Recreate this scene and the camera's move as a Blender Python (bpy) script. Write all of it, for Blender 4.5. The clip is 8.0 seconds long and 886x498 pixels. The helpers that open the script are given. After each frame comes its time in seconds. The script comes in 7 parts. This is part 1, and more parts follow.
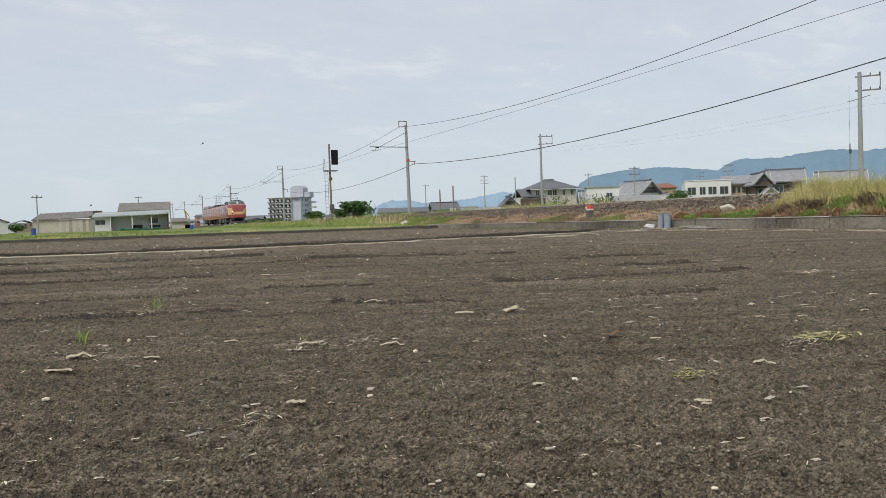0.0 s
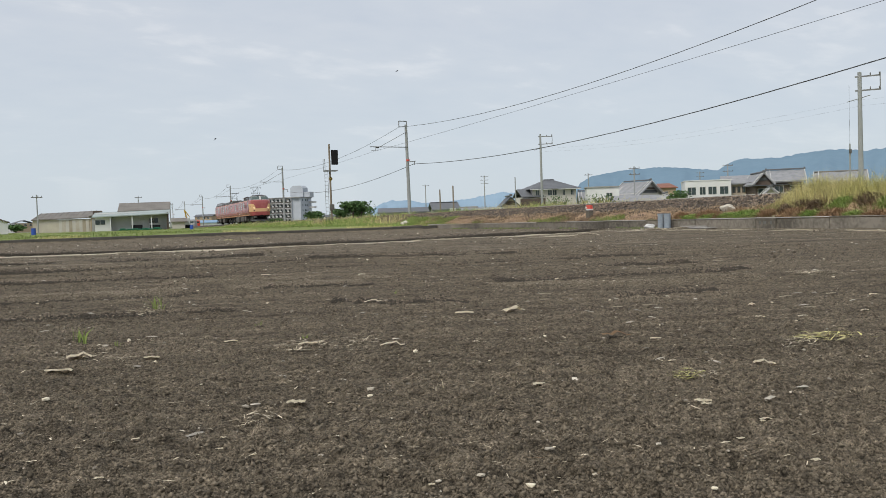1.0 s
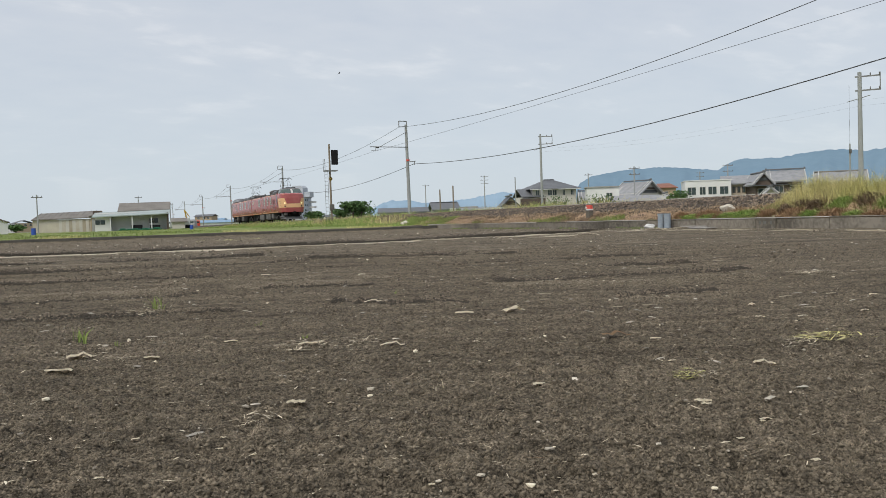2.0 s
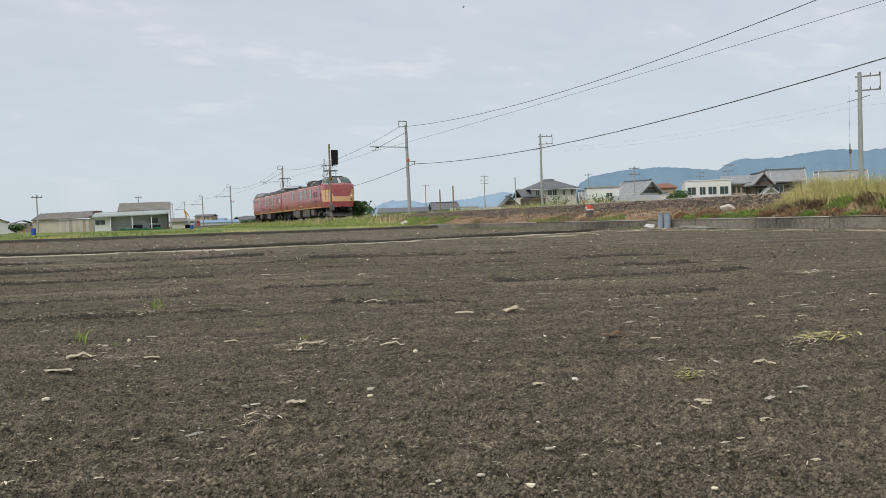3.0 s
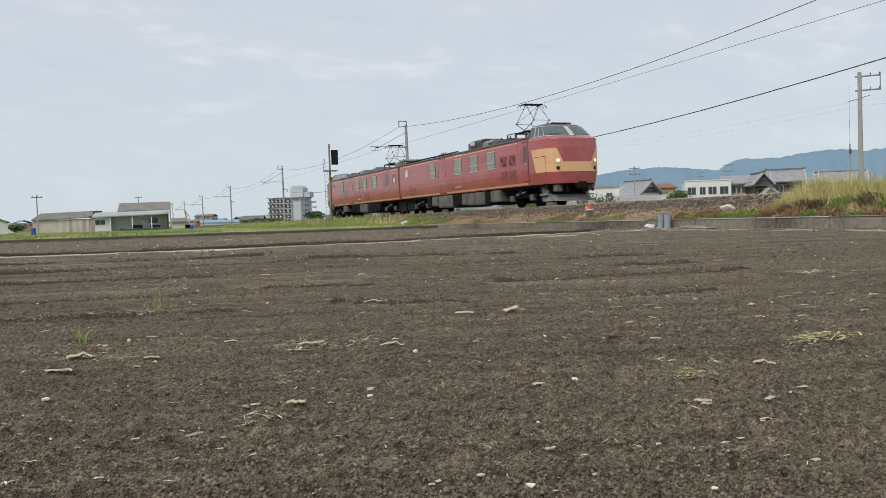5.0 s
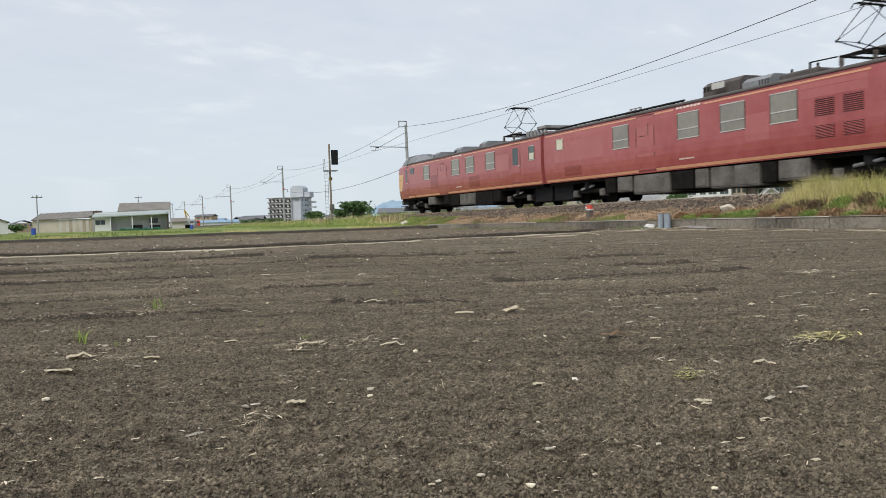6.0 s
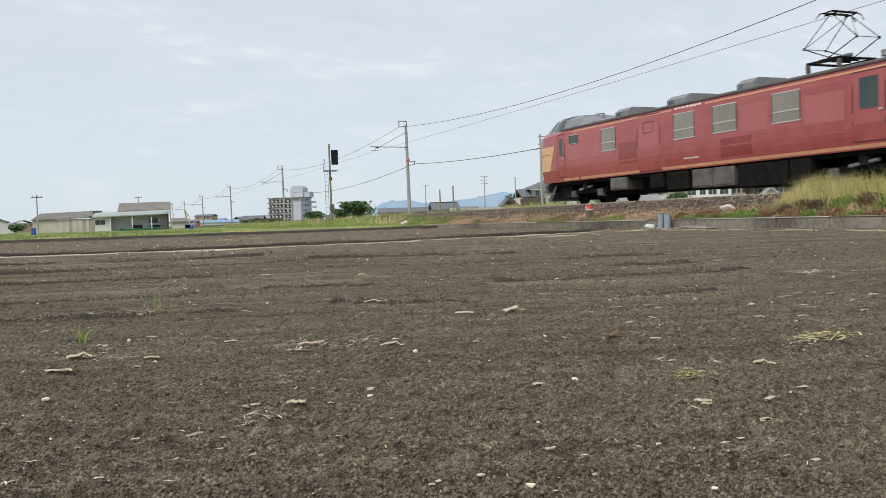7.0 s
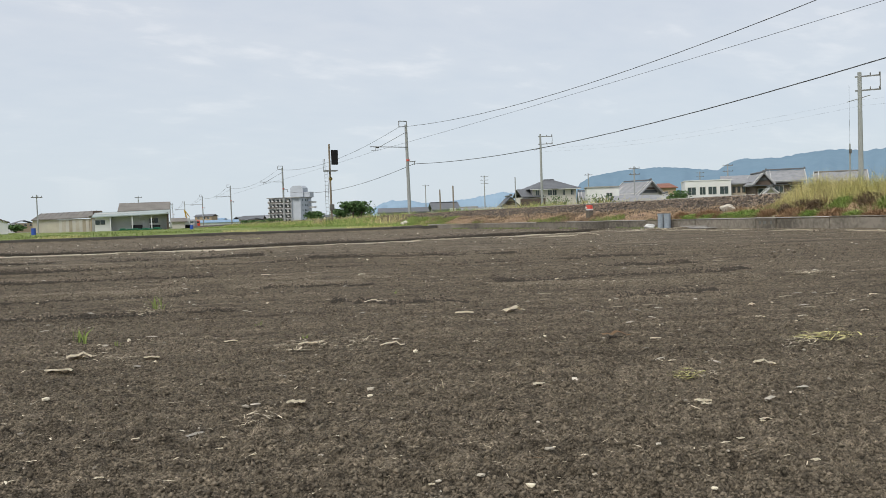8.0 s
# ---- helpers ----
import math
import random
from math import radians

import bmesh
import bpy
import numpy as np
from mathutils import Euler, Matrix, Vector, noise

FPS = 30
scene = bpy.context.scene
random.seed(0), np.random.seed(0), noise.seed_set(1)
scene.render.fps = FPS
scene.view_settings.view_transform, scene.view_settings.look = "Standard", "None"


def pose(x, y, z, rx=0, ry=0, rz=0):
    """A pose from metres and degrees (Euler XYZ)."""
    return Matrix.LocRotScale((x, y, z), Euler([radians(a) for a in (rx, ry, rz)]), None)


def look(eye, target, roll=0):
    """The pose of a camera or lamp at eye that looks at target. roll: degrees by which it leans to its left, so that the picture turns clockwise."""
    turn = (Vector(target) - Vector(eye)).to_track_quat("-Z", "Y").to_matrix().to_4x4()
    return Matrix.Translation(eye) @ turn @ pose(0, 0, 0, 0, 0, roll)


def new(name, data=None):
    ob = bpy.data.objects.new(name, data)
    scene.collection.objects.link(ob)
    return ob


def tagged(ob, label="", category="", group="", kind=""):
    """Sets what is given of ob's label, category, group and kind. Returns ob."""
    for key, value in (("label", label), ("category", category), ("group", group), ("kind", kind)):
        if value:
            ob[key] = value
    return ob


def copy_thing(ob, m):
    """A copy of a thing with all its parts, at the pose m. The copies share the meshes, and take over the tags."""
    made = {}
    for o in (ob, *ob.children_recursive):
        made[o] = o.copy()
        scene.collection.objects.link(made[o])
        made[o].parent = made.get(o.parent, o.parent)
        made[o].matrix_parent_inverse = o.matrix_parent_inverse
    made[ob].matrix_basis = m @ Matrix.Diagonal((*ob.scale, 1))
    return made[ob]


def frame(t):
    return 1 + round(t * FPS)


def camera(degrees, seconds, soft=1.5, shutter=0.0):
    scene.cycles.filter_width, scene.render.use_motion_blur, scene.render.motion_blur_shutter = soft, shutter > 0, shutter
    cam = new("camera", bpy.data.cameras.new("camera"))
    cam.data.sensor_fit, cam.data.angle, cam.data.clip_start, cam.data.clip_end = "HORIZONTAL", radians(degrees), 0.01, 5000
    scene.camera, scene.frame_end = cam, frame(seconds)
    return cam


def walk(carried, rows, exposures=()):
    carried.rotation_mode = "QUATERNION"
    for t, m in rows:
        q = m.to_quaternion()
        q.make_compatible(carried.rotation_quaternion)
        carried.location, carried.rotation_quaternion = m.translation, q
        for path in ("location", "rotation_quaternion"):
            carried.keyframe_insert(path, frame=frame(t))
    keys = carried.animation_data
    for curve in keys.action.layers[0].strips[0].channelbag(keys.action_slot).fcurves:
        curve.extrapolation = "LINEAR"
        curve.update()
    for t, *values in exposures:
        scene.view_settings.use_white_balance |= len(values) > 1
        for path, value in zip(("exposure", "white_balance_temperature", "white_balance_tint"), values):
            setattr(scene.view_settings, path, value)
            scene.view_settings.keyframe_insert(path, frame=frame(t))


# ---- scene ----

# ---- camera ----
# x: away from the camera across the railway, y: along the railway, z: up
EYE = 0.5
cam = camera(54.885, 8.0, soft=0.7, shutter=0.12)
AIM = Matrix.Rotation(radians(-21.412), 4, "Z") @ Vector((0, 1, 0))
AIM.z = -math.tan(radians(2.0366))
CAM_POSE = look((0, 0, EYE), Vector((0, 0, EYE)) + AIM * 10, -1.7935)
walk(cam, [(0.0, CAM_POSE), (8.0, CAM_POSE)], [(0.0, 0.0), (3.4, 0.0), (3.8, 0.09), (4.1, 0.09), (4.5, 0.02), (4.7, 0.02), (5.8, 0.14), (7.4, 0.18), (8.0, 0.1)])

# ---- world and sun ----
SUN_ELEV, SUN_ROT = radians(49.5), radians(238)
world = bpy.data.worlds.new("overcast_sky")
scene.world = world
world.use_nodes = True
wt = world.node_tree
wt.nodes.clear()


def wnode(kind, **settings):
    nd = wt.nodes.new(kind)
    for key, value in settings.items():
        if key.startswith("in_"):
            nd.inputs[int(key[3:])].default_value = value
    return nd


w_out = wnode("ShaderNodeOutputWorld")
w_bg = wnode("ShaderNodeBackground", in_1=1.0)
w_sky = wnode("ShaderNodeTexSky")
w_sky.sky_type = "NISHITA"
w_sky.sun_disc = False
w_sky.sun_elevation, w_sky.sun_rotation = SUN_ELEV, SUN_ROT
w_gain = wnode("ShaderNodeVectorMath")
w_gain.operation = "SCALE"
w_gain.inputs[3].default_value = 0.1
w_tc = wnode("ShaderNodeTexCoord")
w_sep = wnode("ShaderNodeSeparateXYZ")
w_add = wnode("ShaderNodeMath", in_1=0.22)
w_add.operation = "ADD"
w_max = wnode("ShaderNodeMath", in_1=0.05)
w_max.operation = "MAXIMUM"
w_dx = wnode("ShaderNodeMath")
w_dx.operation = "DIVIDE"
w_dy = wnode("ShaderNodeMath")
w_dy.operation = "DIVIDE"
w_comb = wnode("ShaderNodeCombineXYZ")
w_map = wnode("ShaderNodeMapping")
w_map.inputs[2].default_value = (0, 0, radians(-35))
w_map.inputs[3].default_value = (1.0, 1.5, 1.0)
w_n1 = wnode("ShaderNodeTexNoise")
w_n1.inputs["Scale"].default_value = 2.1
w_n1.inputs["Detail"].default_value = 7
w_n1.inputs["Roughness"].default_value = 0.55
w_n1.inputs["Distortion"].default_value = 0.35
w_ramp = wnode("ShaderNodeValToRGB")
w_ramp.color_ramp.elements[0].position = 0.32
w_ramp.color_ramp.elements[0].color = (0.60, 0.655, 0.735, 1)
w_ramp.color_ramp.elements[1].position = 0.74
w_ramp.color_ramp.elements[1].color = (0.83, 0.845, 0.875, 1)
w_el = w_ramp.color_ramp.elements.new(0.55)
w_el.color = (0.65, 0.695, 0.76, 1)
w_mix = wnode("ShaderNodeMix")
w_mix.data_type = "RGBA"
w_mix.inputs[0].default_value = 0.9
lk = wt.links.new
lk(w_tc.outputs["Generated"], w_sep.inputs[0])
lk(w_sep.outputs[2], w_max.inputs[0])
lk(w_max.outputs[0], w_add.inputs[0])
lk(w_sep.outputs[0], w_dx.inputs[0])
lk(w_add.outputs[0], w_dx.inputs[1])
lk(w_sep.outputs[1], w_dy.inputs[0])
lk(w_add.outputs[0], w_dy.inputs[1])
lk(w_dx.outputs[0], w_comb.inputs[0])
lk(w_dy.outputs[0], w_comb.inputs[1])
lk(w_comb.outputs[0], w_map.inputs[0])
lk(w_map.outputs[0], w_n1.inputs["Vector"])
w_n2 = wnode("ShaderNodeTexNoise")
w_n2.inputs["Scale"].default_value = 8.5
w_n2.inputs["Detail"].default_value = 4
w_n2.inputs["Distortion"].default_value = 0.2
lk(w_map.outputs[0], w_n2.inputs["Vector"])
w_sum = wnode("ShaderNodeMix", in_0=0.3)
lk(w_n1.outputs[0], w_sum.inputs[2])
lk(w_n2.outputs[0], w_sum.inputs[3])
lk(w_sum.outputs[0], w_ramp.inputs[0])
lk(w_sky.outputs[0], w_gain.inputs[0])
lk(w_gain.outputs[0], w_mix.inputs[6])
w_low = wnode("ShaderNodeMapRange")
w_low.inputs[1].default_value, w_low.inputs[2].default_value = 0.0, 0.22
w_low.inputs[3].default_value, w_low.inputs[4].default_value = 0.85, 0.0
lk(w_sep.outputs[2], w_low.inputs[0])
w_hor = wnode("ShaderNodeMix")
w_hor.data_type = "RGBA"
w_hor.inputs[7].default_value = (0.612, 0.695, 0.762, 1)
lk(w_low.outputs[0], w_hor.inputs[0])
lk(w_ramp.outputs[0], w_hor.inputs[6])
lk(w_hor.outputs[2], w_mix.inputs[7])
lk(w_mix.outputs[2], w_bg.inputs[0])
lk(w_bg.outputs[0], w_out.inputs[0])

sun_data = bpy.data.lights.new("sun", "SUN")
sun_data.energy, sun_data.angle, sun_data.color = 2.4, radians(24), (1.0, 0.95, 0.86)
sun = new("sun", sun_data)
sun.matrix_world = look((-58, -36, 80), (0, 0, 0))


# ---- materials ----
def mat(name, base, other=None, rough=0.8, scale=3.0, fine=40.0, bump=0.2, metal=0.0, mix=0.5, island=0.0, stretch=(1, 1, 1), spec=0.5, emit=0.0, per_object=0.0):
    """A surface whose colour drifts between two tones at two scales, with fine relief."""
    m = bpy.data.materials.new(name)
    m.use_nodes = True
    nt = m.node_tree
    bs = nt.nodes["Principled BSDF"]
    other = other or tuple(c * 0.75 for c in base)
    tc = nt.nodes.new("ShaderNodeTexCoord")
    mp = nt.nodes.new("ShaderNodeMapping")
    mp.inputs[3].default_value = stretch
    nt.links.new(tc.outputs["Object"], mp.inputs[0])
    n1 = nt.nodes.new("ShaderNodeTexNoise")
    n1.inputs["Scale"].default_value, n1.inputs["Detail"].default_value = scale, 5
    n2 = nt.nodes.new("ShaderNodeTexNoise")
    n2.inputs["Scale"].default_value, n2.inputs["Detail"].default_value = fine, 4
    for nd in (n1, n2):
        nt.links.new(mp.outputs[0], nd.inputs["Vector"])
    ad = nt.nodes.new("ShaderNodeMath")
    ad.operation = "MULTIPLY_ADD"
    nt.links.new(n2.outputs[0], ad.inputs[0])
    ad.inputs[1].default_value = 0.6
    nt.links.new(n1.outputs[0], ad.inputs[2])
    rg = nt.nodes.new("ShaderNodeMapRange")
    rg.inputs[1].default_value, rg.inputs[2].default_value = 0.8 - 0.35 * (1.2 - mix), 0.8 + 0.35 * (1.2 - mix)
    nt.links.new(ad.outputs[0], rg.inputs[0])
    mx = nt.nodes.new("ShaderNodeMix")
    mx.data_type = "RGBA"
    mx.inputs[6].default_value, mx.inputs[7].default_value = (*base, 1), (*other, 1)
    nt.links.new(rg.outputs[0], mx.inputs[0])
    col = mx.outputs[2]
    if island or per_object:
        if island:
            src = nt.nodes.new("ShaderNodeNewGeometry").outputs["Random Per Island"]
        else:
            src = nt.nodes.new("ShaderNodeObjectInfo").outputs["Random"]
        r2 = nt.nodes.new("ShaderNodeMapRange")
        amount = island or per_object
        r2.inputs[3].default_value, r2.inputs[4].default_value = 1 - amount, 1 + amount
        nt.links.new(src, r2.inputs[0])
        hsv = nt.nodes.new("ShaderNodeHueSaturation")
        nt.links.new(r2.outputs[0], hsv.inputs["Value"])
        nt.links.new(col, hsv.inputs["Color"])
        col = hsv.outputs[0]
    nt.links.new(col, bs.inputs["Base Color"])
    bs.inputs["Roughness"].default_value, bs.inputs["Metallic"].default_value = rough, metal
    bs.inputs["Specular IOR Level"].default_value = spec
    if bump:
        bp = nt.nodes.new("ShaderNodeBump")
        bp.inputs["Strength"].default_value, bp.inputs["Distance"].default_value = bump, 0.02
        nt.links.new(n2.outputs[0], bp.inputs["Height"])
        nt.links.new(bp.outputs[0], bs.inputs["Normal"])
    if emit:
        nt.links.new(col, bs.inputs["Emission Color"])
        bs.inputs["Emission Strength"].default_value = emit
    return m


def lamp_mat(name, colour, strength):
    m = bpy.data.materials.new(name)
    m.use_nodes = True
    bs = m.node_tree.nodes["Principled BSDF"]
    bs.inputs["Base Color"].default_value = (*colour, 1)
    bs.inputs["Emission Color"].default_value = (*colour, 1)
    bs.inputs["Emission Strength"].default_value = strength
    return m


def soil_mat():
    """Tilled soil: dry streaks along the rows, moist patches, and crumbs of several sizes. Furrow and crevice shade is
    in the colour.
    """
    m = bpy.data.materials.new("tilled_soil")
    m.use_nodes = True
    nt = m.node_tree
    bs = nt.nodes["Principled BSDF"]
    tc = nt.nodes.new("ShaderNodeTexCoord")

    def noisy(scale, detail, rough=0.6, stretch=None, turn=0.0):
        mp = nt.nodes.new("ShaderNodeMapping")
        mp.vector_type = "TEXTURE" if stretch else "POINT"
        mp.inputs[2].default_value = (0, 0, radians(turn))
        mp.inputs[3].default_value = stretch or (1, 1, 1)
        nt.links.new(tc.outputs["Object"], mp.inputs[0])
        nd = nt.nodes.new("ShaderNodeTexNoise")
        nd.inputs["Scale"].default_value, nd.inputs["Detail"].default_value, nd.inputs["Roughness"].default_value = scale, detail, rough
        nt.links.new(mp.outputs[0], nd.inputs["Vector"])
        return nd.outputs[0]

    def ranged(src, lo, hi, a, b):
        nd = nt.nodes.new("ShaderNodeMapRange")
        for k, v in zip((1, 2, 3, 4), (lo, hi, a, b)):
            nd.inputs[k].default_value = v
        nt.links.new(src, nd.inputs[0])
        return nd.outputs[0]

    def blend(fac, a, b, mode="MIX"):
        nd = nt.nodes.new("ShaderNodeMix")
        nd.data_type, nd.blend_type = "RGBA", mode
        for sock, v in ((nd.inputs[0], fac), (nd.inputs[6], a), (nd.inputs[7], b)):
            if isinstance(v, (tuple, float)):
                sock.default_value = v
            else:
                nt.links.new(v, sock)
        return nd.outputs[2]

    streak = noisy(1.0, 5, 0.6, (5.0, 0.55, 1.0), -18.8)
    row_shade = noisy(1.0, 4, 0.65, (2.6, 0.11, 1.0), -17.0)
    patch = noisy(0.55, 4)
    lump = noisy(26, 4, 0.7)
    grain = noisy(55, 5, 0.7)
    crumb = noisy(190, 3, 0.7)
    col = blend(ranged(streak, 0.40, 0.64, 0.0, 1.0), (0.148, 0.122, 0.089, 1), (0.188, 0.155, 0.114, 1))
    col = blend(ranged(patch, 0.40, 0.68, 0.0, 0.15), col, (0.100, 0.084, 0.063, 1))
    # stretched dark and pale bands put furrow shade into the colour
    col = blend(1.0, col, ranged(row_shade, 0.36, 0.66, 0.64, 1.40), "MULTIPLY")
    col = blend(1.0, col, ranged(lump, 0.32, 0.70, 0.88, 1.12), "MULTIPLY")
    # the bump's pits are darkened too: crevice shade painted into the soil
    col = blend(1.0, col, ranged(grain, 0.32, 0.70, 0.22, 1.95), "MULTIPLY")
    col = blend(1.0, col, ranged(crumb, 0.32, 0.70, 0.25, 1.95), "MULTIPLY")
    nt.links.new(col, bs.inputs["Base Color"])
    bs.inputs["Roughness"].default_value = 0.95
    bs.inputs["Specular IOR Level"].default_value = 0.15
    b1 = nt.nodes.new("ShaderNodeBump")
    b1.inputs["Strength"].default_value, b1.inputs["Distance"].default_value = 1.0, 0.035
    nt.links.new(grain, b1.inputs["Height"])
    b2 = nt.nodes.new("ShaderNodeBump")
    b2.inputs["Strength"].default_value, b2.inputs["Distance"].default_value = 0.7, 0.006
    nt.links.new(crumb, b2.inputs["Height"])
    nt.links.new(b1.outputs[0], b2.inputs["Normal"])
    nt.links.new(b2.outputs[0], bs.inputs["Normal"])
    return m


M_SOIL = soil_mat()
M_CLOD = mat("soil_crumbs", (0.132, 0.109, 0.080), (0.175, 0.146, 0.108), 0.95, 5, 150, 0.3, island=0.5, spec=0.15)
M_EARTH = mat("bank_earth", (0.17, 0.112, 0.075), (0.38, 0.265, 0.175), 0.95, 1.8, 22, 0.9, mix=0.8, spec=0.2)
M_TURF = mat("far_turf", (0.125, 0.175, 0.045), (0.23, 0.25, 0.085), 0.95, 0.4, 6, 0.5, spec=0.2)
M_FAR = mat("far_land", (0.12, 0.13, 0.08), (0.22, 0.21, 0.17), 0.95, 0.01, 0.2, 0.0, spec=0.2)
M_CONC = mat("weathered_concrete", (0.225, 0.20, 0.165), (0.085, 0.075, 0.060), 0.9, 0.7, 12, 0.35, mix=0.75, per_object=0.2)
M_CONCDARK = mat("mossy_dark_concrete", (0.050, 0.047, 0.042), (0.11, 0.10, 0.085), 0.9, 0.8, 20, 0.35)
# bed colour is darkened in place of the shade between stones
M_BALLAST = mat("ballast_bed", (0.035, 0.028, 0.022), (0.075, 0.060, 0.048), 0.95, 4, 25, 0.8)
M_STONE = mat("ballast_stone", (0.055, 0.041, 0.030), (0.25, 0.195, 0.145), 0.9, 5, 40, 0.3, island=0.8)
M_RAIL = mat("rusty_rail", (0.10, 0.06, 0.045), (0.16, 0.10, 0.07), 0.6, 4, 40, 0.2, metal=0.6)
M_SLEEPER = mat("pale_concrete", (0.42, 0.40, 0.37), (0.28, 0.26, 0.24), 0.9, 3, 40, 0.3)
M_MAROON = mat("maroon_paint", (0.31, 0.066, 0.066), (0.395, 0.108, 0.105), 0.22, 0.5, 5, 0.0, mix=0.6, stretch=(0.6, 0.55, 0.5))
M_MAROON_DARK = mat("dark_maroon_rubber", (0.10, 0.022, 0.022), (0.07, 0.018, 0.018), 0.6, 2, 20, 0.1)
M_MAROON_FADE = mat("faded_maroon_paint", (0.40, 0.122, 0.118), (0.355, 0.098, 0.095), 0.26, 0.6, 6, 0.0)
M_MAROON_DEEP = mat("fresh_maroon_paint", (0.225, 0.042, 0.042), (0.275, 0.058, 0.057), 0.23, 0.6, 6, 0.0)
M_PEACH = mat("peach_paint", (0.73, 0.44, 0.235), (0.63, 0.37, 0.19), 0.45, 0.8, 8, 0.0)
M_STRIPE = mat("pale_orange_stripe_paint", (0.62, 0.32, 0.18), (0.52, 0.26, 0.14), 0.5, 2, 12, 0.0)
M_ROOF = mat("dusty_roof_paint", (0.10, 0.085, 0.08), (0.06, 0.055, 0.052), 0.85, 1.5, 12, 0.15)
M_ROOFDARK = mat("slate_grey_roof_paint", (0.095, 0.09, 0.092), (0.065, 0.062, 0.064), 0.6, 1.5, 12, 0.1)
M_ROOFGREY = mat("grey_roof_unit", (0.24, 0.25, 0.265), (0.15, 0.155, 0.165), 0.7, 2, 14, 0.1)
# steel colour lowered to carry the deep shade under the cars
M_DARKMETAL = mat("near_black_steel", (0.005, 0.0047, 0.0044), (0.016, 0.0145, 0.013), 0.85, 4, 30, 0.25, spec=0.1)
M_BOXGREY = mat("dirty_grey_box", (0.16, 0.15, 0.138), (0.055, 0.050, 0.044), 0.75, 1.6, 16, 0.1)
M_ALU = mat("aluminium_frame", (0.62, 0.60, 0.57), (0.52, 0.50, 0.47), 0.4, 4, 30, 0.0, metal=0.35)
# pale tone holds both the blinds and the sky reflected in train windows
M_PALE_GLASS = mat("blind_and_reflection_glass", (0.27, 0.255, 0.215), (0.19, 0.18, 0.155), 0.12, 0.9, 6, 0.0)
M_GLASS = mat("dark_glass", (0.03, 0.045, 0.045), (0.05, 0.07, 0.068), 0.06, 0.8, 3, 0.0)
M_WINDSCREEN = mat("green_windscreen", (0.05, 0.075, 0.070), (0.10, 0.13, 0.12), 0.06, 0.9, 3, 0.0)
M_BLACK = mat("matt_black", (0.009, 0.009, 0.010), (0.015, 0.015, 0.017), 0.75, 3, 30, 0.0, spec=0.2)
M_WHITE = mat("white_marking", (0.75, 0.66, 0.60), (0.66, 0.58, 0.52), 0.6, 3, 30, 0.0)
M_HEAD = lamp_mat("headlamp_glow", (1.0, 0.70, 0.34), 1.5)
M_POLE = mat("concrete_pole", (0.34, 0.35, 0.35), (0.26, 0.265, 0.265), 0.85, 0.8, 14, 0.15)
M_STEEL = mat("galvanised_steel", (0.22, 0.22, 0.215), (0.15, 0.145, 0.14), 0.6, 3, 30, 0.1, metal=0.4)
M_RUST = mat("rusty_mast_paint", (0.19, 0.14, 0.10), (0.26, 0.22, 0.17), 0.8, 3, 25, 0.2)
M_WIRE = mat("dark_wire", (0.05, 0.05, 0.052), (0.07, 0.07, 0.072), 0.6, 1, 10, 0.0)
M_YELLOW = mat("yellow_enamel", (0.55, 0.38, 0.05), (0.45, 0.30, 0.04), 0.5, 5, 30, 0.0)
M_RED = mat("red_enamel", (0.62, 0.075, 0.045), (0.52, 0.06, 0.04), 0.5, 5, 30, 0.0)
M_PLOUGH = mat("dusty_grey_plough", (0.30, 0.305, 0.31), (0.16, 0.158, 0.155), 0.7, 2.5, 18, 0.1)
M_CREAM_PANE = mat("cream_pane", (0.66, 0.63, 0.50), (0.55, 0.52, 0.41), 0.3, 3, 20, 0.0)
# bluish cast of distance haze is mixed into the block's wall colour
M_BLOCKHAZE = mat("hazed_grey_plaster", (0.46, 0.49, 0.54), (0.40, 0.43, 0.47), 0.85, 0.3, 6, 0.05)
M_PIPE = mat("blue_grey_pipe", (0.30, 0.345, 0.39), (0.22, 0.26, 0.30), 0.55, 4, 30, 0.05)
M_PALE = mat("pale_plaster", (0.62, 0.585, 0.54), (0.52, 0.49, 0.45), 0.85, 0.5, 8, 0.05)
M_OFFWHITE = mat("off_white_wall", (0.70, 0.70, 0.69), (0.60, 0.60, 0.59), 0.85, 0.4, 8, 0.05)
M_BEIGE = mat("beige_sheeting", (0.60, 0.55, 0.46), (0.42, 0.37, 0.31), 0.8, 0.5, 8, 0.1)
M_SHEDGREY = mat("grey_board", (0.37, 0.37, 0.36), (0.27, 0.27, 0.26), 0.85, 0.5, 8, 0.1)
M_PORCH = mat("greenish_grey_sheet", (0.34, 0.39, 0.38), (0.26, 0.30, 0.295), 0.6, 0.6, 8, 0.1)
M_ROOFSHEET = mat("weathered_roof_sheet", (0.22, 0.205, 0.185), (0.15, 0.135, 0.12), 0.8, 0.5, 6, 0.15)
M_TILE = mat("grey_roof_tile", (0.10, 0.105, 0.115), (0.145, 0.15, 0.16), 0.6, 0.8, 8, 0.3)
M_TILELIGHT = mat("silver_roof_tile", (0.31, 0.31, 0.32), (0.20, 0.205, 0.215), 0.55, 1.2, 9, 0.5)
M_MORTAR = mat("white_ridge_mortar", (0.62, 0.61, 0.60), (0.45, 0.45, 0.44), 0.8, 2, 12, 0.1)
M_TILEDARK = mat("dark_roof_tile", (0.055, 0.06, 0.068), (0.09, 0.095, 0.10), 0.6, 0.8, 8, 0.3)
M_TILERED = mat("red_brown_roof_tile", (0.28, 0.12, 0.08), (0.2, 0.09, 0.06), 0.7, 0.8, 8, 0.3)
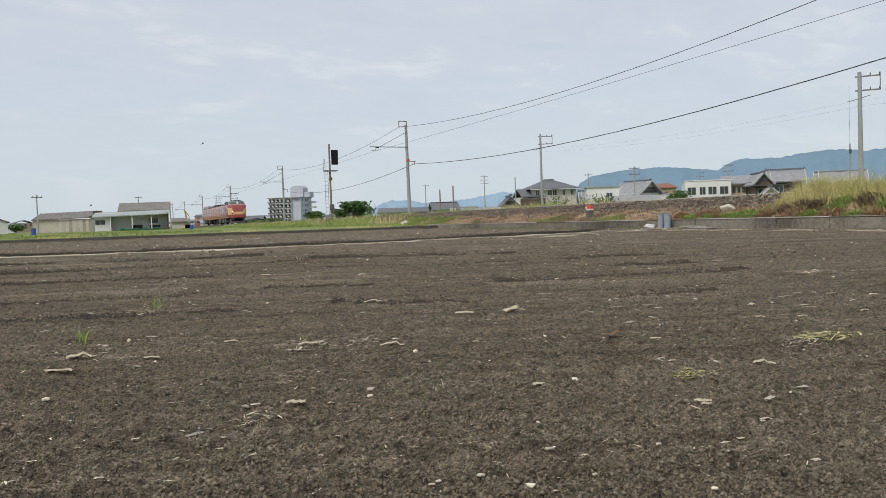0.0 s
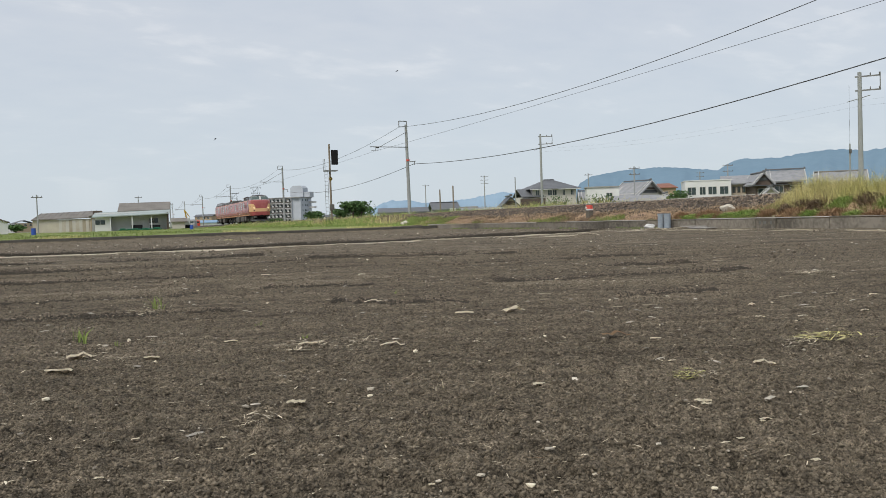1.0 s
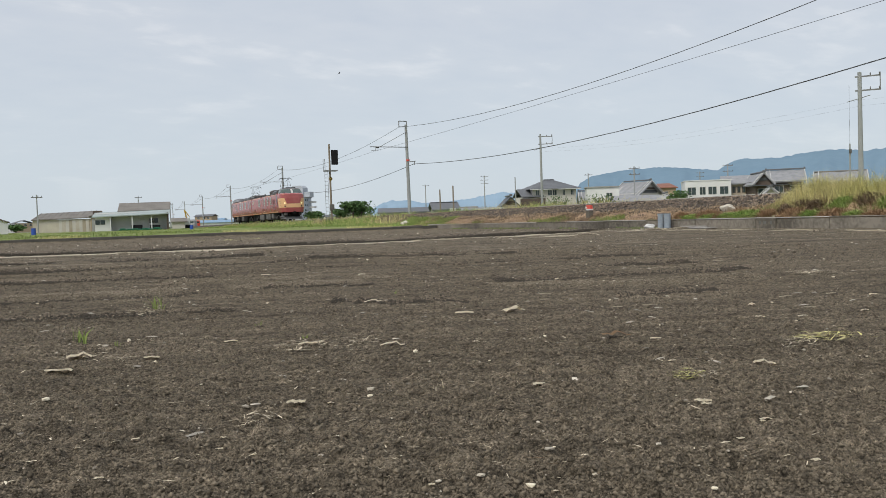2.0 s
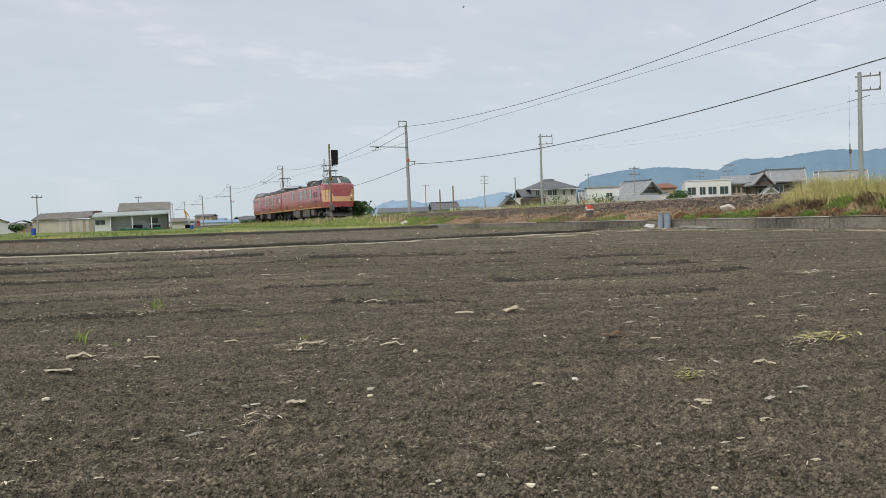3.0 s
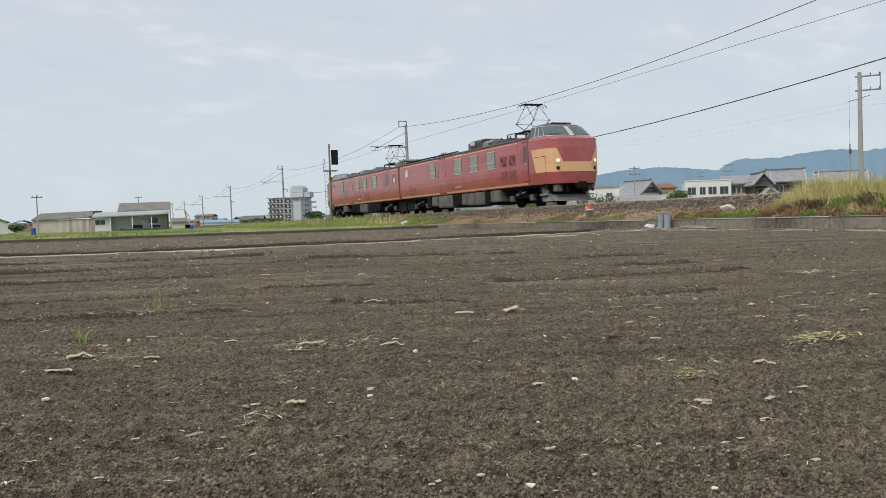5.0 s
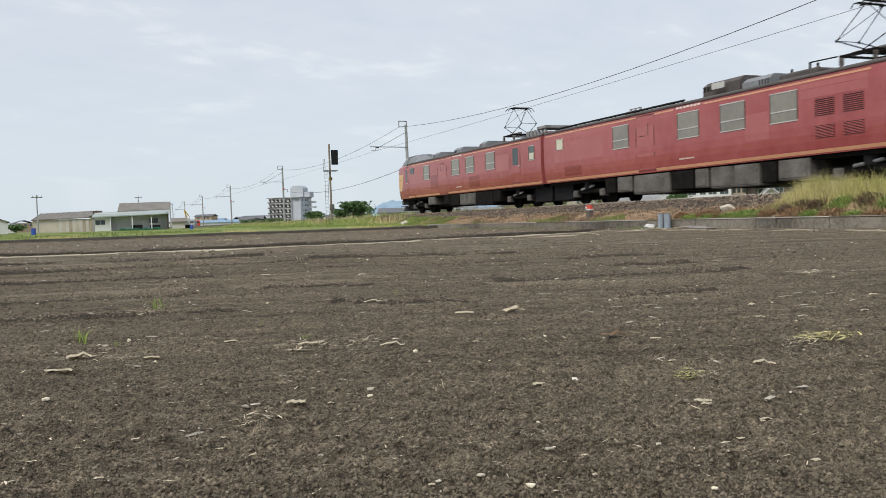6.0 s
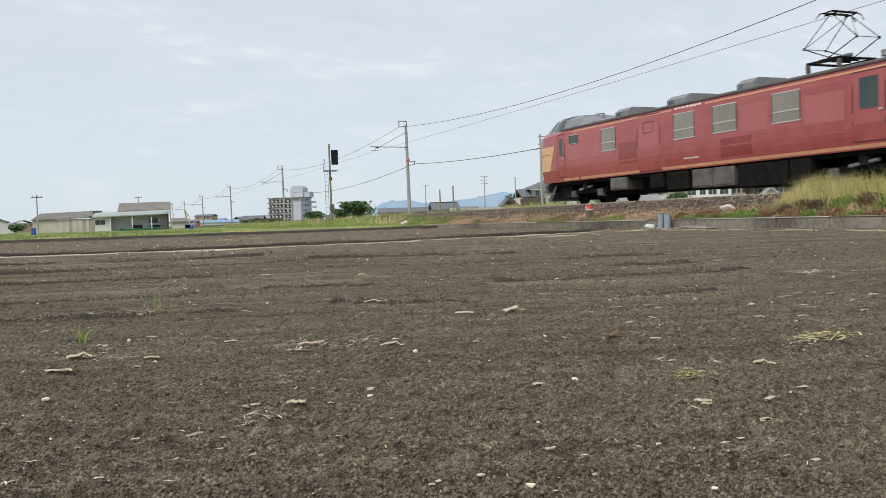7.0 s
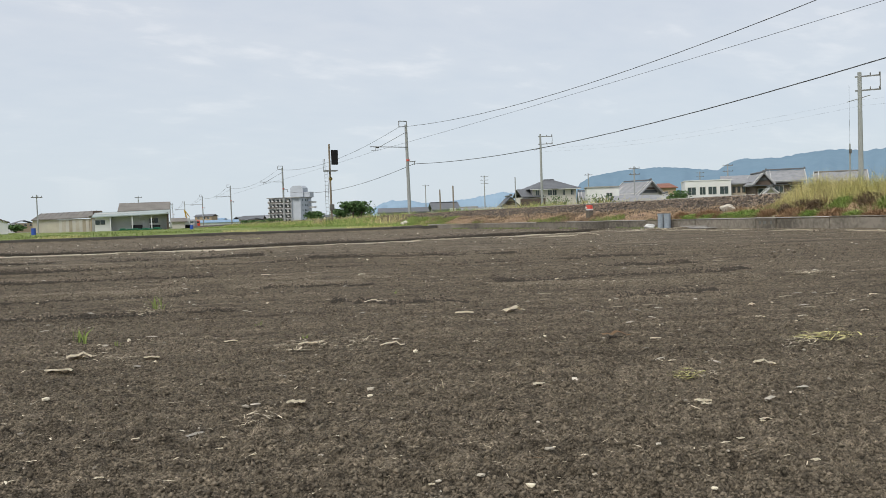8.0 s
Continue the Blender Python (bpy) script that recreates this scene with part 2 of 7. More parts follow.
M_TIMBER = mat("aged_timber", (0.12, 0.09, 0.07), (0.08, 0.06, 0.05), 0.85, 2, 20, 0.2)
M_WATTLE = mat("weathered_beige_plaster", (0.46, 0.40, 0.32), (0.34, 0.29, 0.22), 0.88, 1.2, 10, 0.15)
M_TAN = mat("tan_board", (0.42, 0.33, 0.22), (0.34, 0.26, 0.17), 0.85, 0.7, 10, 0.1)
M_BLUE = mat("blue_plastic", (0.03, 0.09, 0.42), (0.025, 0.07, 0.33), 0.45, 3, 20, 0.0)
M_ROOFBLUE = mat("blue_sheet_roof", (0.22, 0.34, 0.48), (0.18, 0.29, 0.42), 0.6, 0.6, 8, 0.0)
M_NET = mat("green_net", (0.02, 0.16, 0.09), (0.015, 0.11, 0.065), 0.8, 3, 20, 0.2)
M_LEAF = mat("bush_leaf", (0.045, 0.095, 0.028), (0.085, 0.15, 0.045), 0.6, 2, 15, 0.0, island=0.45, spec=0.3)
M_GREEN = mat("green_grass", (0.12, 0.185, 0.04), (0.23, 0.27, 0.085), 0.8, 1.2, 10, 0.0, island=0.45, spec=0.25)
M_DRY = mat("dry_grass", (0.48, 0.37, 0.23), (0.33, 0.23, 0.135), 0.85, 1.0, 10, 0.0, island=0.5, spec=0.25)
M_REED = mat("yellow_green_tall_grass", (0.44, 0.42, 0.15), (0.60, 0.53, 0.27), 0.8, 1.5, 10, 0.0, island=0.45, spec=0.25)
M_WITHER = mat("withered_stalks", (0.23, 0.17, 0.115), (0.13, 0.095, 0.065), 0.9, 2, 20, 0.0, island=0.5, spec=0.2)
M_STRAW = mat("pale_straw", (0.62, 0.55, 0.42), (0.46, 0.39, 0.28), 0.85, 6, 40, 0.0, island=0.35, spec=0.25)
M_FLAKE = mat("pale_dry_husk", (0.80, 0.73, 0.58), (0.66, 0.58, 0.43), 0.8, 8, 60, 0.15)
M_STAIN = mat("dark_damp_stain", (0.10, 0.10, 0.09), (0.16, 0.155, 0.145), 0.9, 20, 90, 0.1)
# one dark tone for moist soil and for the shade of furrows
M_MOIST_SHADE = mat("moist_and_shaded_furrow_soil", (0.050, 0.042, 0.032), (0.075, 0.063, 0.048), 0.95, 8, 90, 0.3)
M_WEED = mat("bright_green_weed", (0.16, 0.26, 0.055), (0.31, 0.38, 0.12), 0.75, 2, 12, 0.0, island=0.45, spec=0.25)
M_CHAFF = mat("weathered_chaff", (0.58, 0.51, 0.40), (0.36, 0.31, 0.235), 0.9, 3, 25, 0.4)
M_DRYSOIL = mat("dry_pale_soil", (0.31, 0.265, 0.205), (0.22, 0.187, 0.14), 0.95, 5, 90, 0.3, island=0.5, spec=0.15)
M_CHIP = mat("pale_bark_and_stone_chips", (0.56, 0.51, 0.43), (0.38, 0.34, 0.28), 0.85, 8, 60, 0.2, island=0.45)
M_PEBBLE = mat("pale_pebble", (0.42, 0.37, 0.30), (0.27, 0.24, 0.19), 0.85, 8, 60, 0.2, island=0.5)
M_HUSK = mat("brown_husk", (0.34, 0.22, 0.12), (0.22, 0.13, 0.07), 0.8, 10, 60, 0.3)
M_ROCK = mat("pale_rock", (0.60, 0.56, 0.48), (0.42, 0.38, 0.31), 0.9, 3, 20, 0.4)
# distance haze is put into the hills' bluish base colour and their glow
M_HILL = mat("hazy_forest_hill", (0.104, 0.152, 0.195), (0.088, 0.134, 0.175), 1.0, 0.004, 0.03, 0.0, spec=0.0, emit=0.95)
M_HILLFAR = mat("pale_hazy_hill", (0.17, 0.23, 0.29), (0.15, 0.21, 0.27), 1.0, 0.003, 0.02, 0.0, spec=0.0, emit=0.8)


# ---- mesh helpers ----
def mesh_np(name, verts, faces, mats, index=None, smooth=False):
    """One mesh object from arrays: verts (n, 3), faces (m, 3 or 4)."""
    me = bpy.data.meshes.new(name)
    verts, faces = np.asarray(verts, np.float32), np.asarray(faces, np.int32)
    k = faces.shape[1]
    me.vertices.add(len(verts))
    me.vertices.foreach_set("co", verts.ravel())
    me.loops.add(faces.size)
    me.loops.foreach_set("vertex_index", faces.ravel())
    me.polygons.add(len(faces))
    me.polygons.foreach_set("loop_start", np.arange(0, faces.size, k, dtype=np.int32))
    me.polygons.foreach_set("loop_total", np.full(len(faces), k, np.int32))
    for m in mats:
        me.materials.append(m)
    if index is not None:
        me.polygons.foreach_set("material_index", np.asarray(index, np.int32))
    me.polygons.foreach_set("use_smooth", np.full(len(faces), smooth))
    me.update(calc_edges=True)
    return new(name, me)


def thing(name, m=None):
    ob = new(name)
    ob.empty_display_size = 0.1
    if m is not None:
        ob.matrix_world = m
    return ob


def part(name, bm, material, parent=None, label="", smooth=False):
    """Links a bmesh as one mesh object under a thing or a part."""
    me = bpy.data.meshes.new(name)
    bmesh.ops.recalc_face_normals(bm, faces=bm.faces)
    if smooth:
        for fc in bm.faces:
            fc.smooth = True
    bm.to_mesh(me)
    bm.free()
    me.materials.append(material)
    ob = new(name, me)
    if parent is not None:
        ob.parent = parent
    if label:
        tagged(ob, label)
    return ob


def box(bm, x0, x1, y0, y1, z0, z1, bevel=0.0):
    vs = [bm.verts.new((x, y, z)) for z in (z0, z1) for y in (y0, y1) for x in (x0, x1)]
    fs = [bm.faces.new([vs[i] for i in q]) for q in ((0, 2, 3, 1), (4, 5, 7, 6), (0, 1, 5, 4), (2, 6, 7, 3), (0, 4, 6, 2), (1, 3, 7, 5))]
    if bevel:
        es = {e for fc in fs for e in fc.edges}
        bmesh.ops.bevel(bm, geom=list(es), offset=bevel, segments=1, affect="EDGES")
    return bm


def boxed(*a, bevel=0.0):
    return box(bmesh.new(), *a, bevel=bevel)


def tube(bm, p, q, r, r2=None, seg=8):
    p, q = Vector(p), Vector(q)
    r2 = r if r2 is None else r2
    d = (q - p).normalized()
    up = Vector((0, 0, 1)) if abs(d.z) < 0.9 else Vector((1, 0, 0))
    a = d.cross(up).normalized()
    b = d.cross(a)
    rings = []
    for c, rr in ((p, r), (q, r2)):
        rings.append([bm.verts.new(c + rr * (math.cos(i * math.tau / seg) * a + math.sin(i * math.tau / seg) * b)) for i in range(seg)])
    for i in range(seg):
        bm.faces.new((rings[0][i], rings[0][(i + 1) % seg], rings[1][(i + 1) % seg], rings[1][i]))
    bm.faces.new(rings[0][::-1])
    bm.faces.new(rings[1])
    return bm


def tubed(p, q, r, r2=None, seg=8):
    return tube(bmesh.new(), p, q, r, r2, seg)


def prism(bm, outline, y0, y1):
    """Extrudes an outline of (x, z) points from y0 to y1."""
    a = [bm.verts.new((x, y0, z)) for x, z in outline]
    b = [bm.verts.new((x, y1, z)) for x, z in outline]
    n = len(a)
    for i in range(n):
        bm.faces.new((a[i], a[(i + 1) % n], b[(i + 1) % n], b[i]))
    bm.faces.new(a[::-1])
    bm.faces.new(b)
    return bm


def wire(name, pts, r, parent=None):
    bm = bmesh.new()
    for p, q in zip(pts, pts[1:]):
        tube(bm, p, q, r, seg=5)
    return part(name, bm, M_WIRE, parent)


def sag(p, q, drop, n=16):
    p, q = Vector(p), Vector(q)
    return [p.lerp(q, i / n) - Vector((0, 0, 4 * drop * (i / n) * (1 - i / n))) for i in range(n + 1)]


RNG = np.random.default_rng(7)
LATTICE = RNG.random((256, 256))


def vnoise(x, y):
    """Smooth noise from -1 to 1 on arrays."""
    xi, yi = np.floor(x).astype(int), np.floor(y).astype(int)
    fx, fy = x - xi, y - yi
    fx, fy = fx * fx * (3 - 2 * fx), fy * fy * (3 - 2 * fy)
    g = lambda i, j: LATTICE[(xi + i) % 256, (yi + j) % 256]
    v = (g(0, 0) * (1 - fx) + g(1, 0) * fx) * (1 - fy) + (g(0, 1) * (1 - fx) + g(1, 1) * fx) * fy
    return 2 * v - 1


# ---- ground ----
TRACK_X, WALL_X, WALL_Y = 19.63, 15.5, 40.0


def rail_z(y):
    return 0.9946 - 0.0020185 * y


# furrows and raised crests in the soil: from x, y to x, y, width, depth (crests below zero)
FURROWS = [
    (-2.15, 20.32, 4.44, 20.45, 0.32, 0.100),
    (4.44, 20.45, 13.53, 22.46, 0.41, 0.112),
    (-1.55, 14.55, 2.21, 14.08, 0.27, 0.056),
    (-1.23, 11.57, 2.45, 11.31, 0.20, 0.056),
    (-0.99, 9.28, 1.19, 8.71, 0.14, 0.037),
    (-0.72, 6.70, 0.56, 6.49, 0.09, 0.037),
    (-0.59, 5.45, 0.64, 5.19, 0.08, 0.022),
    (2.77, 12.06, 5.20, 10.76, 0.25, 0.050),
    (2.35, 9.39, 4.96, 8.61, 0.19, 0.056),
    (1.19, 6.82, 2.31, 6.20, 0.09, 0.027),
    (1.34, 5.26, 2.13, 4.74, 0.07, 0.022),
    (2.87, 5.96, 4.94, 5.77, 0.12, 0.045),
    (4.30, 7.15, 5.41, 7.05, 0.16, 0.044),
    (5.35, 8.90, 6.17, 8.57, 0.23, 0.050),
    (2.76, 4.54, 3.55, 4.41, 0.09, 0.033),
]
CRESTS = [
    (-1.94, 18.34, 3.81, 17.57, 0.12, -0.025),
    (3.81, 17.57, 12.14, 19.57, 0.14, -0.025),
    (-0.78, 7.22, 0.57, 7.11, 0.16, -0.026),
    (0.56, 6.98, 1.95, 6.86, 0.14, -0.017),
    (2.62, 5.83, 3.81, 5.10, 0.11, -0.017),
    (3.76, 5.16, 5.14, 4.94, 0.12, -0.026),
    (8.08, 17.26, 10.55, 17.02, 0.14, -0.054),
    (11.75, 19.23, 15.76, 19.75, 0.20, -0.054),
    (-1.06, 12.44, 1.67, 12.15, 0.14, -0.019),
    (1.99, 7.36, 2.35, 7.17, 0.10, -0.014),
    (0.52, 8.37, 1.78, 7.77, 0.12, -0.014),
]


def row_height(x, y):
    q = y + 0.34 * x
    w = q + 0.12 * vnoise(x * 0.35, y * 0.35 + 9)
    far = np.clip((y - 2.5) / 6, 0.15, 1)
    h = far * (0.010 * np.sin(w * math.tau / 0.62) * (0.6 + 0.6 * vnoise(x * 0.5, y * 2.0)) + 0.008 * np.sin(w * math.tau / 1.9 + 1.3) + 0.008 * vnoise(x * 0.8, y * 0.8))
    for xa, ya, xb, yb, wide, deep in FURROWS + CRESTS:
        length = math.hypot(xb - xa, yb - ya)
        ux, uy = (xb - xa) / length, (yb - ya) / length
        along = (x - xa) * ux + (y - ya) * uy
        d = ((y - ya) * ux - (x - xa) * uy + 0.45 * wide * vnoise(along * 1.1, ya + 0 * x)) / wide
        ends = np.clip(0.5 + along / (0.2 * length), 0, 1) * np.clip(0.5 + (length - along) / (0.2 * length), 0, 1)
        h = h - deep * np.exp(-d * d) * ends * (0.8 + 0.45 * vnoise(along * 2.3, ya + 0 * x))
    return h


def soil_height(x, y, step):
    h = row_height(x, y) * np.clip(1.2 - step / 0.6, 0, 1)
    for wave, amp in ((0.33, 0.007), (0.14, 0.011), (0.065, 0.013), (0.036, 0.015), (0.021, 0.014)):
        wgt = np.clip(wave / (2.2 * step) - 0.4, 0, 1)
        n = vnoise(x / wave + 31 * wave, y / wave + 17 * wave)
        h = h + amp * wgt * (np.abs(n) * 1.6 - 0.6)
    return h


def soil_at(x, y):
    """Height of the soil as finely as the ground is meshed there."""
    step = np.maximum(0.0073 + 0.0066 * np.abs(y - 0.75), 0.0115 + 0.02 * np.clip(x - 3.6, 0, 8))
    return soil_height(x, y, step)


def bank_height(x, y):
    """Cross-section of the railway bank."""
    zr = rail_z(y)
    prof = np.interp(x, [15.5, 15.7, 16.3, 16.9, 17.1, 21.9, 22.6, 24.5, 30], [-0.80, -0.78, -0.62, -0.42, -0.38, -0.38, -0.45, -0.75, -0.85])
    mound = 0.2 * np.clip((18.6 - y) / 1.6, 0, 1) * np.interp(x, [16.0, 16.6, 17.0, 17.3], [0, 1, 1, 0])
    return np.maximum(zr + prof, 0.12) + mound + 0.035 * vnoise(x * 1.7, y * 1.3) + 0.02 * vnoise(x * 5, y * 4)


def ground_z(x, y):
    x, y = np.asarray(x, float), np.asarray(y, float)
    field = (x < WALL_X) & (y < WALL_Y)
    beyond = np.where(x > 14.6, bank_height(x, np.clip(y, -60, 430)), np.interp(x, [10, 14.6], [0.16, 0.22]) + 0.03 * vnoise(x * 0.6, y * 0.6))
    return np.where(field, 0.0, beyond)


def build_ground():
    def grow(start, stop, first, ratio, cap=1e9):
        out, d, v = [], first, start
        while (v < stop) if stop > start else (v > stop):
            out.append(v)
            v += math.copysign(d, stop - start)
            d = min(d * ratio, cap)
        return out
    ys = grow(0.75, WALL_Y - 0.3, 0.0073, 1.0066) + [WALL_Y - 0.1, WALL_Y, WALL_Y + 0.1] + grow(WALL_Y + 0.5, 4200, 0.5, 1.05)
    ys = sorted(set(ys + grow(0.7, -4200, 0.05, 1.25)))
    xs = grow(3.6, WALL_X - 0.1, 0.0115, 1.02, 0.17) + grow(WALL_X - 0.05, 24.5, 0.14, 1.0) + grow(24.8, 4200, 0.5, 1.12)
    xs += grow(3.5885, -0.6, 0.0115, 1.0) + grow(-0.6, -4200, 0.014, 1.06)
    xs = np.array(sorted(set(xs)))
    ys = np.array(ys)
    gx, gy = np.meshgrid(xs, ys)
    sx, sy = np.meshgrid(np.gradient(xs), np.gradient(ys))
    z = ground_z(gx, gy)
    field = (gx < WALL_X) & (gy < WALL_Y) & (gx > -60) & (gy > -40)
    z = np.where(field, soil_height(gx, gy, np.maximum(sx, sy)), z)
    nx, ny = len(xs), len(ys)
    idx = np.arange(nx * ny).reshape(ny, nx)
    faces = np.stack([idx[:-1, :-1], idx[:-1, 1:], idx[1:, 1:], idx[1:, :-1]], -1).reshape(-1, 4)
    cx, cy = (gx[:-1, :-1] + gx[1:, 1:]).ravel() / 2, (gy[:-1, :-1] + gy[1:, 1:]).ravel() / 2
    mi = np.full(len(cx), 2)
    mi[(cx > 15.4) & (cx < 24) & (cy > -430) & (cy < 47 + 2.5 * vnoise(cx * 1.3, cy * 0.9))] = 1
    mi[(cx > 17.2) & (cx < 22.2) & (np.abs(cy) < 430)] = 1
    mi[(np.abs(cx) > 250) | (np.abs(cy) > 330)] = 3
    mi[(cx < WALL_X) & (cy < WALL_Y) & (cx > -60) & (cy > -40)] = 0
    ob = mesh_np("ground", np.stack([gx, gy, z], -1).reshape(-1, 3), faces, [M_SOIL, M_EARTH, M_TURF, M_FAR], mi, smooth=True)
    tagged(ob, "freshly tilled dark brown field with turf and earth beyond", "ground", kind="structure")


build_ground()


def lumps(name, pts, sizes, material, flat=0.7, seed=1):
    """Many small rough stones or crumbs as one mesh."""
    r = np.random.default_rng(seed)
    bm = bmesh.new()
    bmesh.ops.create_icosphere(bm, subdivisions=1, radius=1.0)
    base = np.array([v.co[:] for v in bm.verts])
    tri = np.array([[v.index for v in fc.verts] for fc in bm.faces])
    bm.free()
    n = len(pts)
    jit = 1 + r.uniform(-0.3, 0.3, (n, 12, 1))
    v = base[None] * jit * r.uniform(0.6, 1.25, (n, 1, 3)) * np.array([1, 1, flat])
    ang = r.uniform(0, math.tau, n)
    c, s_ = np.cos(ang)[:, None], np.sin(ang)[:, None]
    v = np.stack([v[..., 0] * c - v[..., 1] * s_, v[..., 0] * s_ + v[..., 1] * c, v[..., 2]], -1)
    v = v * np.asarray(sizes)[:, None, None] + np.asarray(pts)[:, None, :]
    f = tri[None] + (np.arange(n) * 12)[:, None, None]
    return mesh_np(name, v.reshape(-1, 3), f.reshape(-1, 3), [material])


def crumbs(name, pts, sizes, material, seed=1):
    """Very many tiny rounded crumbs as one mesh, eight faces each."""
    r = np.random.default_rng(seed)
    base = np.array([(1, 0, 0), (0, 1, 0), (-1, 0, 0), (0, -1, 0), (0, 0, 1), (0, 0, -1)], float)
    tri = np.array([(0, 1, 4), (1, 2, 4), (2, 3, 4), (3, 0, 4), (1, 0, 5), (2, 1, 5), (3, 2, 5), (0, 3, 5)])
    n = len(pts)
    v = base[None] * r.uniform(0.6, 1.3, (n, 6, 1)) + r.normal(0, 0.18, (n, 6, 3))
    ang = r.uniform(0, math.tau, n)
    c, s_ = np.cos(ang)[:, None], np.sin(ang)[:, None]
    v = np.stack([v[..., 0] * c - v[..., 1] * s_, v[..., 0] * s_ + v[..., 1] * c, v[..., 2] * 0.95], -1)
    v = v * np.asarray(sizes)[:, None, None] + np.asarray(pts)[:, None, :]
    f = tri[None] + (np.arange(n) * 6)[:, None, None]
    return mesh_np(name, v.reshape(-1, 3), f.reshape(-1, 3), [material], smooth=True)


def blades(name, pts, heights, material, width=0.006, lean=0.35, seed=1):
    """Many grass blades as one mesh: each a bent, tapering strip."""
    r = np.random.default_rng(seed)
    pts, h = np.asarray(pts, float), np.asarray(heights, float)
    n = len(pts)
    a, b = r.uniform(0, math.tau, n), r.uniform(0, math.tau, n)
    side = np.stack([np.cos(a), np.sin(a), np.zeros(n)], -1) * (width * r.uniform(0.6, 1.4, n))[:, None]
    bend = np.stack([np.cos(b), np.sin(b), np.zeros(n)], -1) * (h * lean * r.uniform(0.1, 1.6, n))[:, None]
    up = np.zeros((n, 3))
    up[:, 2] = h
    low = pts - [0, 0, 0.02]
    mid = pts + up * 0.55 + bend * 0.35
    tip = pts + up * r.uniform(0.75, 1.0, n)[:, None] + bend
    v = np.stack([low - side, low + side, mid + side * 0.8, mid - side * 0.8, tip], 1).reshape(-1, 3)
    k = (np.arange(n) * 5)[:, None]
    f = np.concatenate([k + [0, 1, 2], k + [0, 2, 3], k + [3, 2, 4]])
    return mesh_np(name, v, f, [material])


def lying(name, x, y, z, length, width, material, seed=1):
    """Flat-lying strips (straw, stalks) as one mesh, each with a raised spine."""
    r = np.random.default_rng(seed)
    n = len(x)
    a = r.uniform(0, math.tau, n)
    d = np.stack([np.cos(a), np.sin(a), r.uniform(-0.12, 0.2, n)], -1) * (length / 2)[:, None]
    q = np.stack([-np.sin(a), np.cos(a), np.zeros(n)], -1) * (width / 2)[:, None]
    p = np.stack([x, y, z], -1)
    top = p + np.stack([r.normal(0, 0.1, n) * length, r.normal(0, 0.1, n) * length, width * 0.3], -1)
    v = np.stack([p - d - q, p - d + q, p + d + q, p + d - q, top], 1).reshape(-1, 3)
    k = (np.arange(n) * 5)[:, None]
    return mesh_np(name, v, np.concatenate([k + [0, 1, 4], k + [1, 2, 4], k + [2, 3, 4], k + [3, 0, 4]]), [material])


# concrete walls round the field
def build_walls():
    w = thing("field_wall_1")
    y = -45.0
    k = 0
    r = random.Random(3)
    while y < WALL_Y + 0.2:
        step = 2.4
        z = rail_z(y + 1.2) - 0.715
        part("wall_panel", boxed(WALL_X - 0.07, WALL_X + 0.07, y + 0.008, y + step - 0.008, -0.1, z + r.uniform(-0.006, 0.006), bevel=0.012), M_CONC, w)
        part("wall_cap", boxed(WALL_X - 0.085, WALL_X + 0.07, y + 0.006, y + step - 0.006, z + 0.007, z + 0.032, bevel=0.008), M_SLEEPER if k % 3 else M_CONC, w)
        y += step
        k += 1
    tagged(w, "low weathered concrete retaining wall along the railway bank", "wall", kind="structure")
    w = thing("field_wall_2")
    x = WALL_X - 0.1
    while x > -62:
        part("wall_panel", boxed(x - 2.392, x - 0.008, WALL_Y - 0.07, WALL_Y + 0.07, -0.1, 0.165 + r.uniform(-0.01, 0.01), bevel=0.012), M_CONCDARK, w)
        x -= 2.4
    tagged(w, "low dark mossy concrete wall at the field edge", "wall", kind="structure")
    pier = part("wall_pier", boxed(WALL_X - 0.13, WALL_X + 0.07, 16.65, 17.3, -0.05, 0.27, bevel=0.015), M_CONC)
    for k, (a, b) in enumerate(((16.75, 0.06), (16.95, 0.1), (17.14, 0.05))):
        part("stain_mark", boxed(WALL_X - 0.134, WALL_X - 0.129, a, a + b, 0.11, 0.19), M_STAIN, pier)
    tagged(pier, "stained concrete pier in the low field wall", "wall pier", kind="structure")


build_walls()


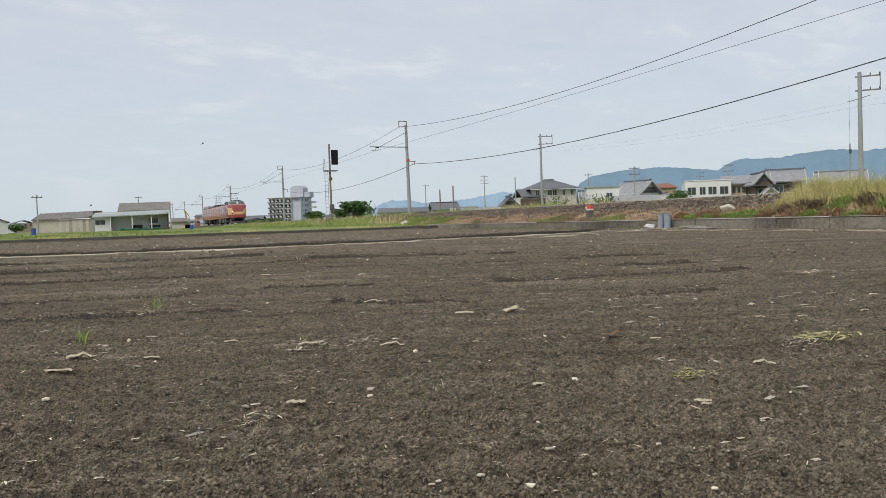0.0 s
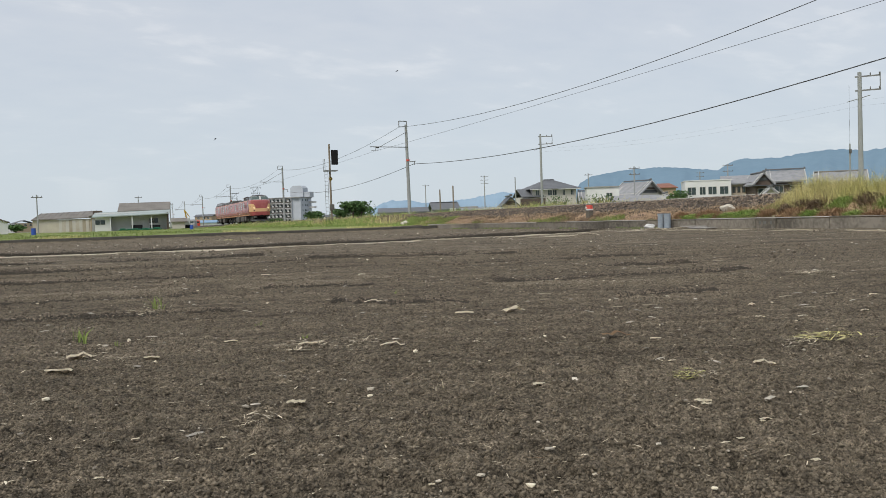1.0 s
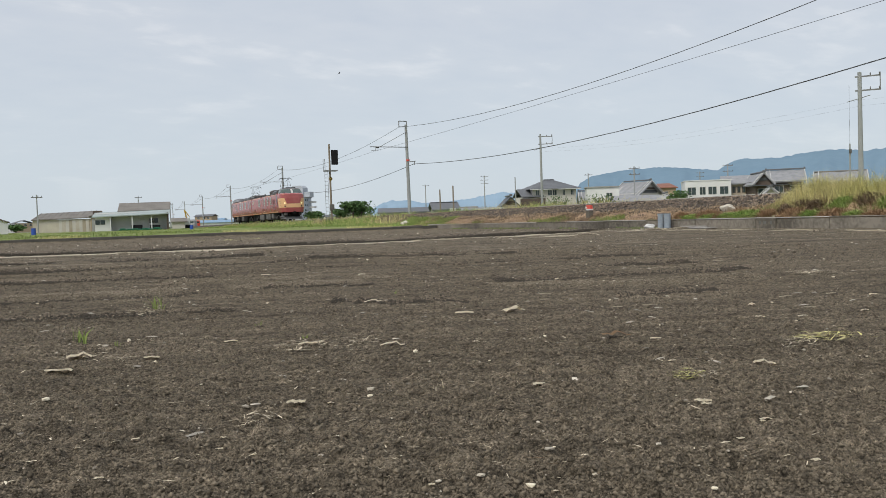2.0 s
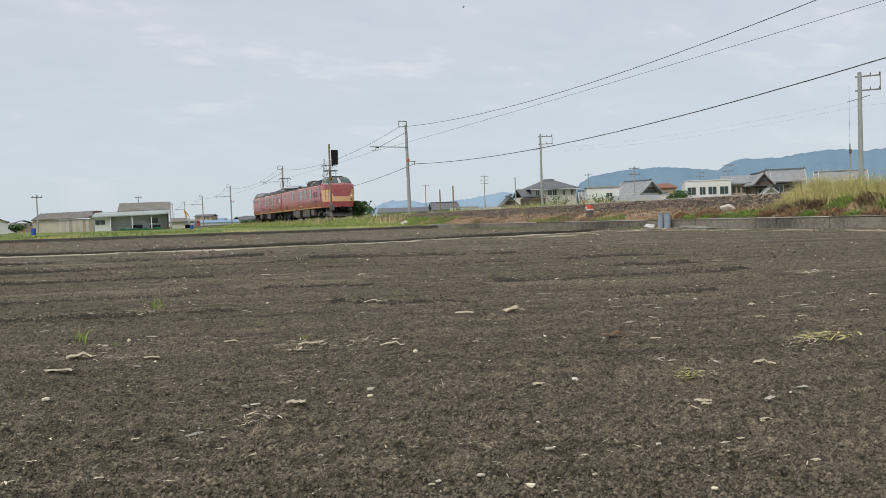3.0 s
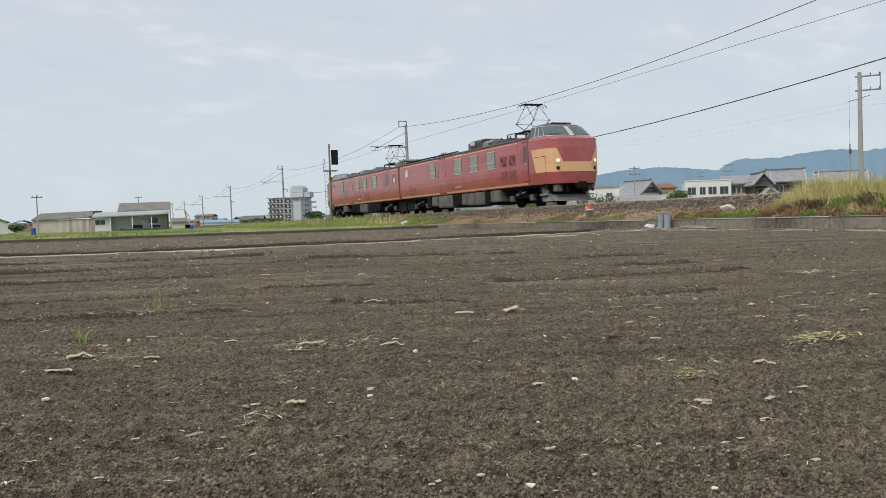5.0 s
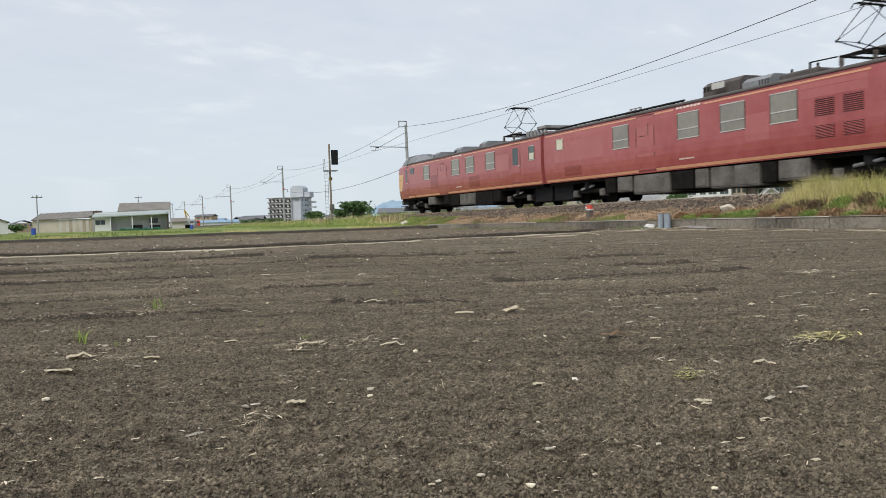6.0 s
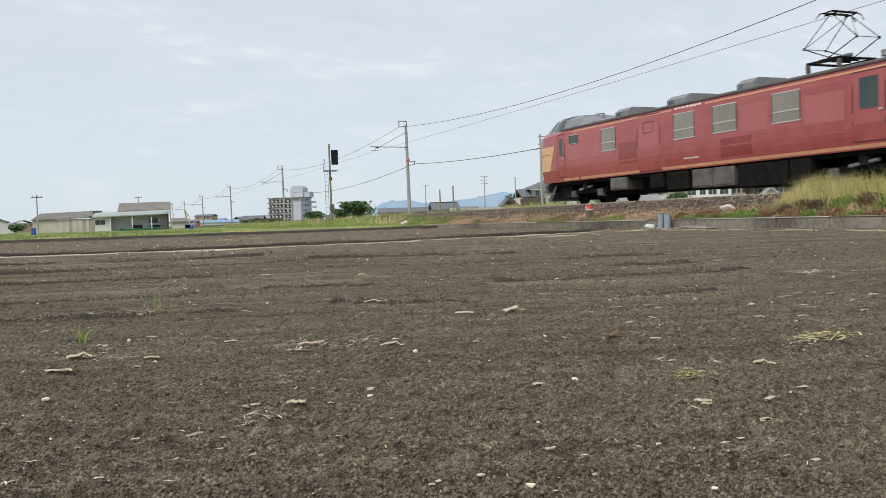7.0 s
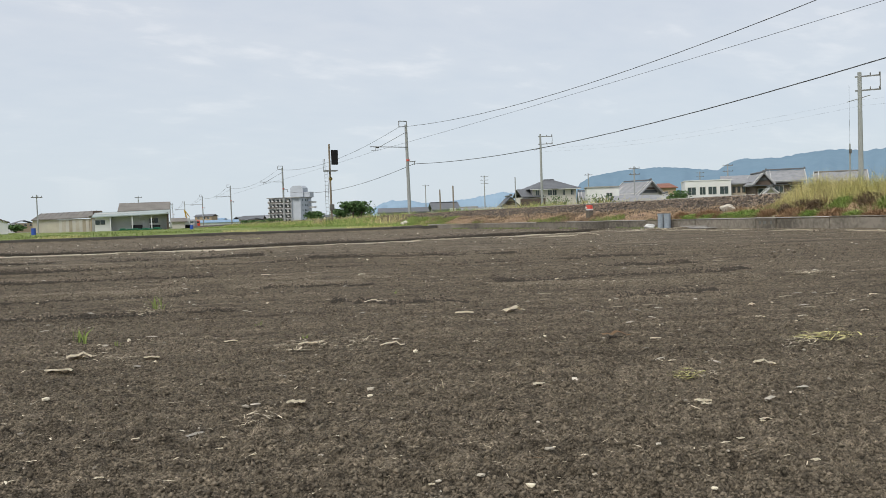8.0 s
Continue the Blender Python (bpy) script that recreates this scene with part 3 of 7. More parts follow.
# ---- railway ----
def build_track():
    # bed of crushed stone
    ys = np.arange(-60, 431, 1.0)
    prof = [(17.0, -0.42), (17.75, -0.08), (17.95, -0.055), (18.9, -0.10), (20.4, -0.10), (21.4, -0.06), (22.3, -0.42)]
    v = [(x, y, rail_z(y) + dz) for y in ys for x, dz in prof]
    m = len(prof)
    f = [(j * m + i, j * m + i + 1, (j + 1) * m + i + 1, (j + 1) * m + i) for j in range(len(ys) - 1) for i in range(m - 1)]
    bed = mesh_np("ballast_bed", v, f, [M_BALLAST])
    tagged(bed, "brown-grey crushed stone bed under the railway", "ballast", kind="structure")
    r = np.random.default_rng(11)
    n = 26000
    y = 10 + 75 * r.random(n) ** 1.7
    x = r.uniform(16.95, 18.5, n)
    z = rail_z(y) + np.interp(x, [17.0, 17.75, 17.95, 18.9], [-0.42, -0.08, -0.055, -0.10])
    ob = lumps("ballast_stones", np.stack([x, y, z], -1), r.uniform(0.014, 0.046, n), M_STONE, 0.95, 12)
    tagged(ob, "loose rusty brown ballast stones on the track shoulder", "stones", kind="stuff")
    n = 2600
    y = 12 + 60 * r.random(n) ** 1.6
    x = 17.0 - np.abs(r.normal(0, 0.28, n))
    ob = lumps("strewn_stones", np.stack([x, y, ground_z(x, y) + 0.01], -1), r.uniform(0.012, 0.042, n), M_STONE, 0.8, 13)
    tagged(ob, "ballast stones strewn down the earth bank", "stones", kind="stuff")
    track = thing("railway_track")
    for dx in (-0.5675, 0.5675):
        bm = bmesh.new()
        for y0, y1 in ((-60, 25), (25, 110), (110, 195), (195, 280), (280, 430)):
            for lo, hi, hw in ((-0.153, -0.13, 0.063), (-0.13, -0.04, 0.009), (-0.04, 0.0, 0.033)):
                p = [bm.verts.new((TRACK_X + dx + sx * hw, yy, rail_z(yy) + zz)) for yy in (y0, y1) for sx, zz in ((-1, lo), (1, lo), (1, hi), (-1, hi))]
                for i in range(4):
                    bm.faces.new((p[i], p[(i + 1) % 4], p[4 + (i + 1) % 4], p[4 + i]))
        part("rail", bm, M_RAIL, track)
    me = None
    for i in range(160):
        yy = -8 + i * 0.62
        if me is None:
            sl = part("sleeper", boxed(-1.0, 1.0, -0.11, 0.11, -0.10, 0.07, bevel=0.02), M_SLEEPER, track)
            me = sl.data
        else:
            sl = new("sleeper", me)
            sl.parent = track
        sl.location = (TRACK_X, yy, rail_z(yy) - 0.15)
    tagged(track, "single railway track with rusty rails on concrete sleepers", "railway track", kind="structure")
    # low cable trough beside the rails
    bm = bmesh.new()
    for i in range(22):
        y0 = 12 + i * 1.0
        box(bm, 17.98, 18.2, y0 + 0.01, y0 + 0.99, rail_z(y0) - 0.08, rail_z(y0) + 0.0 - 0.012, bevel=0.01)
    tagged(part("cable_trough", bm, M_SLEEPER), "pale concrete cable trough beside the rails", "cable trough", kind="structure")


build_track()

# ---- train ----
SECTION = [(0.98, 1.35), (1.15, 1.385), (1.35, 1.418), (1.55, 1.438), (1.8, 1.45), (2.8, 1.45), (3.0, 1.437), (3.16, 1.41)]


def half(h):
    return float(np.interp(h, [a for a, _ in SECTION], [b for _, b in SECTION]))


CAB_Y0 = 8.3
CAB_STRETCH = [1.0]


def cab_dims(h):
    """Half width and depth of the cab's plan at a height."""
    hs = [0.98, 1.5, 2.6, 3.0, 3.12, 3.36, 3.62, 3.72, 3.79, 3.835]
    a = [1.35, 1.43, 1.45, 1.435, 1.345, 1.25, 1.14, 0.98, 0.70, 0.30]
    b = [2.15, 2.2, 2.2, 2.16, 1.8, 1.52, 1.14, 0.95, 0.6, 0.25]
    return float(np.interp(h, hs, a)), CAB_STRETCH[0] * float(np.interp(h, hs, b))


def cab_point(th, h, off=0.0):
    """Cab skin: th from -90 (near side) over 0 (nose) to 90 degrees; Y outward along the car."""
    def raw(t, hh):
        a, b = cab_dims(hh)
        s_, c = math.sin(radians(t)), math.cos(radians(t))
        return Vector((a * math.copysign(abs(s_) ** 0.5, s_), CAB_Y0 + b * max(c, 0.0) ** 0.5, hh))
    p = raw(th, h)
    if off:
        u = raw(min(th + 1.5, 89.9), h) - raw(max(th - 1.5, -89.9), h)
        w = raw(th, h + 0.02) - raw(th, h - 0.02)
        n = u.cross(w).normalized()
        if n.dot(Vector((p.x, p.y - CAB_Y0 + 0.3, max(0.0, h - 3.0) * 3))) < 0:
            n = -n
        p = p + n * off
    return p


def cab_patch(edge_lo, edge_hi, th0, th1, off, c, steps=12, rows=3):
    """A skin panel between two height functions of th."""
    bm = bmesh.new()
    grid = []
    for i in range(steps + 1):
        th = th0 + (th1 - th0) * i / steps
        lo, hi = edge_lo(th), edge_hi(th)
        col = []
        for j in range(rows + 1):
            p = cab_point(th, lo + (hi - lo) * j / rows, off)
            col.append(bm.verts.new((p.x, c * p.y, p.z)))
        grid.append(col)
    for i in range(steps):
        for j in range(rows):
            bm.faces.new((grid[i][j], grid[i + 1][j], grid[i + 1][j + 1], grid[i][j + 1]))
    return bm


def side_panel(y0, y1, h0, h1, off, sgn=-1, rows=4):
    """A thin panel lying on the car's side, following its section."""
    bm = bmesh.new()
    hs = [h0 + (h1 - h0) * j / rows for j in range(rows + 1)]
    for ya, yb in ((y0, y1),):
        outer = [[bm.verts.new((sgn * (half(h) + off), y, h)) for h in hs] for y in (ya, yb)]
        inner = [[bm.verts.new((sgn * (half(h) - 0.03), y, h)) for h in hs] for y in (ya, yb)]
        for j in range(rows):
            bm.faces.new((outer[0][j], outer[1][j], outer[1][j + 1], outer[0][j + 1]))
            for k in (0, 1):
                bm.faces.new((outer[k][j], outer[k][j + 1], inner[k][j + 1], inner[k][j]))
        for j in (0, rows):
            bm.faces.new((outer[0][j], outer[1][j], inner[1][j], inner[0][j]))
    return bm


def side_window(car, y0, y1, h0, h1, bar=True, glass=None, rim=0.03, name="window"):
    for sgn in (-1, 1):
        w = part(name, side_panel(y0, y1, h0, h1, 0.006, sgn), glass or M_PALE_GLASS, car)
        flat = [(y0 - rim, y1 + rim, h0 - rim, h0), (y0 - rim, y1 + rim, h1, h1 + rim)]
        if bar:
            hm = h0 + (h1 - h0) * 0.36
            flat.append((y0, y1, hm - 0.018, hm + 0.018))
        up = [(y0 - rim, y0, h0, h1), (y1, y1 + rim, h0, h1)]
        for label, rows, m in (("window_rail", flat, M_ALU), ("window_jamb", up, M_BOXGREY)):
            for a, b, lo, hi in rows:
                x = sgn * half((lo + hi) / 2)
                part(label, boxed(min(x - sgn * 0.02, x + sgn * 0.016), max(x - sgn * 0.02, x + sgn * 0.016), a, b, lo, hi), m, w)


def side_door(car, y0, y1, glass, h0=1.2, h1=2.96):
    for sgn in (-1, 1):
        seam = part("door_seam", side_panel(y0 - 0.05, y1 + 0.05, h0 - 0.03, h1 + 0.05, 0.003, sgn), M_MAROON_DARK, car)
        d = part("door", side_panel(y0, y1, h0, h1, 0.008, sgn), M_MAROON, car)
        a, b, lo, hi = glass
        g = part("door_window", side_panel(a, b, lo, hi, 0.014, sgn), M_GLASS, d)
        part("door_handle", boxed(sgn * 1.47 - 0.015, sgn * 1.47 + 0.015, y0 + 0.06, y0 + 0.16, 1.93, 1.98), M_ALU, d, "small metal door handle")


def louvre(car, y0, y1, h0, h1):
    lv = part("louvre", side_panel(y0, y1, h0, h1, 0.004), M_MAROON_DARK, car)
    n = 9
    for i in range(n):
        z = h0 + (h1 - h0) * (i + 0.35) / n
        part("slat", boxed(-half(z) - 0.022, -half(z) + 0.0, y0, y1, z, z + 0.022), M_MAROON, lv)


def bogie(car, yc):
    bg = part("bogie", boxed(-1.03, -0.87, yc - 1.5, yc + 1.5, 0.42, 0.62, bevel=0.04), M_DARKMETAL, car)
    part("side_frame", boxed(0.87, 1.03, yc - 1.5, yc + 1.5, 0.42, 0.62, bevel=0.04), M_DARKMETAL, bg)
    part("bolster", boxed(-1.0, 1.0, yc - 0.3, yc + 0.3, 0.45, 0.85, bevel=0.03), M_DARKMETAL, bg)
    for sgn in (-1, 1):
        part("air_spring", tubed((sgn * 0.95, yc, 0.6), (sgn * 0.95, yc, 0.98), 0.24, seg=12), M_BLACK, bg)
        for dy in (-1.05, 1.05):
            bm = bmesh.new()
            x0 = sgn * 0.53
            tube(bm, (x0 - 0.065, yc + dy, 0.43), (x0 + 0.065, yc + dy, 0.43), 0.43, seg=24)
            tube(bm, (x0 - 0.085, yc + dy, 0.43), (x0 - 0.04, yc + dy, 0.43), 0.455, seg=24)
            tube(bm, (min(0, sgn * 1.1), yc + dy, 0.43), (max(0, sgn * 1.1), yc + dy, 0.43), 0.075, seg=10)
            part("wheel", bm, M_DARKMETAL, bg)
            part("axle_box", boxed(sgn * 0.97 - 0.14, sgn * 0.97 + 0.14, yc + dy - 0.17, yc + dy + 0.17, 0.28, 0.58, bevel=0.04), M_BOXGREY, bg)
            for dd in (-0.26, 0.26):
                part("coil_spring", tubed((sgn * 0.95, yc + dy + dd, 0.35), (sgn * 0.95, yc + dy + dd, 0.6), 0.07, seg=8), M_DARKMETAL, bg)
        part("damper", tubed((sgn * 1.08, yc - 0.45, 0.72), (sgn * 1.08, yc + 0.5, 0.6), 0.05), M_PLOUGH, bg)


def pantograph(car, yc, z0, ztop):
    pg = part("pantograph", boxed(-0.7, 0.7, yc - 0.6, yc - 0.54, z0 + 0.2, z0 + 0.26), M_DARKMETAL, car)
    bm = bmesh.new()
    box(bm, -0.7, 0.7, yc + 0.54, yc + 0.6, z0 + 0.2, z0 + 0.26)
    for sx in (-0.66, 0.66):
        box(bm, sx - 0.03, sx + 0.03, yc - 0.6, yc + 0.6, z0 + 0.2, z0 + 0.26)
    for dy in (-0.14, 0.14):
        tube(bm, (-0.5, yc + dy, z0 + 0.28), (0.5, yc + dy, z0 + 0.28), 0.045)
    part("base_frame", bm, M_DARKMETAL, pg)
    for sx in (-0.66, 0.66):
        for sy in (-0.56, 0.56):
            bm = bmesh.new()
            for k in range(4):
                tube(bm, (sx, yc + sy, z0 + 0.05 * k), (sx, yc + sy, z0 + 0.05 * k + 0.03), 0.07, seg=10)
            tube(bm, (sx, yc + sy, z0 - 0.1), (sx, yc + sy, z0 + 0.2), 0.045)
            part("insulator", bm, M_BOXGREY, pg)
    for k, dy in enumerate((-0.45, 0.0, 0.4)):
        part("spring_housing", tubed((-0.3, yc + dy - 0.2, z0 + 0.3), (-0.3, yc + dy + 0.12, z0 + 0.3), 0.06), M_BOXGREY, pg)
    zm = z0 + 0.28 + (ztop - z0 - 0.35) * 0.36
    low, upper = bmesh.new(), bmesh.new()
    for sy in (-1, 1):
        for sx in (-1, 1):
            tube(low, (sx * 0.45, yc - sy * 0.14, z0 + 0.28), (sx * 0.42, yc + sy * 0.95, zm), 0.016)
            tube(upper, (sx * 0.42, yc + sy * 0.95, zm), (sx * 0.34, yc + sy * 0.06, ztop - 0.09), 0.012)
            tube(low, (sx * 0.42, yc + sy * 0.95, zm - 0.035), (sx * 0.42, yc + sy * 0.95, zm + 0.035), 0.03)
        tube(low, (-0.42, yc + sy * 0.95, zm), (0.42, yc + sy * 0.95, zm), 0.010)
        tube(upper, (-0.42, yc + sy * 0.95, zm), (0.34, yc + sy * 0.06, ztop - 0.09), 0.009)
    part("lower_arms", low, M_DARKMETAL, pg)
    part("upper_arms", upper, M_DARKMETAL, pg)
    bm = bmesh.new()
    for sy in (-0.15, 0.15):
        box(bm, -0.46, 0.46, yc + sy - 0.03, yc + sy + 0.03, ztop - 0.05, ztop)
        for sx in (-1, 1):
            tube(bm, (sx * 0.45, yc + sy, ztop - 0.02), (sx * 0.62, yc + sy, ztop - 0.06), 0.018)
            tube(bm, (sx * 0.62, yc + sy, ztop - 0.06), (sx * 0.74, yc + sy, ztop - 0.2), 0.015)
    for sx in (-0.34, 0.34):
        tube(bm, (sx, yc - 0.18, ztop - 0.08), (sx, yc + 0.18, ztop - 0.08), 0.02)
    part("collector_head", bm, M_DARKMETAL, pg)


def roof_unit(car, y0, y1, h, material, grille_end, wide=0.75):
    r = part("roof_unit", prism(bmesh.new(), [(-wide, 3.26), (wide, 3.26), (wide, h - 0.14), (wide - 0.2, h), (-wide + 0.2, h), (-wide, h - 0.14)], y0, y1), material, car)
    n = 4
    ya, yb = (y0, y0 + (y1 - y0) * 0.4) if grille_end < 0 else (y1 - (y1 - y0) * 0.4, y1)
    for i in range(n):
        w = (yb - ya) / n
        part("grille", boxed(-wide - 0.01, -wide + 0.02, ya + i * w + 0.04, ya + (i + 1) * w - 0.03, h - 0.30, h - 0.15), M_BLACK, r)
    return r


def text_bars(car, y0, y1, h, tall, n, off=0.004):
    for i in range(n):
        w = (y1 - y0) / n
        part("marking", side_panel(y0 + i * w + w * 0.15, y0 + (i + 1) * w - w * 0.15, h, h + tall, off, rows=1), M_WHITE, car)


def S(c, a, b):
    """Interval along the car from two distances off the gangway."""
    u, v = c * (a - 10.2), c * (b - 10.2)
    return min(u, v), max(u, v)


def build_car(c, lead):
    """One rail car; c: which end along y holds the cab. Local Y runs from the gangway (-10.05) to the nose (10.68)."""
    car = thing("railcar")
    CAB_STRETCH[0] = 1.0 if lead else 1.22
    ext = 2.2 * (CAB_STRETCH[0] - 1.0)
    # shell between gangway end and cab
    bm = bmesh.new()
    prof = [(half(h), h) for h, _ in SECTION]
    arch = [(1.37, 3.205), (1.2, 3.255), (0.9, 3.30), (0.5, 3.33), (0.0, 3.34)]
    right = prof + arch
    outline = [(-x, z) for x, z in right] + [(x, z) for x, z in right[-2::-1]]
    y0, y1 = -10.05, CAB_Y0
    walls = [(x, z) for x, z in outline]
    prism(bm, walls, c * y0, c * y1)
    body = part("body", bm, M_MAROON, car, "maroon painted steel car body")
    bm = bmesh.new()
    low = [(-1.425, 3.165), (-1.38, 3.215), (-1.21, 3.265), (-0.905, 3.31), (-0.5, 3.34), (0, 3.35)]
    low += [(-x, z) for x, z in low[-2::-1]]
    prism(bm, low, c * (y0 - 0.02), c * (CAB_Y0 - 0.05))
    part("roof", bm, M_ROOF, car, "sooty dark brown roof")
    for sgn in (-1, 1):
        part("gutter", boxed(min(sgn * 1.40, sgn * 1.45), max(sgn * 1.40, sgn * 1.45), min(c * y0, c * CAB_Y0), max(c * y0, c * CAB_Y0), 3.13, 3.17), M_ROOF, car)
        for a, b in ([(-9.9, -1.1), (0.7, 7.4)] if not lead else [(-9.9, -2.95), (-1.85, -0.75), (0.85, 7.4)]):
            part("upper_stripe", side_panel(min(c * a, c * b), max(c * a, c * b), 3.0, 3.05, 0.003, sgn), M_STRIPE, car)
        cut = [(-9.95, 1.35), (2.75, 6.9), (7.05, 7.55), (7.6, 9.0)] if not lead else [(-9.95, -2.95), (-1.85, 8.6)]
        for a, b in cut:
            part("lower_stripe", side_panel(min(c * a, c * min(b, CAB_Y0)), max(c * a, c * min(b, CAB_Y0)), 1.02, 1.115, 0.004, sgn), M_STRIPE, car)
    # gangway end
    bm = bmesh.new()
    ya, yb = sorted((c * -10.05, c * -10.19))
    box(bm, -1.22, 1.22, ya, yb, 1.0, 3.32, bevel=0.03)
    part("gangway", bm, M_MAROON_DARK, car, "dark folded gangway bellows")
    # cab skin
    bm = bmesh.new()
    hs = [0.98, 1.15, 1.5, 2.0, 2.6, 3.0, 3.12, 3.24, 3.36, 3.5, 3.62, 3.72, 3.79, 3.835]
    ths = [-90 + 180 * i / 48 for i in range(49)]
    rings = []
    for h in hs:
        ring = []
        for th in ths:
            p = cab_point(th, h)
            ring.append(bm.verts.new((p.x, c * p.y, p.z)))
        rings.append(ring)
    cut = hs.index(3.12)
    for i in range(cut):
        for j in range(48):
            bm.faces.new((rings[i][j], rings[i][j + 1], rings[i + 1][j + 1], rings[i + 1][j]))
    bm.faces.new(rings[0])
    bm.faces.new([r[0] for r in rings[:cut + 1]] + [r[-1] for r in rings[cut::-1]])
    for r in rings[cut + 1:]:
        for v in r:
            bm.verts.remove(v)
    part("cab", bm, M_MAROON, car, "rounded maroon driving cab")
    bm = bmesh.new()
    rings = []
    for h in hs[cut:]:
        rings.append([bm.verts.new((q.x, c * q.y, q.z)) for q in (cab_point(th, h) for th in ths)])
    for i in range(len(rings) - 1):
        for j in range(48):
            bm.faces.new((rings[i][j], rings[i][j + 1], rings[i + 1][j + 1], rings[i + 1][j]))
    bm.faces.new(rings[-1])
    bm.faces.new([r[0] for r in rings] + [r[-1] for r in rings[::-1]])
    part("cab_roof", bm, M_ROOFDARK, car, "dark grey cab roof and window surround")
    const = lambda v: (lambda th: v)
    # peach front panels
    def top(th):
        a = abs(th)
        return float(np.interp(a, [0, 14, 27, 90], [1.94, 1.94, 2.56, 2.56]))
    part("front_panel", cab_patch(const(1.50), top, -68, 68, 0.005, c, 60, 2), M_PEACH, car, "peach painted band with a dipped centre")
    for sgn in (-1, 1):
        # slanted end of the band on the side
        part("side_band", cab_patch(const(1.50), const(2.56), sgn * 68, sgn * 80.2, 0.005, c, 6, 2), M_PEACH, car)
        bm = bmesh.new()
        pts = [cab_point(sgn * 80.2, 1.50, 0.006), cab_point(sgn * 80.2, 2.56, 0.006), cab_point(sgn * 86.6, 2.56, 0.006)]
        bm.faces.new([bm.verts.new((q.x, c * q.y, q.z)) for q in pts])
        part("side_band", bm, M_PEACH, car)
        part("hatch_seam", cab_patch(const(1.2), const(2.22), sgn * 55.5, sgn * 56.1, 0.009, c, 1, 3), M_MAROON_DARK, car)
        part("hatch_seam", cab_patch(const(2.20), const(2.222), sgn * 82, sgn * 56.1, 0.009, c, 8, 1), M_MAROON_DARK, car)
        # cab windows
        for k, (a, b) in enumerate(((88.6, 81.5), (80.5, 71.5), (70.5, 57))):
            w = part("cab_window", cab_patch(const(3.16), const(3.59), sgn * a, sgn * b, 0.006, c, 5, 3), M_WINDSCREEN, car)
        part("windscreen", cab_patch(const(3.15), const(3.61), sgn * 52.5, sgn * 0.15, 0.006, c, 14, 3), M_WINDSCREEN, car)
        for a in (81.0, 71.0, 55.0):
            part("window_post", cab_patch(const(3.12), const(3.63), sgn * (a + 0.8), sgn * (a - 0.8), 0.012, c, 2, 3), M_ALU, car)
        part("window_sill", cab_patch(const(3.12), const(3.15), sgn * 88, sgn * 1, 0.012, c, 16, 1), M_ALU, car)
        part("window_head", cab_patch(const(3.605), const(3.63), sgn * 88, sgn * 1, 0.012, c, 16, 1), M_ALU, car)
        part("grab_rail", cab_patch(const(2.93), const(2.97), sgn * 40, sgn * 27, 0.03, c, 6, 1), M_STRIPE, car)
        # lamps
        p = cab_point(sgn * 25, 2.0, 0.0)
        p.y *= c
        nrm = (cab_point(sgn * 25, 2.0, 1.0) - cab_point(sgn * 25, 2.0, 0.0))
        nrm.y *= c
        part("lamp_rim", tubed(p - nrm * 0.02, p + nrm * 0.03, 0.088, seg=16), M_ALU, car)
        hl = part("headlight", tubed(p - nrm * 0.02, p + nrm * 0.045, 0.068, seg=16), M_HEAD if lead else M_PALE_GLASS, car, "round lit headlight" if lead else "round unlit headlight")
        p = cab_point(sgn * 25, 1.66, 0.0)
        p.y *= c
        part("tail_light", tubed(p - nrm * 0.02, p + nrm * 0.03, 0.085, seg=16), M_BLACK, car, "round dark tail lamp")
        part("wiper", cab_patch(const(3.18), const(3.20), sgn * 42, sgn * 12, 0.03, c, 6, 1), M_BLACK, car)
    part("centre_post", cab_patch(const(3.12), const(3.63), -0.5, 0.5, 0.012, c, 2, 3), M_ALU, car)
    # skirt, plough and coupler
    bm = bmesh.new()
    grid = []
    for i in range(25):
        th = -70 + 140 * i / 24
        q = cab_point(th, 1.2)
        col = []
        for h, k in ((0.96, 0.9), (0.5, 0.9), (0.2, 0.98)):
            col.append(bm.verts.new((q.x * k * 0.96, c * (CAB_Y0 + (q.y - CAB_Y0) * (0.62 if h > 0.9 else 0.8 if h > 0.3 else 0.9)), h)))
        grid.append(col)
    for i in range(24):
        if 4 <= i <= 19:
            lo = (1,)
        else:
            lo = (0, 1)
        for j in lo:
            bm.faces.new((grid[i][j], grid[i + 1][j], grid[i + 1][j + 1], grid[i][j + 1]))
    bmesh.ops.solidify(bm, geom=bm.faces[:], thickness=0.03)
    part("snow_plough", bm, M_PLOUGH, car, "dirty grey skirt and snow plough")
    bm = bmesh.new()
    ya, yb = sorted((c * (9.6 + ext), c * (10.95 + ext)))
    box(bm, -0.11, 0.11, ya, yb, 0.76, 0.98, bevel=0.03)
    ya, yb = sorted((c * (10.75 + ext), c * (11.0 + ext)))
    box(bm, -0.19, 0.19, ya, yb, 0.70, 1.04, bevel=0.05)
    part("coupler", bm, M_DARKMETAL, car)
    for x0, x1, z0, z1, m in ((-1.0, -0.62, 0.62, 0.93, M_BOXGREY), (-0.5, -0.28, 0.55, 0.8, M_DARKMETAL), (0.3, 0.62, 0.6, 0.9, M_DARKMETAL), (0.68, 0.98, 0.66, 0.94, M_BOXGREY)):
        part("jumper_socket", boxed(x0, x1, *sorted((c * (9.95 + ext), c * (10.28 + ext))), z0, z1, bevel=0.03), m, car)
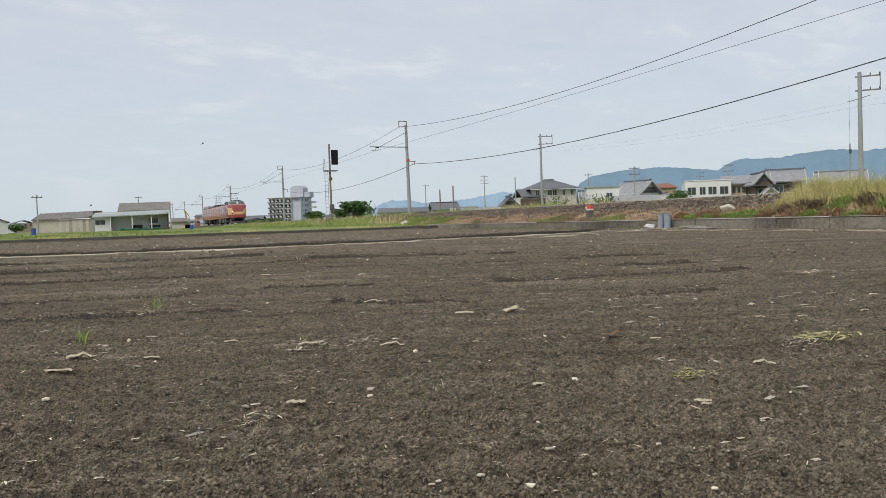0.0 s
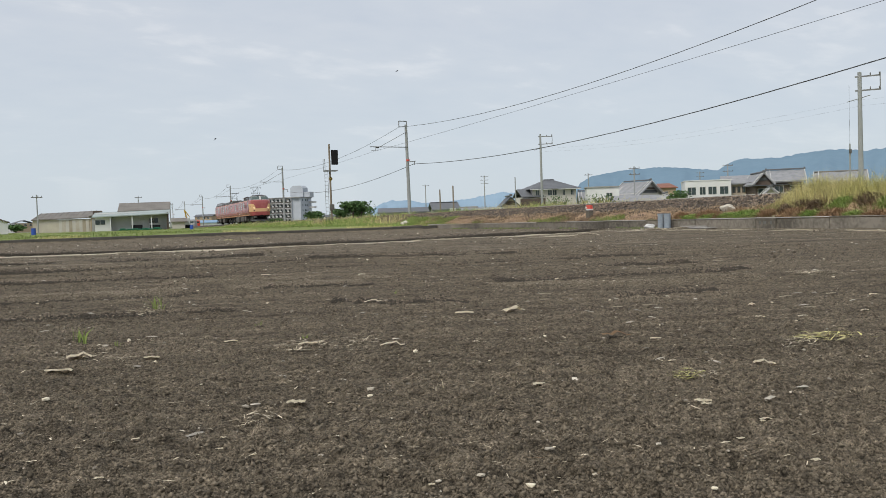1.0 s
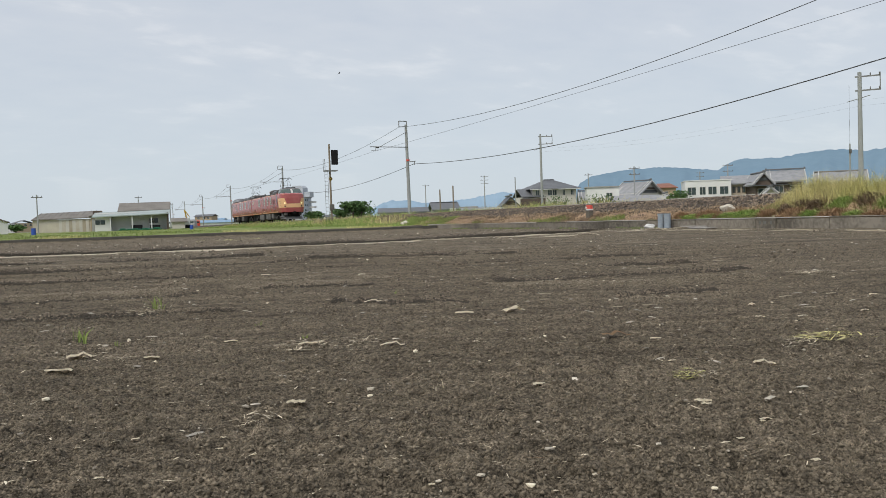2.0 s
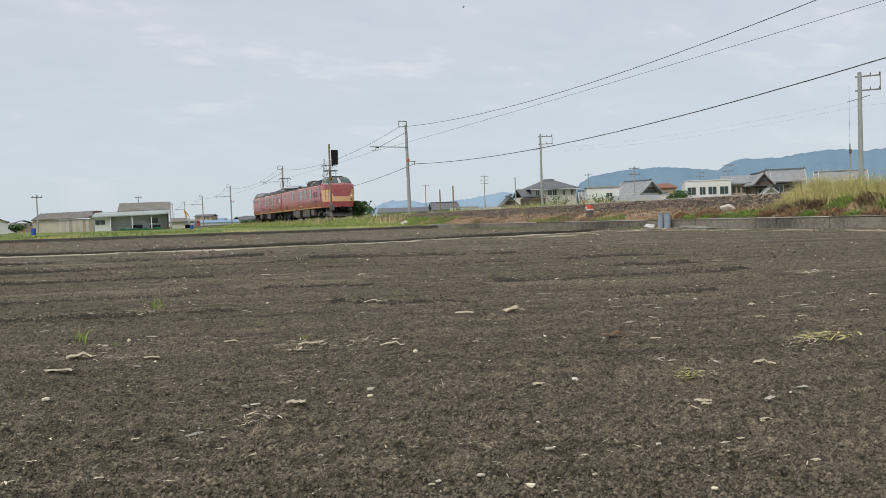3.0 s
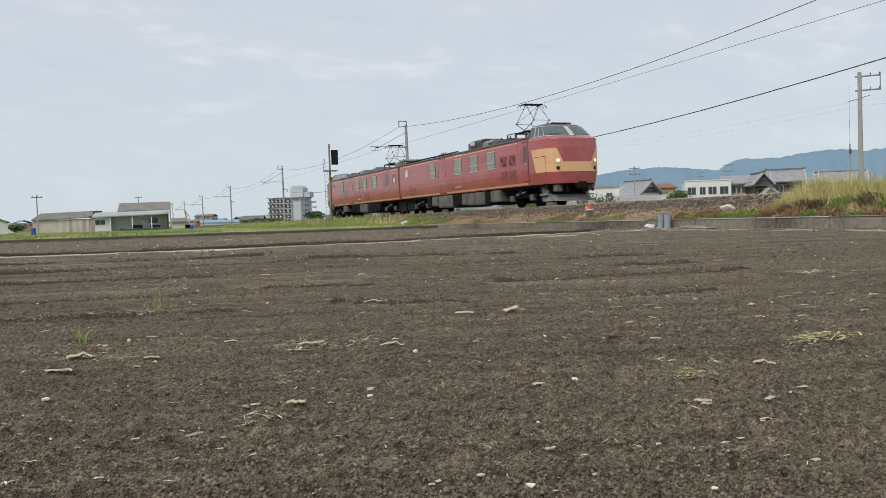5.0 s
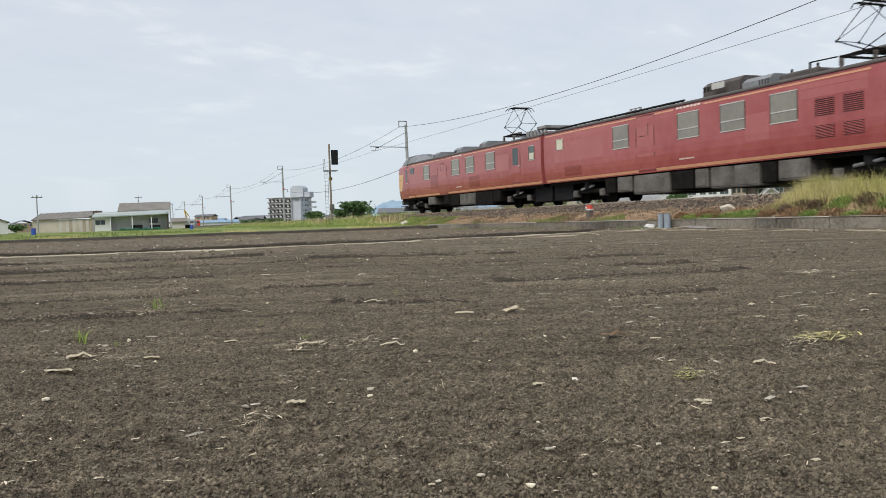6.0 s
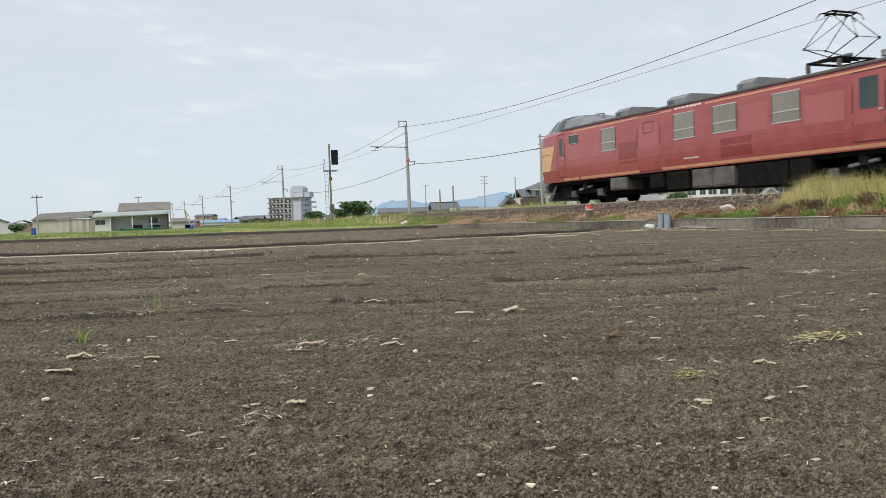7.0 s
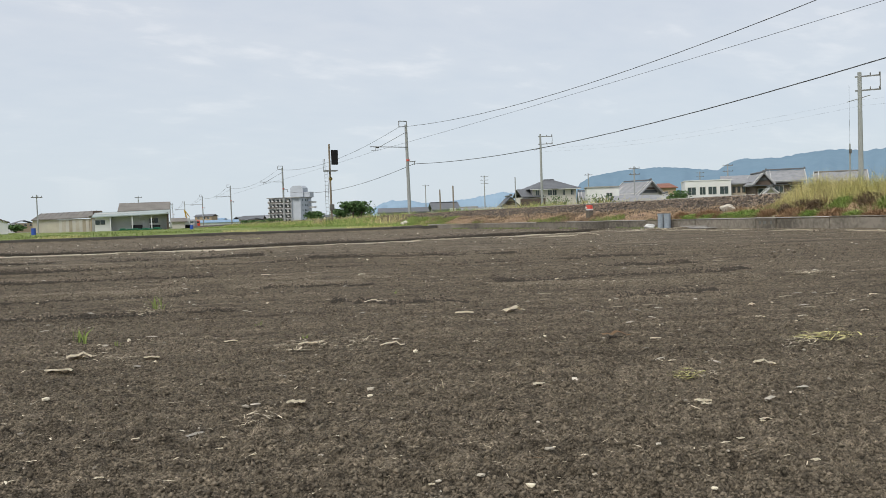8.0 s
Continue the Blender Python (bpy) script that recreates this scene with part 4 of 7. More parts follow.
    for sgn in (-1, 1):
        part("front_step", boxed(min(sgn * 0.9, sgn * 1.25), max(sgn * 0.9, sgn * 1.25), *sorted((c * (9.2 + ext), c * (9.75 + ext))), 0.48, 0.54, bevel=0.01), M_PLOUGH, car)
    for x in (-0.75, -0.5, 0.5, 0.75):
        part("air_hose", tubed((x, c * (10.3 + ext), 0.95), (x, c * (10.5 + ext), 0.62), 0.035), M_DARKMETAL, car)
    # underframe, with dark blocks added to stand for the shade beneath the car
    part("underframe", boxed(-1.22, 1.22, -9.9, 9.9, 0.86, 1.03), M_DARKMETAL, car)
    part("underfloor_fill", boxed(-0.55, 0.55, -5.2, 5.2, 0.3, 0.88, bevel=0.03), M_DARKMETAL, car)
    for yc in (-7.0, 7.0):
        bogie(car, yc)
        part("bogie_fill", boxed(-0.42, 0.42, yc - 1.6, yc + 1.6, 0.2, 0.8, bevel=0.03), M_DARKMETAL, car)
    part("end_fill", boxed(-0.95, 0.95, *S(c, 0.12, 1.75), 0.2, 0.95, bevel=0.03), M_BLACK, car)
    part("end_fill", boxed(-0.9, 0.9, *S(c, 18.7, 19.9), 0.28, 0.95, bevel=0.03), M_BLACK, car)
    return car


def paint_patches(car, c, rows):
    for a, b, h0, h1, m in rows:
        part("repainted_patch", side_panel(*S(c, a, b), h0, h1, 0.0012), m, car)


def build_lead_car():
    c = -1
    car = build_car(c, True)
    paint_patches(car, c, ((1.1, 4.95, 1.45, 2.98, M_MAROON_FADE), (1.9, 3.3, 1.2, 1.6, M_MAROON_DEEP), (12.99, 14.0, 1.6, 2.4, M_MAROON_FADE), (15.2, 17.5, 2.55, 2.95, M_MAROON_FADE)))
    for a, b in ((5.73, 6.75), (9.72, 10.8), (11.9, 12.98), (14.08, 15.1)):
        side_window(car, *S(c, a, b), 2.02, 2.84)
    # the small window's bright reflection is painted as a cream pane
    side_window(car, *S(c, 1.3, 1.85), 2.38, 2.80, bar=False, glass=M_CREAM_PANE, rim=0.02, name="small_window")
    a, b = S(c, 18.12, 18.68)
    ga, gb = S(c, 18.25, 18.56)
    side_door(car, a, b, (ga, gb, 2.08, 2.82))
    for a, b in ((15.75, 16.42), (16.72, 17.38)):
        for h0, h1 in ((2.02, 2.5), (1.42, 1.78)):
            louvre(car, *S(c, a, b), h0, h1)
    a, b = S(c, 7.25, 8.35)
    part("hatch_seam", side_panel(a - 0.02, a + 0.02, 1.12, 3.0, 0.003), M_MAROON_DARK, car)
    part("hatch_seam", side_panel(b - 0.02, b + 0.02, 1.12, 3.0, 0.003), M_MAROON_DARK, car)
    part("repainted_patch", side_panel(a + 0.03, b - 0.03, 1.12, 2.98, 0.0025), M_MAROON_FADE, car)
    for h0, h1 in ((1.05, 1.08), (3.03, 3.06)):
        part("hatch_seam", side_panel(a - 0.02, b + 0.02, h0, h1, 0.0035, rows=1), M_MAROON_DARK, car)
    part("hatch_seam", side_panel(*S(c, 7.4, 7.8), 2.30, 2.33, 0.0045, rows=1), M_MAROON_DARK, car)
    part("hatch_seam", side_panel(*S(c, 7.97, 8.0), 2.33, 2.75, 0.0045, rows=1), M_MAROON_DARK, car)
    text_bars(car, *S(c, 9.6, 10.9), 3.015, 0.065, 7, 0.006)
    text_bars(car, *S(c, 9.7, 10.5), 1.30, 0.05, 7)
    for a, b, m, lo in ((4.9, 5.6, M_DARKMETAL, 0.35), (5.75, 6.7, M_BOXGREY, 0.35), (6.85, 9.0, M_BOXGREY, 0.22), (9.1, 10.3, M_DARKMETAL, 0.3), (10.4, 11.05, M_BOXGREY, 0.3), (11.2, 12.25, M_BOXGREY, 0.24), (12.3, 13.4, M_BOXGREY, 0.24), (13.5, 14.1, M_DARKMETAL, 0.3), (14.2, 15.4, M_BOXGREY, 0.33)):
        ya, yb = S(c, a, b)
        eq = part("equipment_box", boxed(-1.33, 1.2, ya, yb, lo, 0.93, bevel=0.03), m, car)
        if m is M_BOXGREY:
            part("box_lid", boxed(-1.352, -1.33, ya + 0.06, yb - 0.06, lo + 0.07, 0.85, bevel=0.008), m, eq)
    roof_unit(car, *S(c, 10.2, 12.0), 3.82, M_ROOF, 1)
    ya, yb = S(c, 10.9, 11.5)
    part("roof_unit_window", boxed(-0.97, -0.93, ya, yb, 3.5, 3.7), M_ALU, car)
    roof_unit(car, *S(c, 12.1, 13.3), 3.66, M_ROOFGREY, -1)
    ya, yb = S(c, 13.5, 15.0)
    part("cable_duct", boxed(-0.6, 0.7, ya, yb, 3.28, 3.55, bevel=0.05), M_ROOF, car)
    bm = bmesh.new()
    for k, sx in enumerate((-1.22, 0.6)):
        tube(bm, (sx, S(c, 1, 9.8)[0], 3.31), (sx, S(c, 1, 9.8)[1], 3.31), 0.04)
        for y in (2.0, 4.4, 6.8, 9.2):
            yy = c * (y - 10.2)
            tube(bm, (sx, yy, 3.2), (sx, yy, 3.31), 0.03)
    part("roof_conduit", bm, M_BLACK, car)
    for y, hh in ((13.9, 3.66), (14.6, 3.74), (14.9, 3.68)):
        yy = c * (y - 10.2)
        bm = tubed((-0.45, yy, 3.3), (-0.45, yy, hh), 0.035)
        for k in range(3):
            tube(bm, (-0.45, yy, 3.35 + k * 0.08), (-0.45, yy, 3.40 + k * 0.08), 0.07, seg=10)
        part("arrester", bm, M_DARKMETAL, car)
    part("arrester_lead", tubed((-0.45, c * (14.6 - 10.2), 3.74), (-0.45, c * (15.6 - 10.2), 3.72), 0.02), M_DARKMETAL, car)
    pantograph(car, c * (16.5 - 10.2), 3.42, 5.05)
    bm = box(bmesh.new(), -0.8, -0.2, *S(c, 5.6, 6.2), 3.32, 3.46, bevel=0.03)
    for q in (5.7, 6.0, 6.35):
        tube(bm, (-0.6, c * (q - 10.2), 3.3), (-0.6, c * (q - 10.2), 3.56), 0.05, seg=10)
    tube(bm, (-0.6, c * (5.7 - 10.2), 3.55), (-0.6, c * (6.35 - 10.2), 3.55), 0.02)
    part("roof_connector", bm, M_PLOUGH, car)
    bm = bmesh.new()
    rings = []
    for y, k in ((8.33, 1.0), (8.16, 0.62), (7.9, 0.0)):
        rings.append([bm.verts.new((sx * a, c * y, 3.16 + (h - 3.16) * k)) for a, h, sx in ((1.36, 3.16, -1), (1.15, 3.6, -1), (0.7, 3.77, -1), (0, 3.81, 1), (0.7, 3.77, 1), (1.15, 3.6, 1), (1.36, 3.16, 1))])
    for i in range(2):
        for j in range(6):
            bm.faces.new((rings[i][j], rings[i][j + 1], rings[i + 1][j + 1], rings[i + 1][j]))
    part("cab_rear_fairing", bm, M_MAROON, car)
    bm = bmesh.new()
    for ya in (8.75, 9.1):
        tube(bm, (-0.5, c * ya, 3.80), (0.5, c * ya, 3.80), 0.03)
    part("cab_roof_rail", bm, M_DARKMETAL, car)
    tagged(car, "maroon rail car with peach front and raised pantograph", "train car", group="two-car train")
    return car


def build_rear_car():
    c = 1
    car = build_car(c, False)
    paint_patches(car, c, ((3.5, 4.9, 1.5, 2.9, M_MAROON_FADE), (6.3, 7.5, 1.9, 2.95, M_MAROON_FADE), (7.0, 8.4, 1.2, 1.8, M_MAROON_DEEP), (11.7, 12.8, 1.9, 2.95, M_MAROON_FADE), (12.99, 14.2, 1.4, 2.2, M_MAROON_DEEP), (15.6, 18.0, 1.7, 2.45, M_MAROON_FADE)))
    for a, b in ((5.05, 6.1), (7.65, 8.72), (9.68, 10.75), (14.38, 15.35)):
        side_window(car, *S(c, a, b), 2.02, 2.84)
    side_window(car, *S(c, 0.8, 1.3), 2.14, 2.76, bar=False, glass=M_WINDSCREEN, rim=0.03, name="rounded_window")
    part("cream_lower_pane", side_panel(*S(c, 0.84, 1.26), 2.17, 2.46, 0.010), M_CREAM_PANE, car)
    side_window(car, *S(c, 17.15, 17.85), 2.52, 2.86, bar=False, glass=M_GLASS, rim=0.015, name="vent_window")
    a, b = S(c, 2.23, 3.2)
    side_door(car, a, b, (*S(c, 2.42, 3.0), 2.02, 2.82))
    a, b = S(c, 18.3, 18.85)
    side_door(car, a, b, (*S(c, 18.42, 18.72), 2.08, 2.82))
    for a in (11.55, 12.95):
        u, v = S(c, a - 0.02, a + 0.02)
        part("hatch_seam", side_panel(u, v, 1.02, 3.06, 0.003), M_MAROON_DARK, car)
    for a, b, h0, h1 in ((11.55, 12.95, 3.03, 3.06), (11.55, 12.95, 1.02, 1.05), (11.95, 12.55, 2.78, 2.80), (11.95, 12.55, 2.40, 2.42), (11.95, 11.98, 2.42, 2.78), (12.52, 12.55, 2.42, 2.78)):
        part("hatch_seam", side_panel(*S(c, a, b), h0, h1, 0.0035, rows=1), M_MAROON_DARK, car)
    text_bars(car, *S(c, 9.3, 10.75), 3.015, 0.065, 7, 0.006)
    text_bars(car, *S(c, 9.5, 10.3), 1.30, 0.05, 7)
    for a, b, m, lo in ((4.8, 5.6, M_DARKMETAL, 0.35), (5.7, 7.8, M_DARKMETAL, 0.22), (7.95, 8.95, M_BOXGREY, 0.3), (9.0, 10.0, M_BOXGREY, 0.3), (10.2, 11.4, M_DARKMETAL, 0.3), (11.6, 12.4, M_DARKMETAL, 0.4), (13.9, 15.0, M_BOXGREY, 0.45)):
        ya, yb = S(c, a, b)
        eq = part("equipment_box", boxed(-1.33, 1.2, ya, yb, lo, 0.93, bevel=0.03), m, car)
        if m is M_BOXGREY:
            part("box_lid", boxed(-1.352, -1.33, ya + 0.06, yb - 0.06, lo + 0.07, 0.85, bevel=0.008), m, eq)
    for a, b in ((7.65, 8.4), (11.0, 12.05), (14.5, 15.4)):
        roof_unit(car, *S(c, a, b), 3.66, M_ROOFGREY, 1)
    pantograph(car, c * (4.95 - 10.2), 3.42, 5.05)
    bm = bmesh.new()
    for k in range(6):
        yy = c * (0.9 + 0.35 * k - 10.2)
        for sx in (-0.75, 0.4):
            tube(bm, (sx, yy, 3.28), (sx, yy, 3.6), 0.07, seg=10)
    box(bm, -0.85, 0.6, *S(c, 0.7, 1.6), 3.56, 3.7, bevel=0.02)
    box(bm, -0.7, 0.3, *S(c, 2.2, 3.0), 3.4, 3.58, bevel=0.02)
    part("roof_switchgear", bm, M_PLOUGH, car)
    # tapered fairing behind the cab
    bm = bmesh.new()
    rings = []
    for y, k in ((8.32, 1.0), (7.5, 0.85), (6.7, 0.2), (6.2, -0.45)):
        rings.append([bm.verts.new((sx * a, y, 3.15 + (h - 3.15) * (0.55 + 0.45 * k))) for a, h, sx in ((1.36, 3.15, -1), (1.16, 3.6, -1), (0.7, 3.78, -1), (0, 3.82, 1), (0.7, 3.78, 1), (1.16, 3.6, 1), (1.36, 3.15, 1))])
    for i in range(3):
        for j in range(6):
            bm.faces.new((rings[i][j], rings[i][j + 1], rings[i + 1][j + 1], rings[i + 1][j]))
    bm.faces.new(rings[-1])
    part("roof_fairing", bm, M_ROOFGREY, car)
    bm = bmesh.new()
    for y, hh in ((6.6, 3.70), (7.0, 3.68)):
        tube(bm, (-0.4, y, 3.3), (-0.4, y, hh), 0.05)
    tube(bm, (-0.4, 6.6, 3.70), (-0.4, 7.2, 3.74), 0.02)
    part("horn", bm, M_ROOFGREY, car)
    tagged(car, "maroon rail car with grey roof units and peach end", "train car", group="two-car train")
    return car


lead_car = build_lead_car()
rear_car = build_rear_car()


def joint_y(t):
    """Where along the railway the coupling of the two cars is."""
    t = t + float(np.interp(t, [4.0, 4.5, 6.0, 6.5, 7.0, 7.5], [0.0, -0.008, -0.012, 0.0, 0.011, 0.006]))
    return 23.6791 - 19.7925 * (t - 6.5) + 0.1858 * (t - 6.5) ** 2


BIRD_A0, BIRD_A8 = (6.5, 62.2, 6.3), (109.9, 23.0, 43.6)
BIRD_B0, BIRD_B8 = (-1.0, 65.0, 2.2), (65.6, 40.2, 37.2)


def motions():
    for car, off in ((lead_car, -10.2), (rear_car, 10.2)):
        rows = []
        for i in range(41):
            t = i * 0.2
            y = joint_y(t) + off
            rows.append((t, pose(TRACK_X, y, rail_z(y), -0.11565)))
        walk(car, rows)
    for bird, a, b in ((bird_a, BIRD_A0, BIRD_A8), (bird_b, BIRD_B0, BIRD_B8)):
        way = Vector(b) - Vector(a)
        turn = math.degrees(math.atan2(-way.x, way.y))
        walk(bird, [(float(t), pose(*(Vector(a) + way * (t / 8)), math.degrees(math.asin(way.normalized().z)), 0, turn)) for t in range(9)])

# ---- overhead line ----
MASTS = [12.8, 63.8, 115.0, 167.5, 219.5, 271.5, 323.0]


def build_masts():
    for i, y in enumerate(MASTS):
        mast = thing("catenary_mast", pose(22.3, y, 0))
        base = rail_z(y) - 0.6
        part("pole", tubed((0, 0, base), (-0.06, 0.12, 8.0), 0.15, 0.105, 12), M_POLE, mast)
        bm = bmesh.new()
        for a, b in (((-0.04, 0, 7.95), (-0.04, 0, 8.24)), ((-0.04, 0, 8.24), (-0.68, 0, 8.26)), ((-0.68, 0, 8.26), (-0.68, 0, 7.80)), ((-0.68, 0, 7.80), (-0.15, 0, 7.84))):
            tube(bm, a, b, 0.035, seg=6)
        part("feeder_bracket", bm, M_STEEL, mast)
        bm = bmesh.new()
        zt = rail_z(y) + 5.35
        tube(bm, (0, 0, zt), (-3.1, 0, zt + 0.03), 0.035, seg=6)
        part("cantilever", bm, M_STEEL, mast)
        bm = bmesh.new()
        tube(bm, (0, 0, 7.45), (-2.3, 0, zt + 0.03), 0.018, seg=5)
        tube(bm, (-2.67, 0, zt - 0.3), (-2.67, 0, zt), 0.02, seg=5)
        tube(bm, (-2.2, 0, zt - 0.2), (-3.0, 0, zt - 0.26), 0.018, seg=5)
        part("stay", bm, M_STEEL, mast)
        bm = bmesh.new()
        for k in range(4):
            tube(bm, (-2.62 + 0.07 * k, 0, zt - 0.02), (-2.59 + 0.07 * k, 0, zt - 0.02), 0.07, seg=8)
        part("insulator", bm, M_BOXGREY, mast)
        bm = bmesh.new()
        tube(bm, (0.0, -0.2, 5.05), (0.55, -0.2, 5.1), 0.03, seg=6)
        tube(bm, (0.45, -0.2, 4.8), (0.45, -0.2, 5.1), 0.03, seg=6)
        part("side_bracket", bm, M_STEEL, mast)
        part("clamp", tubed((0, 0.06, 5.12), (0, 0.06, 5.26), 0.15, seg=12), M_RED, mast)
        tagged(mast, "slim grey concrete railway mast with cantilever arm", "mast", group="catenary masts")
    ys = [-38.0] + MASTS
    contact = []
    for a, b in zip(ys[:5], ys[1:5]):
        contact += sag((TRACK_X, a, rail_z(a) + 5.05), (TRACK_X, b, rail_z(b) + 5.05), 0.1)[:-1]
    tagged(wire("contact_wire", contact, 0.0075), "thin overhead contact wire above the track", "wire", kind="structure")
    pts = []
    for a, b in zip(ys, ys[1:]):
        pts += sag((21.6, a, 7.78), (21.6, b, 7.78), 1.08)[:-1]
    tagged(wire("feeder_wire", pts + [(21.6, ys[-1], 7.78)], 0.014), "sagging dark feeder wire between railway masts", "wire", kind="structure")
    pts = []
    hs = [5.0, 5.62, 4.9, 4.8]
    for (a, za), (b, zb) in zip(zip(ys, hs), list(zip(ys, hs))[1:]):
        pts += sag((22.75, a, za), (22.75, b, zb), 0.95)[:-1]
    tagged(wire("signal_cable", pts + [(22.75, ys[3], hs[3])], 0.02), "thick sagging black cable beside the railway", "wire", kind="structure")


build_masts()


def build_signal():
    sg = thing("railway_signal", pose(17.0, 67.9, 0.0, 0, 0, 0))
    part("mast", tubed((0, 0, 0.5), (-0.02, 0, 6.82), 0.085, 0.07, 10), M_RUST, sg)
    hd = part("signal_head", boxed(0.12, 0.68, -0.1, 0.0, 5.15, 6.35, bevel=0.03), M_BLACK, sg, "black rectangular signal backboard")
    bm = bmesh.new()
    for z in (5.4, 5.75, 6.1):
        tube(bm, (0.4, -0.04, z), (0.4, 0.25, z), 0.12, seg=14)
    part("hood", bm, M_BLACK, hd)
    part("platform", boxed(-0.5, 0.55, -0.3, 0.3, 4.62, 4.70), M_STEEL, sg)
    bm = bmesh.new()
    for x, y in ((-0.48, -0.28), (-0.48, 0.28), (0.0, 0.28)):
        tube(bm, (x, y, 4.7), (x, y, 5.6), 0.02, seg=6)
    tube(bm, (-0.48, -0.28, 5.55), (-0.48, 0.28, 5.55), 0.02, seg=6)
    part("guard_rail", bm, M_STEEL, sg)
    bm = bmesh.new()
    for x in (-0.42, -0.16):
        tube(bm, (x, 0.1, 0.6), (x, 0.1, 4.66), 0.016, seg=5)
    for k in range(13):
        tube(bm, (-0.42, 0.1, 0.8 + 0.3 * k), (-0.16, 0.1, 0.8 + 0.3 * k), 0.012, seg=5)
    part("ladder", bm, M_STEEL, sg)
    disc = part("round_sign", tubed((0.0, -0.12, 4.02), (0.0, -0.09, 4.02), 0.13, seg=20), M_BLACK, sg, "round black sign with yellow rim")
    bm = prism(bmesh.new(), [(-0.09, 3.96), (0.09, 3.96), (0.0, 4.11)], -0.15, -0.122)
    part("triangle", bm, M_YELLOW, disc)
    part("yellow_rim", tubed((0.0, -0.11, 4.02), (0.0, -0.085, 4.02), 0.15, seg=20), M_YELLOW, disc)
    part("relay_box", boxed(-0.15, 0.2, -0.25, -0.05, 1.45, 1.95, bevel=0.02), M_BOXGREY, sg)
    tagged(sg, "railway signal seen from behind on a rusty mast", "signal")


build_signal()


# ---- poles ----
def utility_pole(x, y, top, r, turn=0, arms=2, arm_len=1.6, one_sided=True, wood=False, z0=0.1):
    p = thing("utility_pole", pose(x, y, 0, 0, 0, turn))
    part("pole", tubed((0, 0, z0), (-0.03, 0, top), r, r * 0.7, 10), M_RUST if wood else M_POLE, p)
    for k in range(arms):
        z = top - 0.35 - 1.05 * k
        a0 = -0.35 if one_sided else -arm_len * 0.5
        part("crossarm", boxed(a0, a0 + arm_len, -0.1, -0.02, z - 0.05, z + 0.05), M_STEEL, p)
        for q in (0.15, 0.6, 0.95):
            xx = a0 + arm_len * q
            part("insulator", tubed((xx, -0.06, z + 0.05), (xx, -0.06, z + 0.24), 0.05, 0.03, 8), M_BOXGREY, p)
    if one_sided and arms > 1:
        part("strut", boxed(arm_len - 0.42, arm_len - 0.35, -0.1, -0.02, top - 1.45, top - 0.1), M_STEEL, p)
        bm = bmesh.new()
        tube(bm, (-0.9, -0.1, top - 2.2), (0.7, -0.1, top - 1.8), 0.03, seg=6)
        part("lower_arm", bm, M_STEEL, p)
    tagged(p, "tall grey concrete utility pole with steel crossarms", "utility pole", group="utility poles")
    return p


# ---- buildings ----
def window(parent, x, z, w, h, y, glass=None, frame_m=None, depth=0.06):
    pane = part("window", boxed(x - w / 2, x + w / 2, y - 0.02, y + 0.02, z, z + h), glass or M_GLASS, parent)
    bm = bmesh.new()
    for a, b, c, d in ((x - w / 2 - 0.06, x - w / 2, z - 0.06, z + h + 0.06), (x + w / 2, x + w / 2 + 0.06, z - 0.06, z + h + 0.06), (x - w / 2, x + w / 2, z - 0.06, z), (x - w / 2, x + w / 2, z + h, z + h + 0.06), (x - 0.025, x + 0.025, z, z + h)):
        box(bm, a, b, y - depth, y + 0.01, c, d)
    part("window_frame", bm, frame_m or M_ALU, pane)
    return pane


def hip_roof(bm, w, d, z, rise, over, ridge):
    a = [(-w / 2 - over, -over), (w / 2 + over, -over), (w / 2 + over, d + over), (-w / 2 - over, d + over)]
    lo = [bm.verts.new((x, y, z - 0.15)) for x, y in a]
    up = [bm.verts.new((x, y, z)) for x, y in a]
    r0, r1 = bm.verts.new((-ridge / 2, d / 2, z + rise)), bm.verts.new((ridge / 2, d / 2, z + rise))
    bm.faces.new(lo[::-1])
    for i in range(4):
        bm.faces.new((lo[i], lo[(i + 1) % 4], up[(i + 1) % 4], up[i]))
    bm.faces.new((up[0], up[1], r1, r0))
    bm.faces.new((up[1], up[2], r1))
    bm.faces.new((up[2], up[3], r0, r1))
    bm.faces.new((up[3], up[0], r0))
    return bm


def gable_roof(bm, w, d, z, rise, over, axis="x", thick=0.16, curve=0.0):
    """A gable roof; the ridge runs along axis."""
    span = d if axis == "x" else w
    length = (w if axis == "x" else d) / 2 + over
    hs = span / 2 + over
    n = 4
    pr = [(hs * (1 - i / n), z + rise * ((i / n) - curve * math.sin(math.pi * i / n)) - rise * over / (span / 2) * (1 - i / n)) for i in range(n + 1)]
    outl = [(-u, v) for u, v in pr] + [(u, v) for u, v in pr[-2::-1]]
    full = outl + [(u, v - thick) for u, v in outl[::-1]]
    rows = []
    for e in (-length, length):
        rows.append([bm.verts.new((e, d / 2 + u, v) if axis == "x" else (u, d / 2 + e, v)) for u, v in full])
    k = len(full)
    for i in range(k):
        bm.faces.new((rows[0][i], rows[0][(i + 1) % k], rows[1][(i + 1) % k], rows[1][i]))
    m = len(outl)
    for row in rows:
        for i in range(m - 1):
            bm.faces.new((row[i], row[i + 1], row[k - 2 - i], row[k - 1 - i]))
    return bm


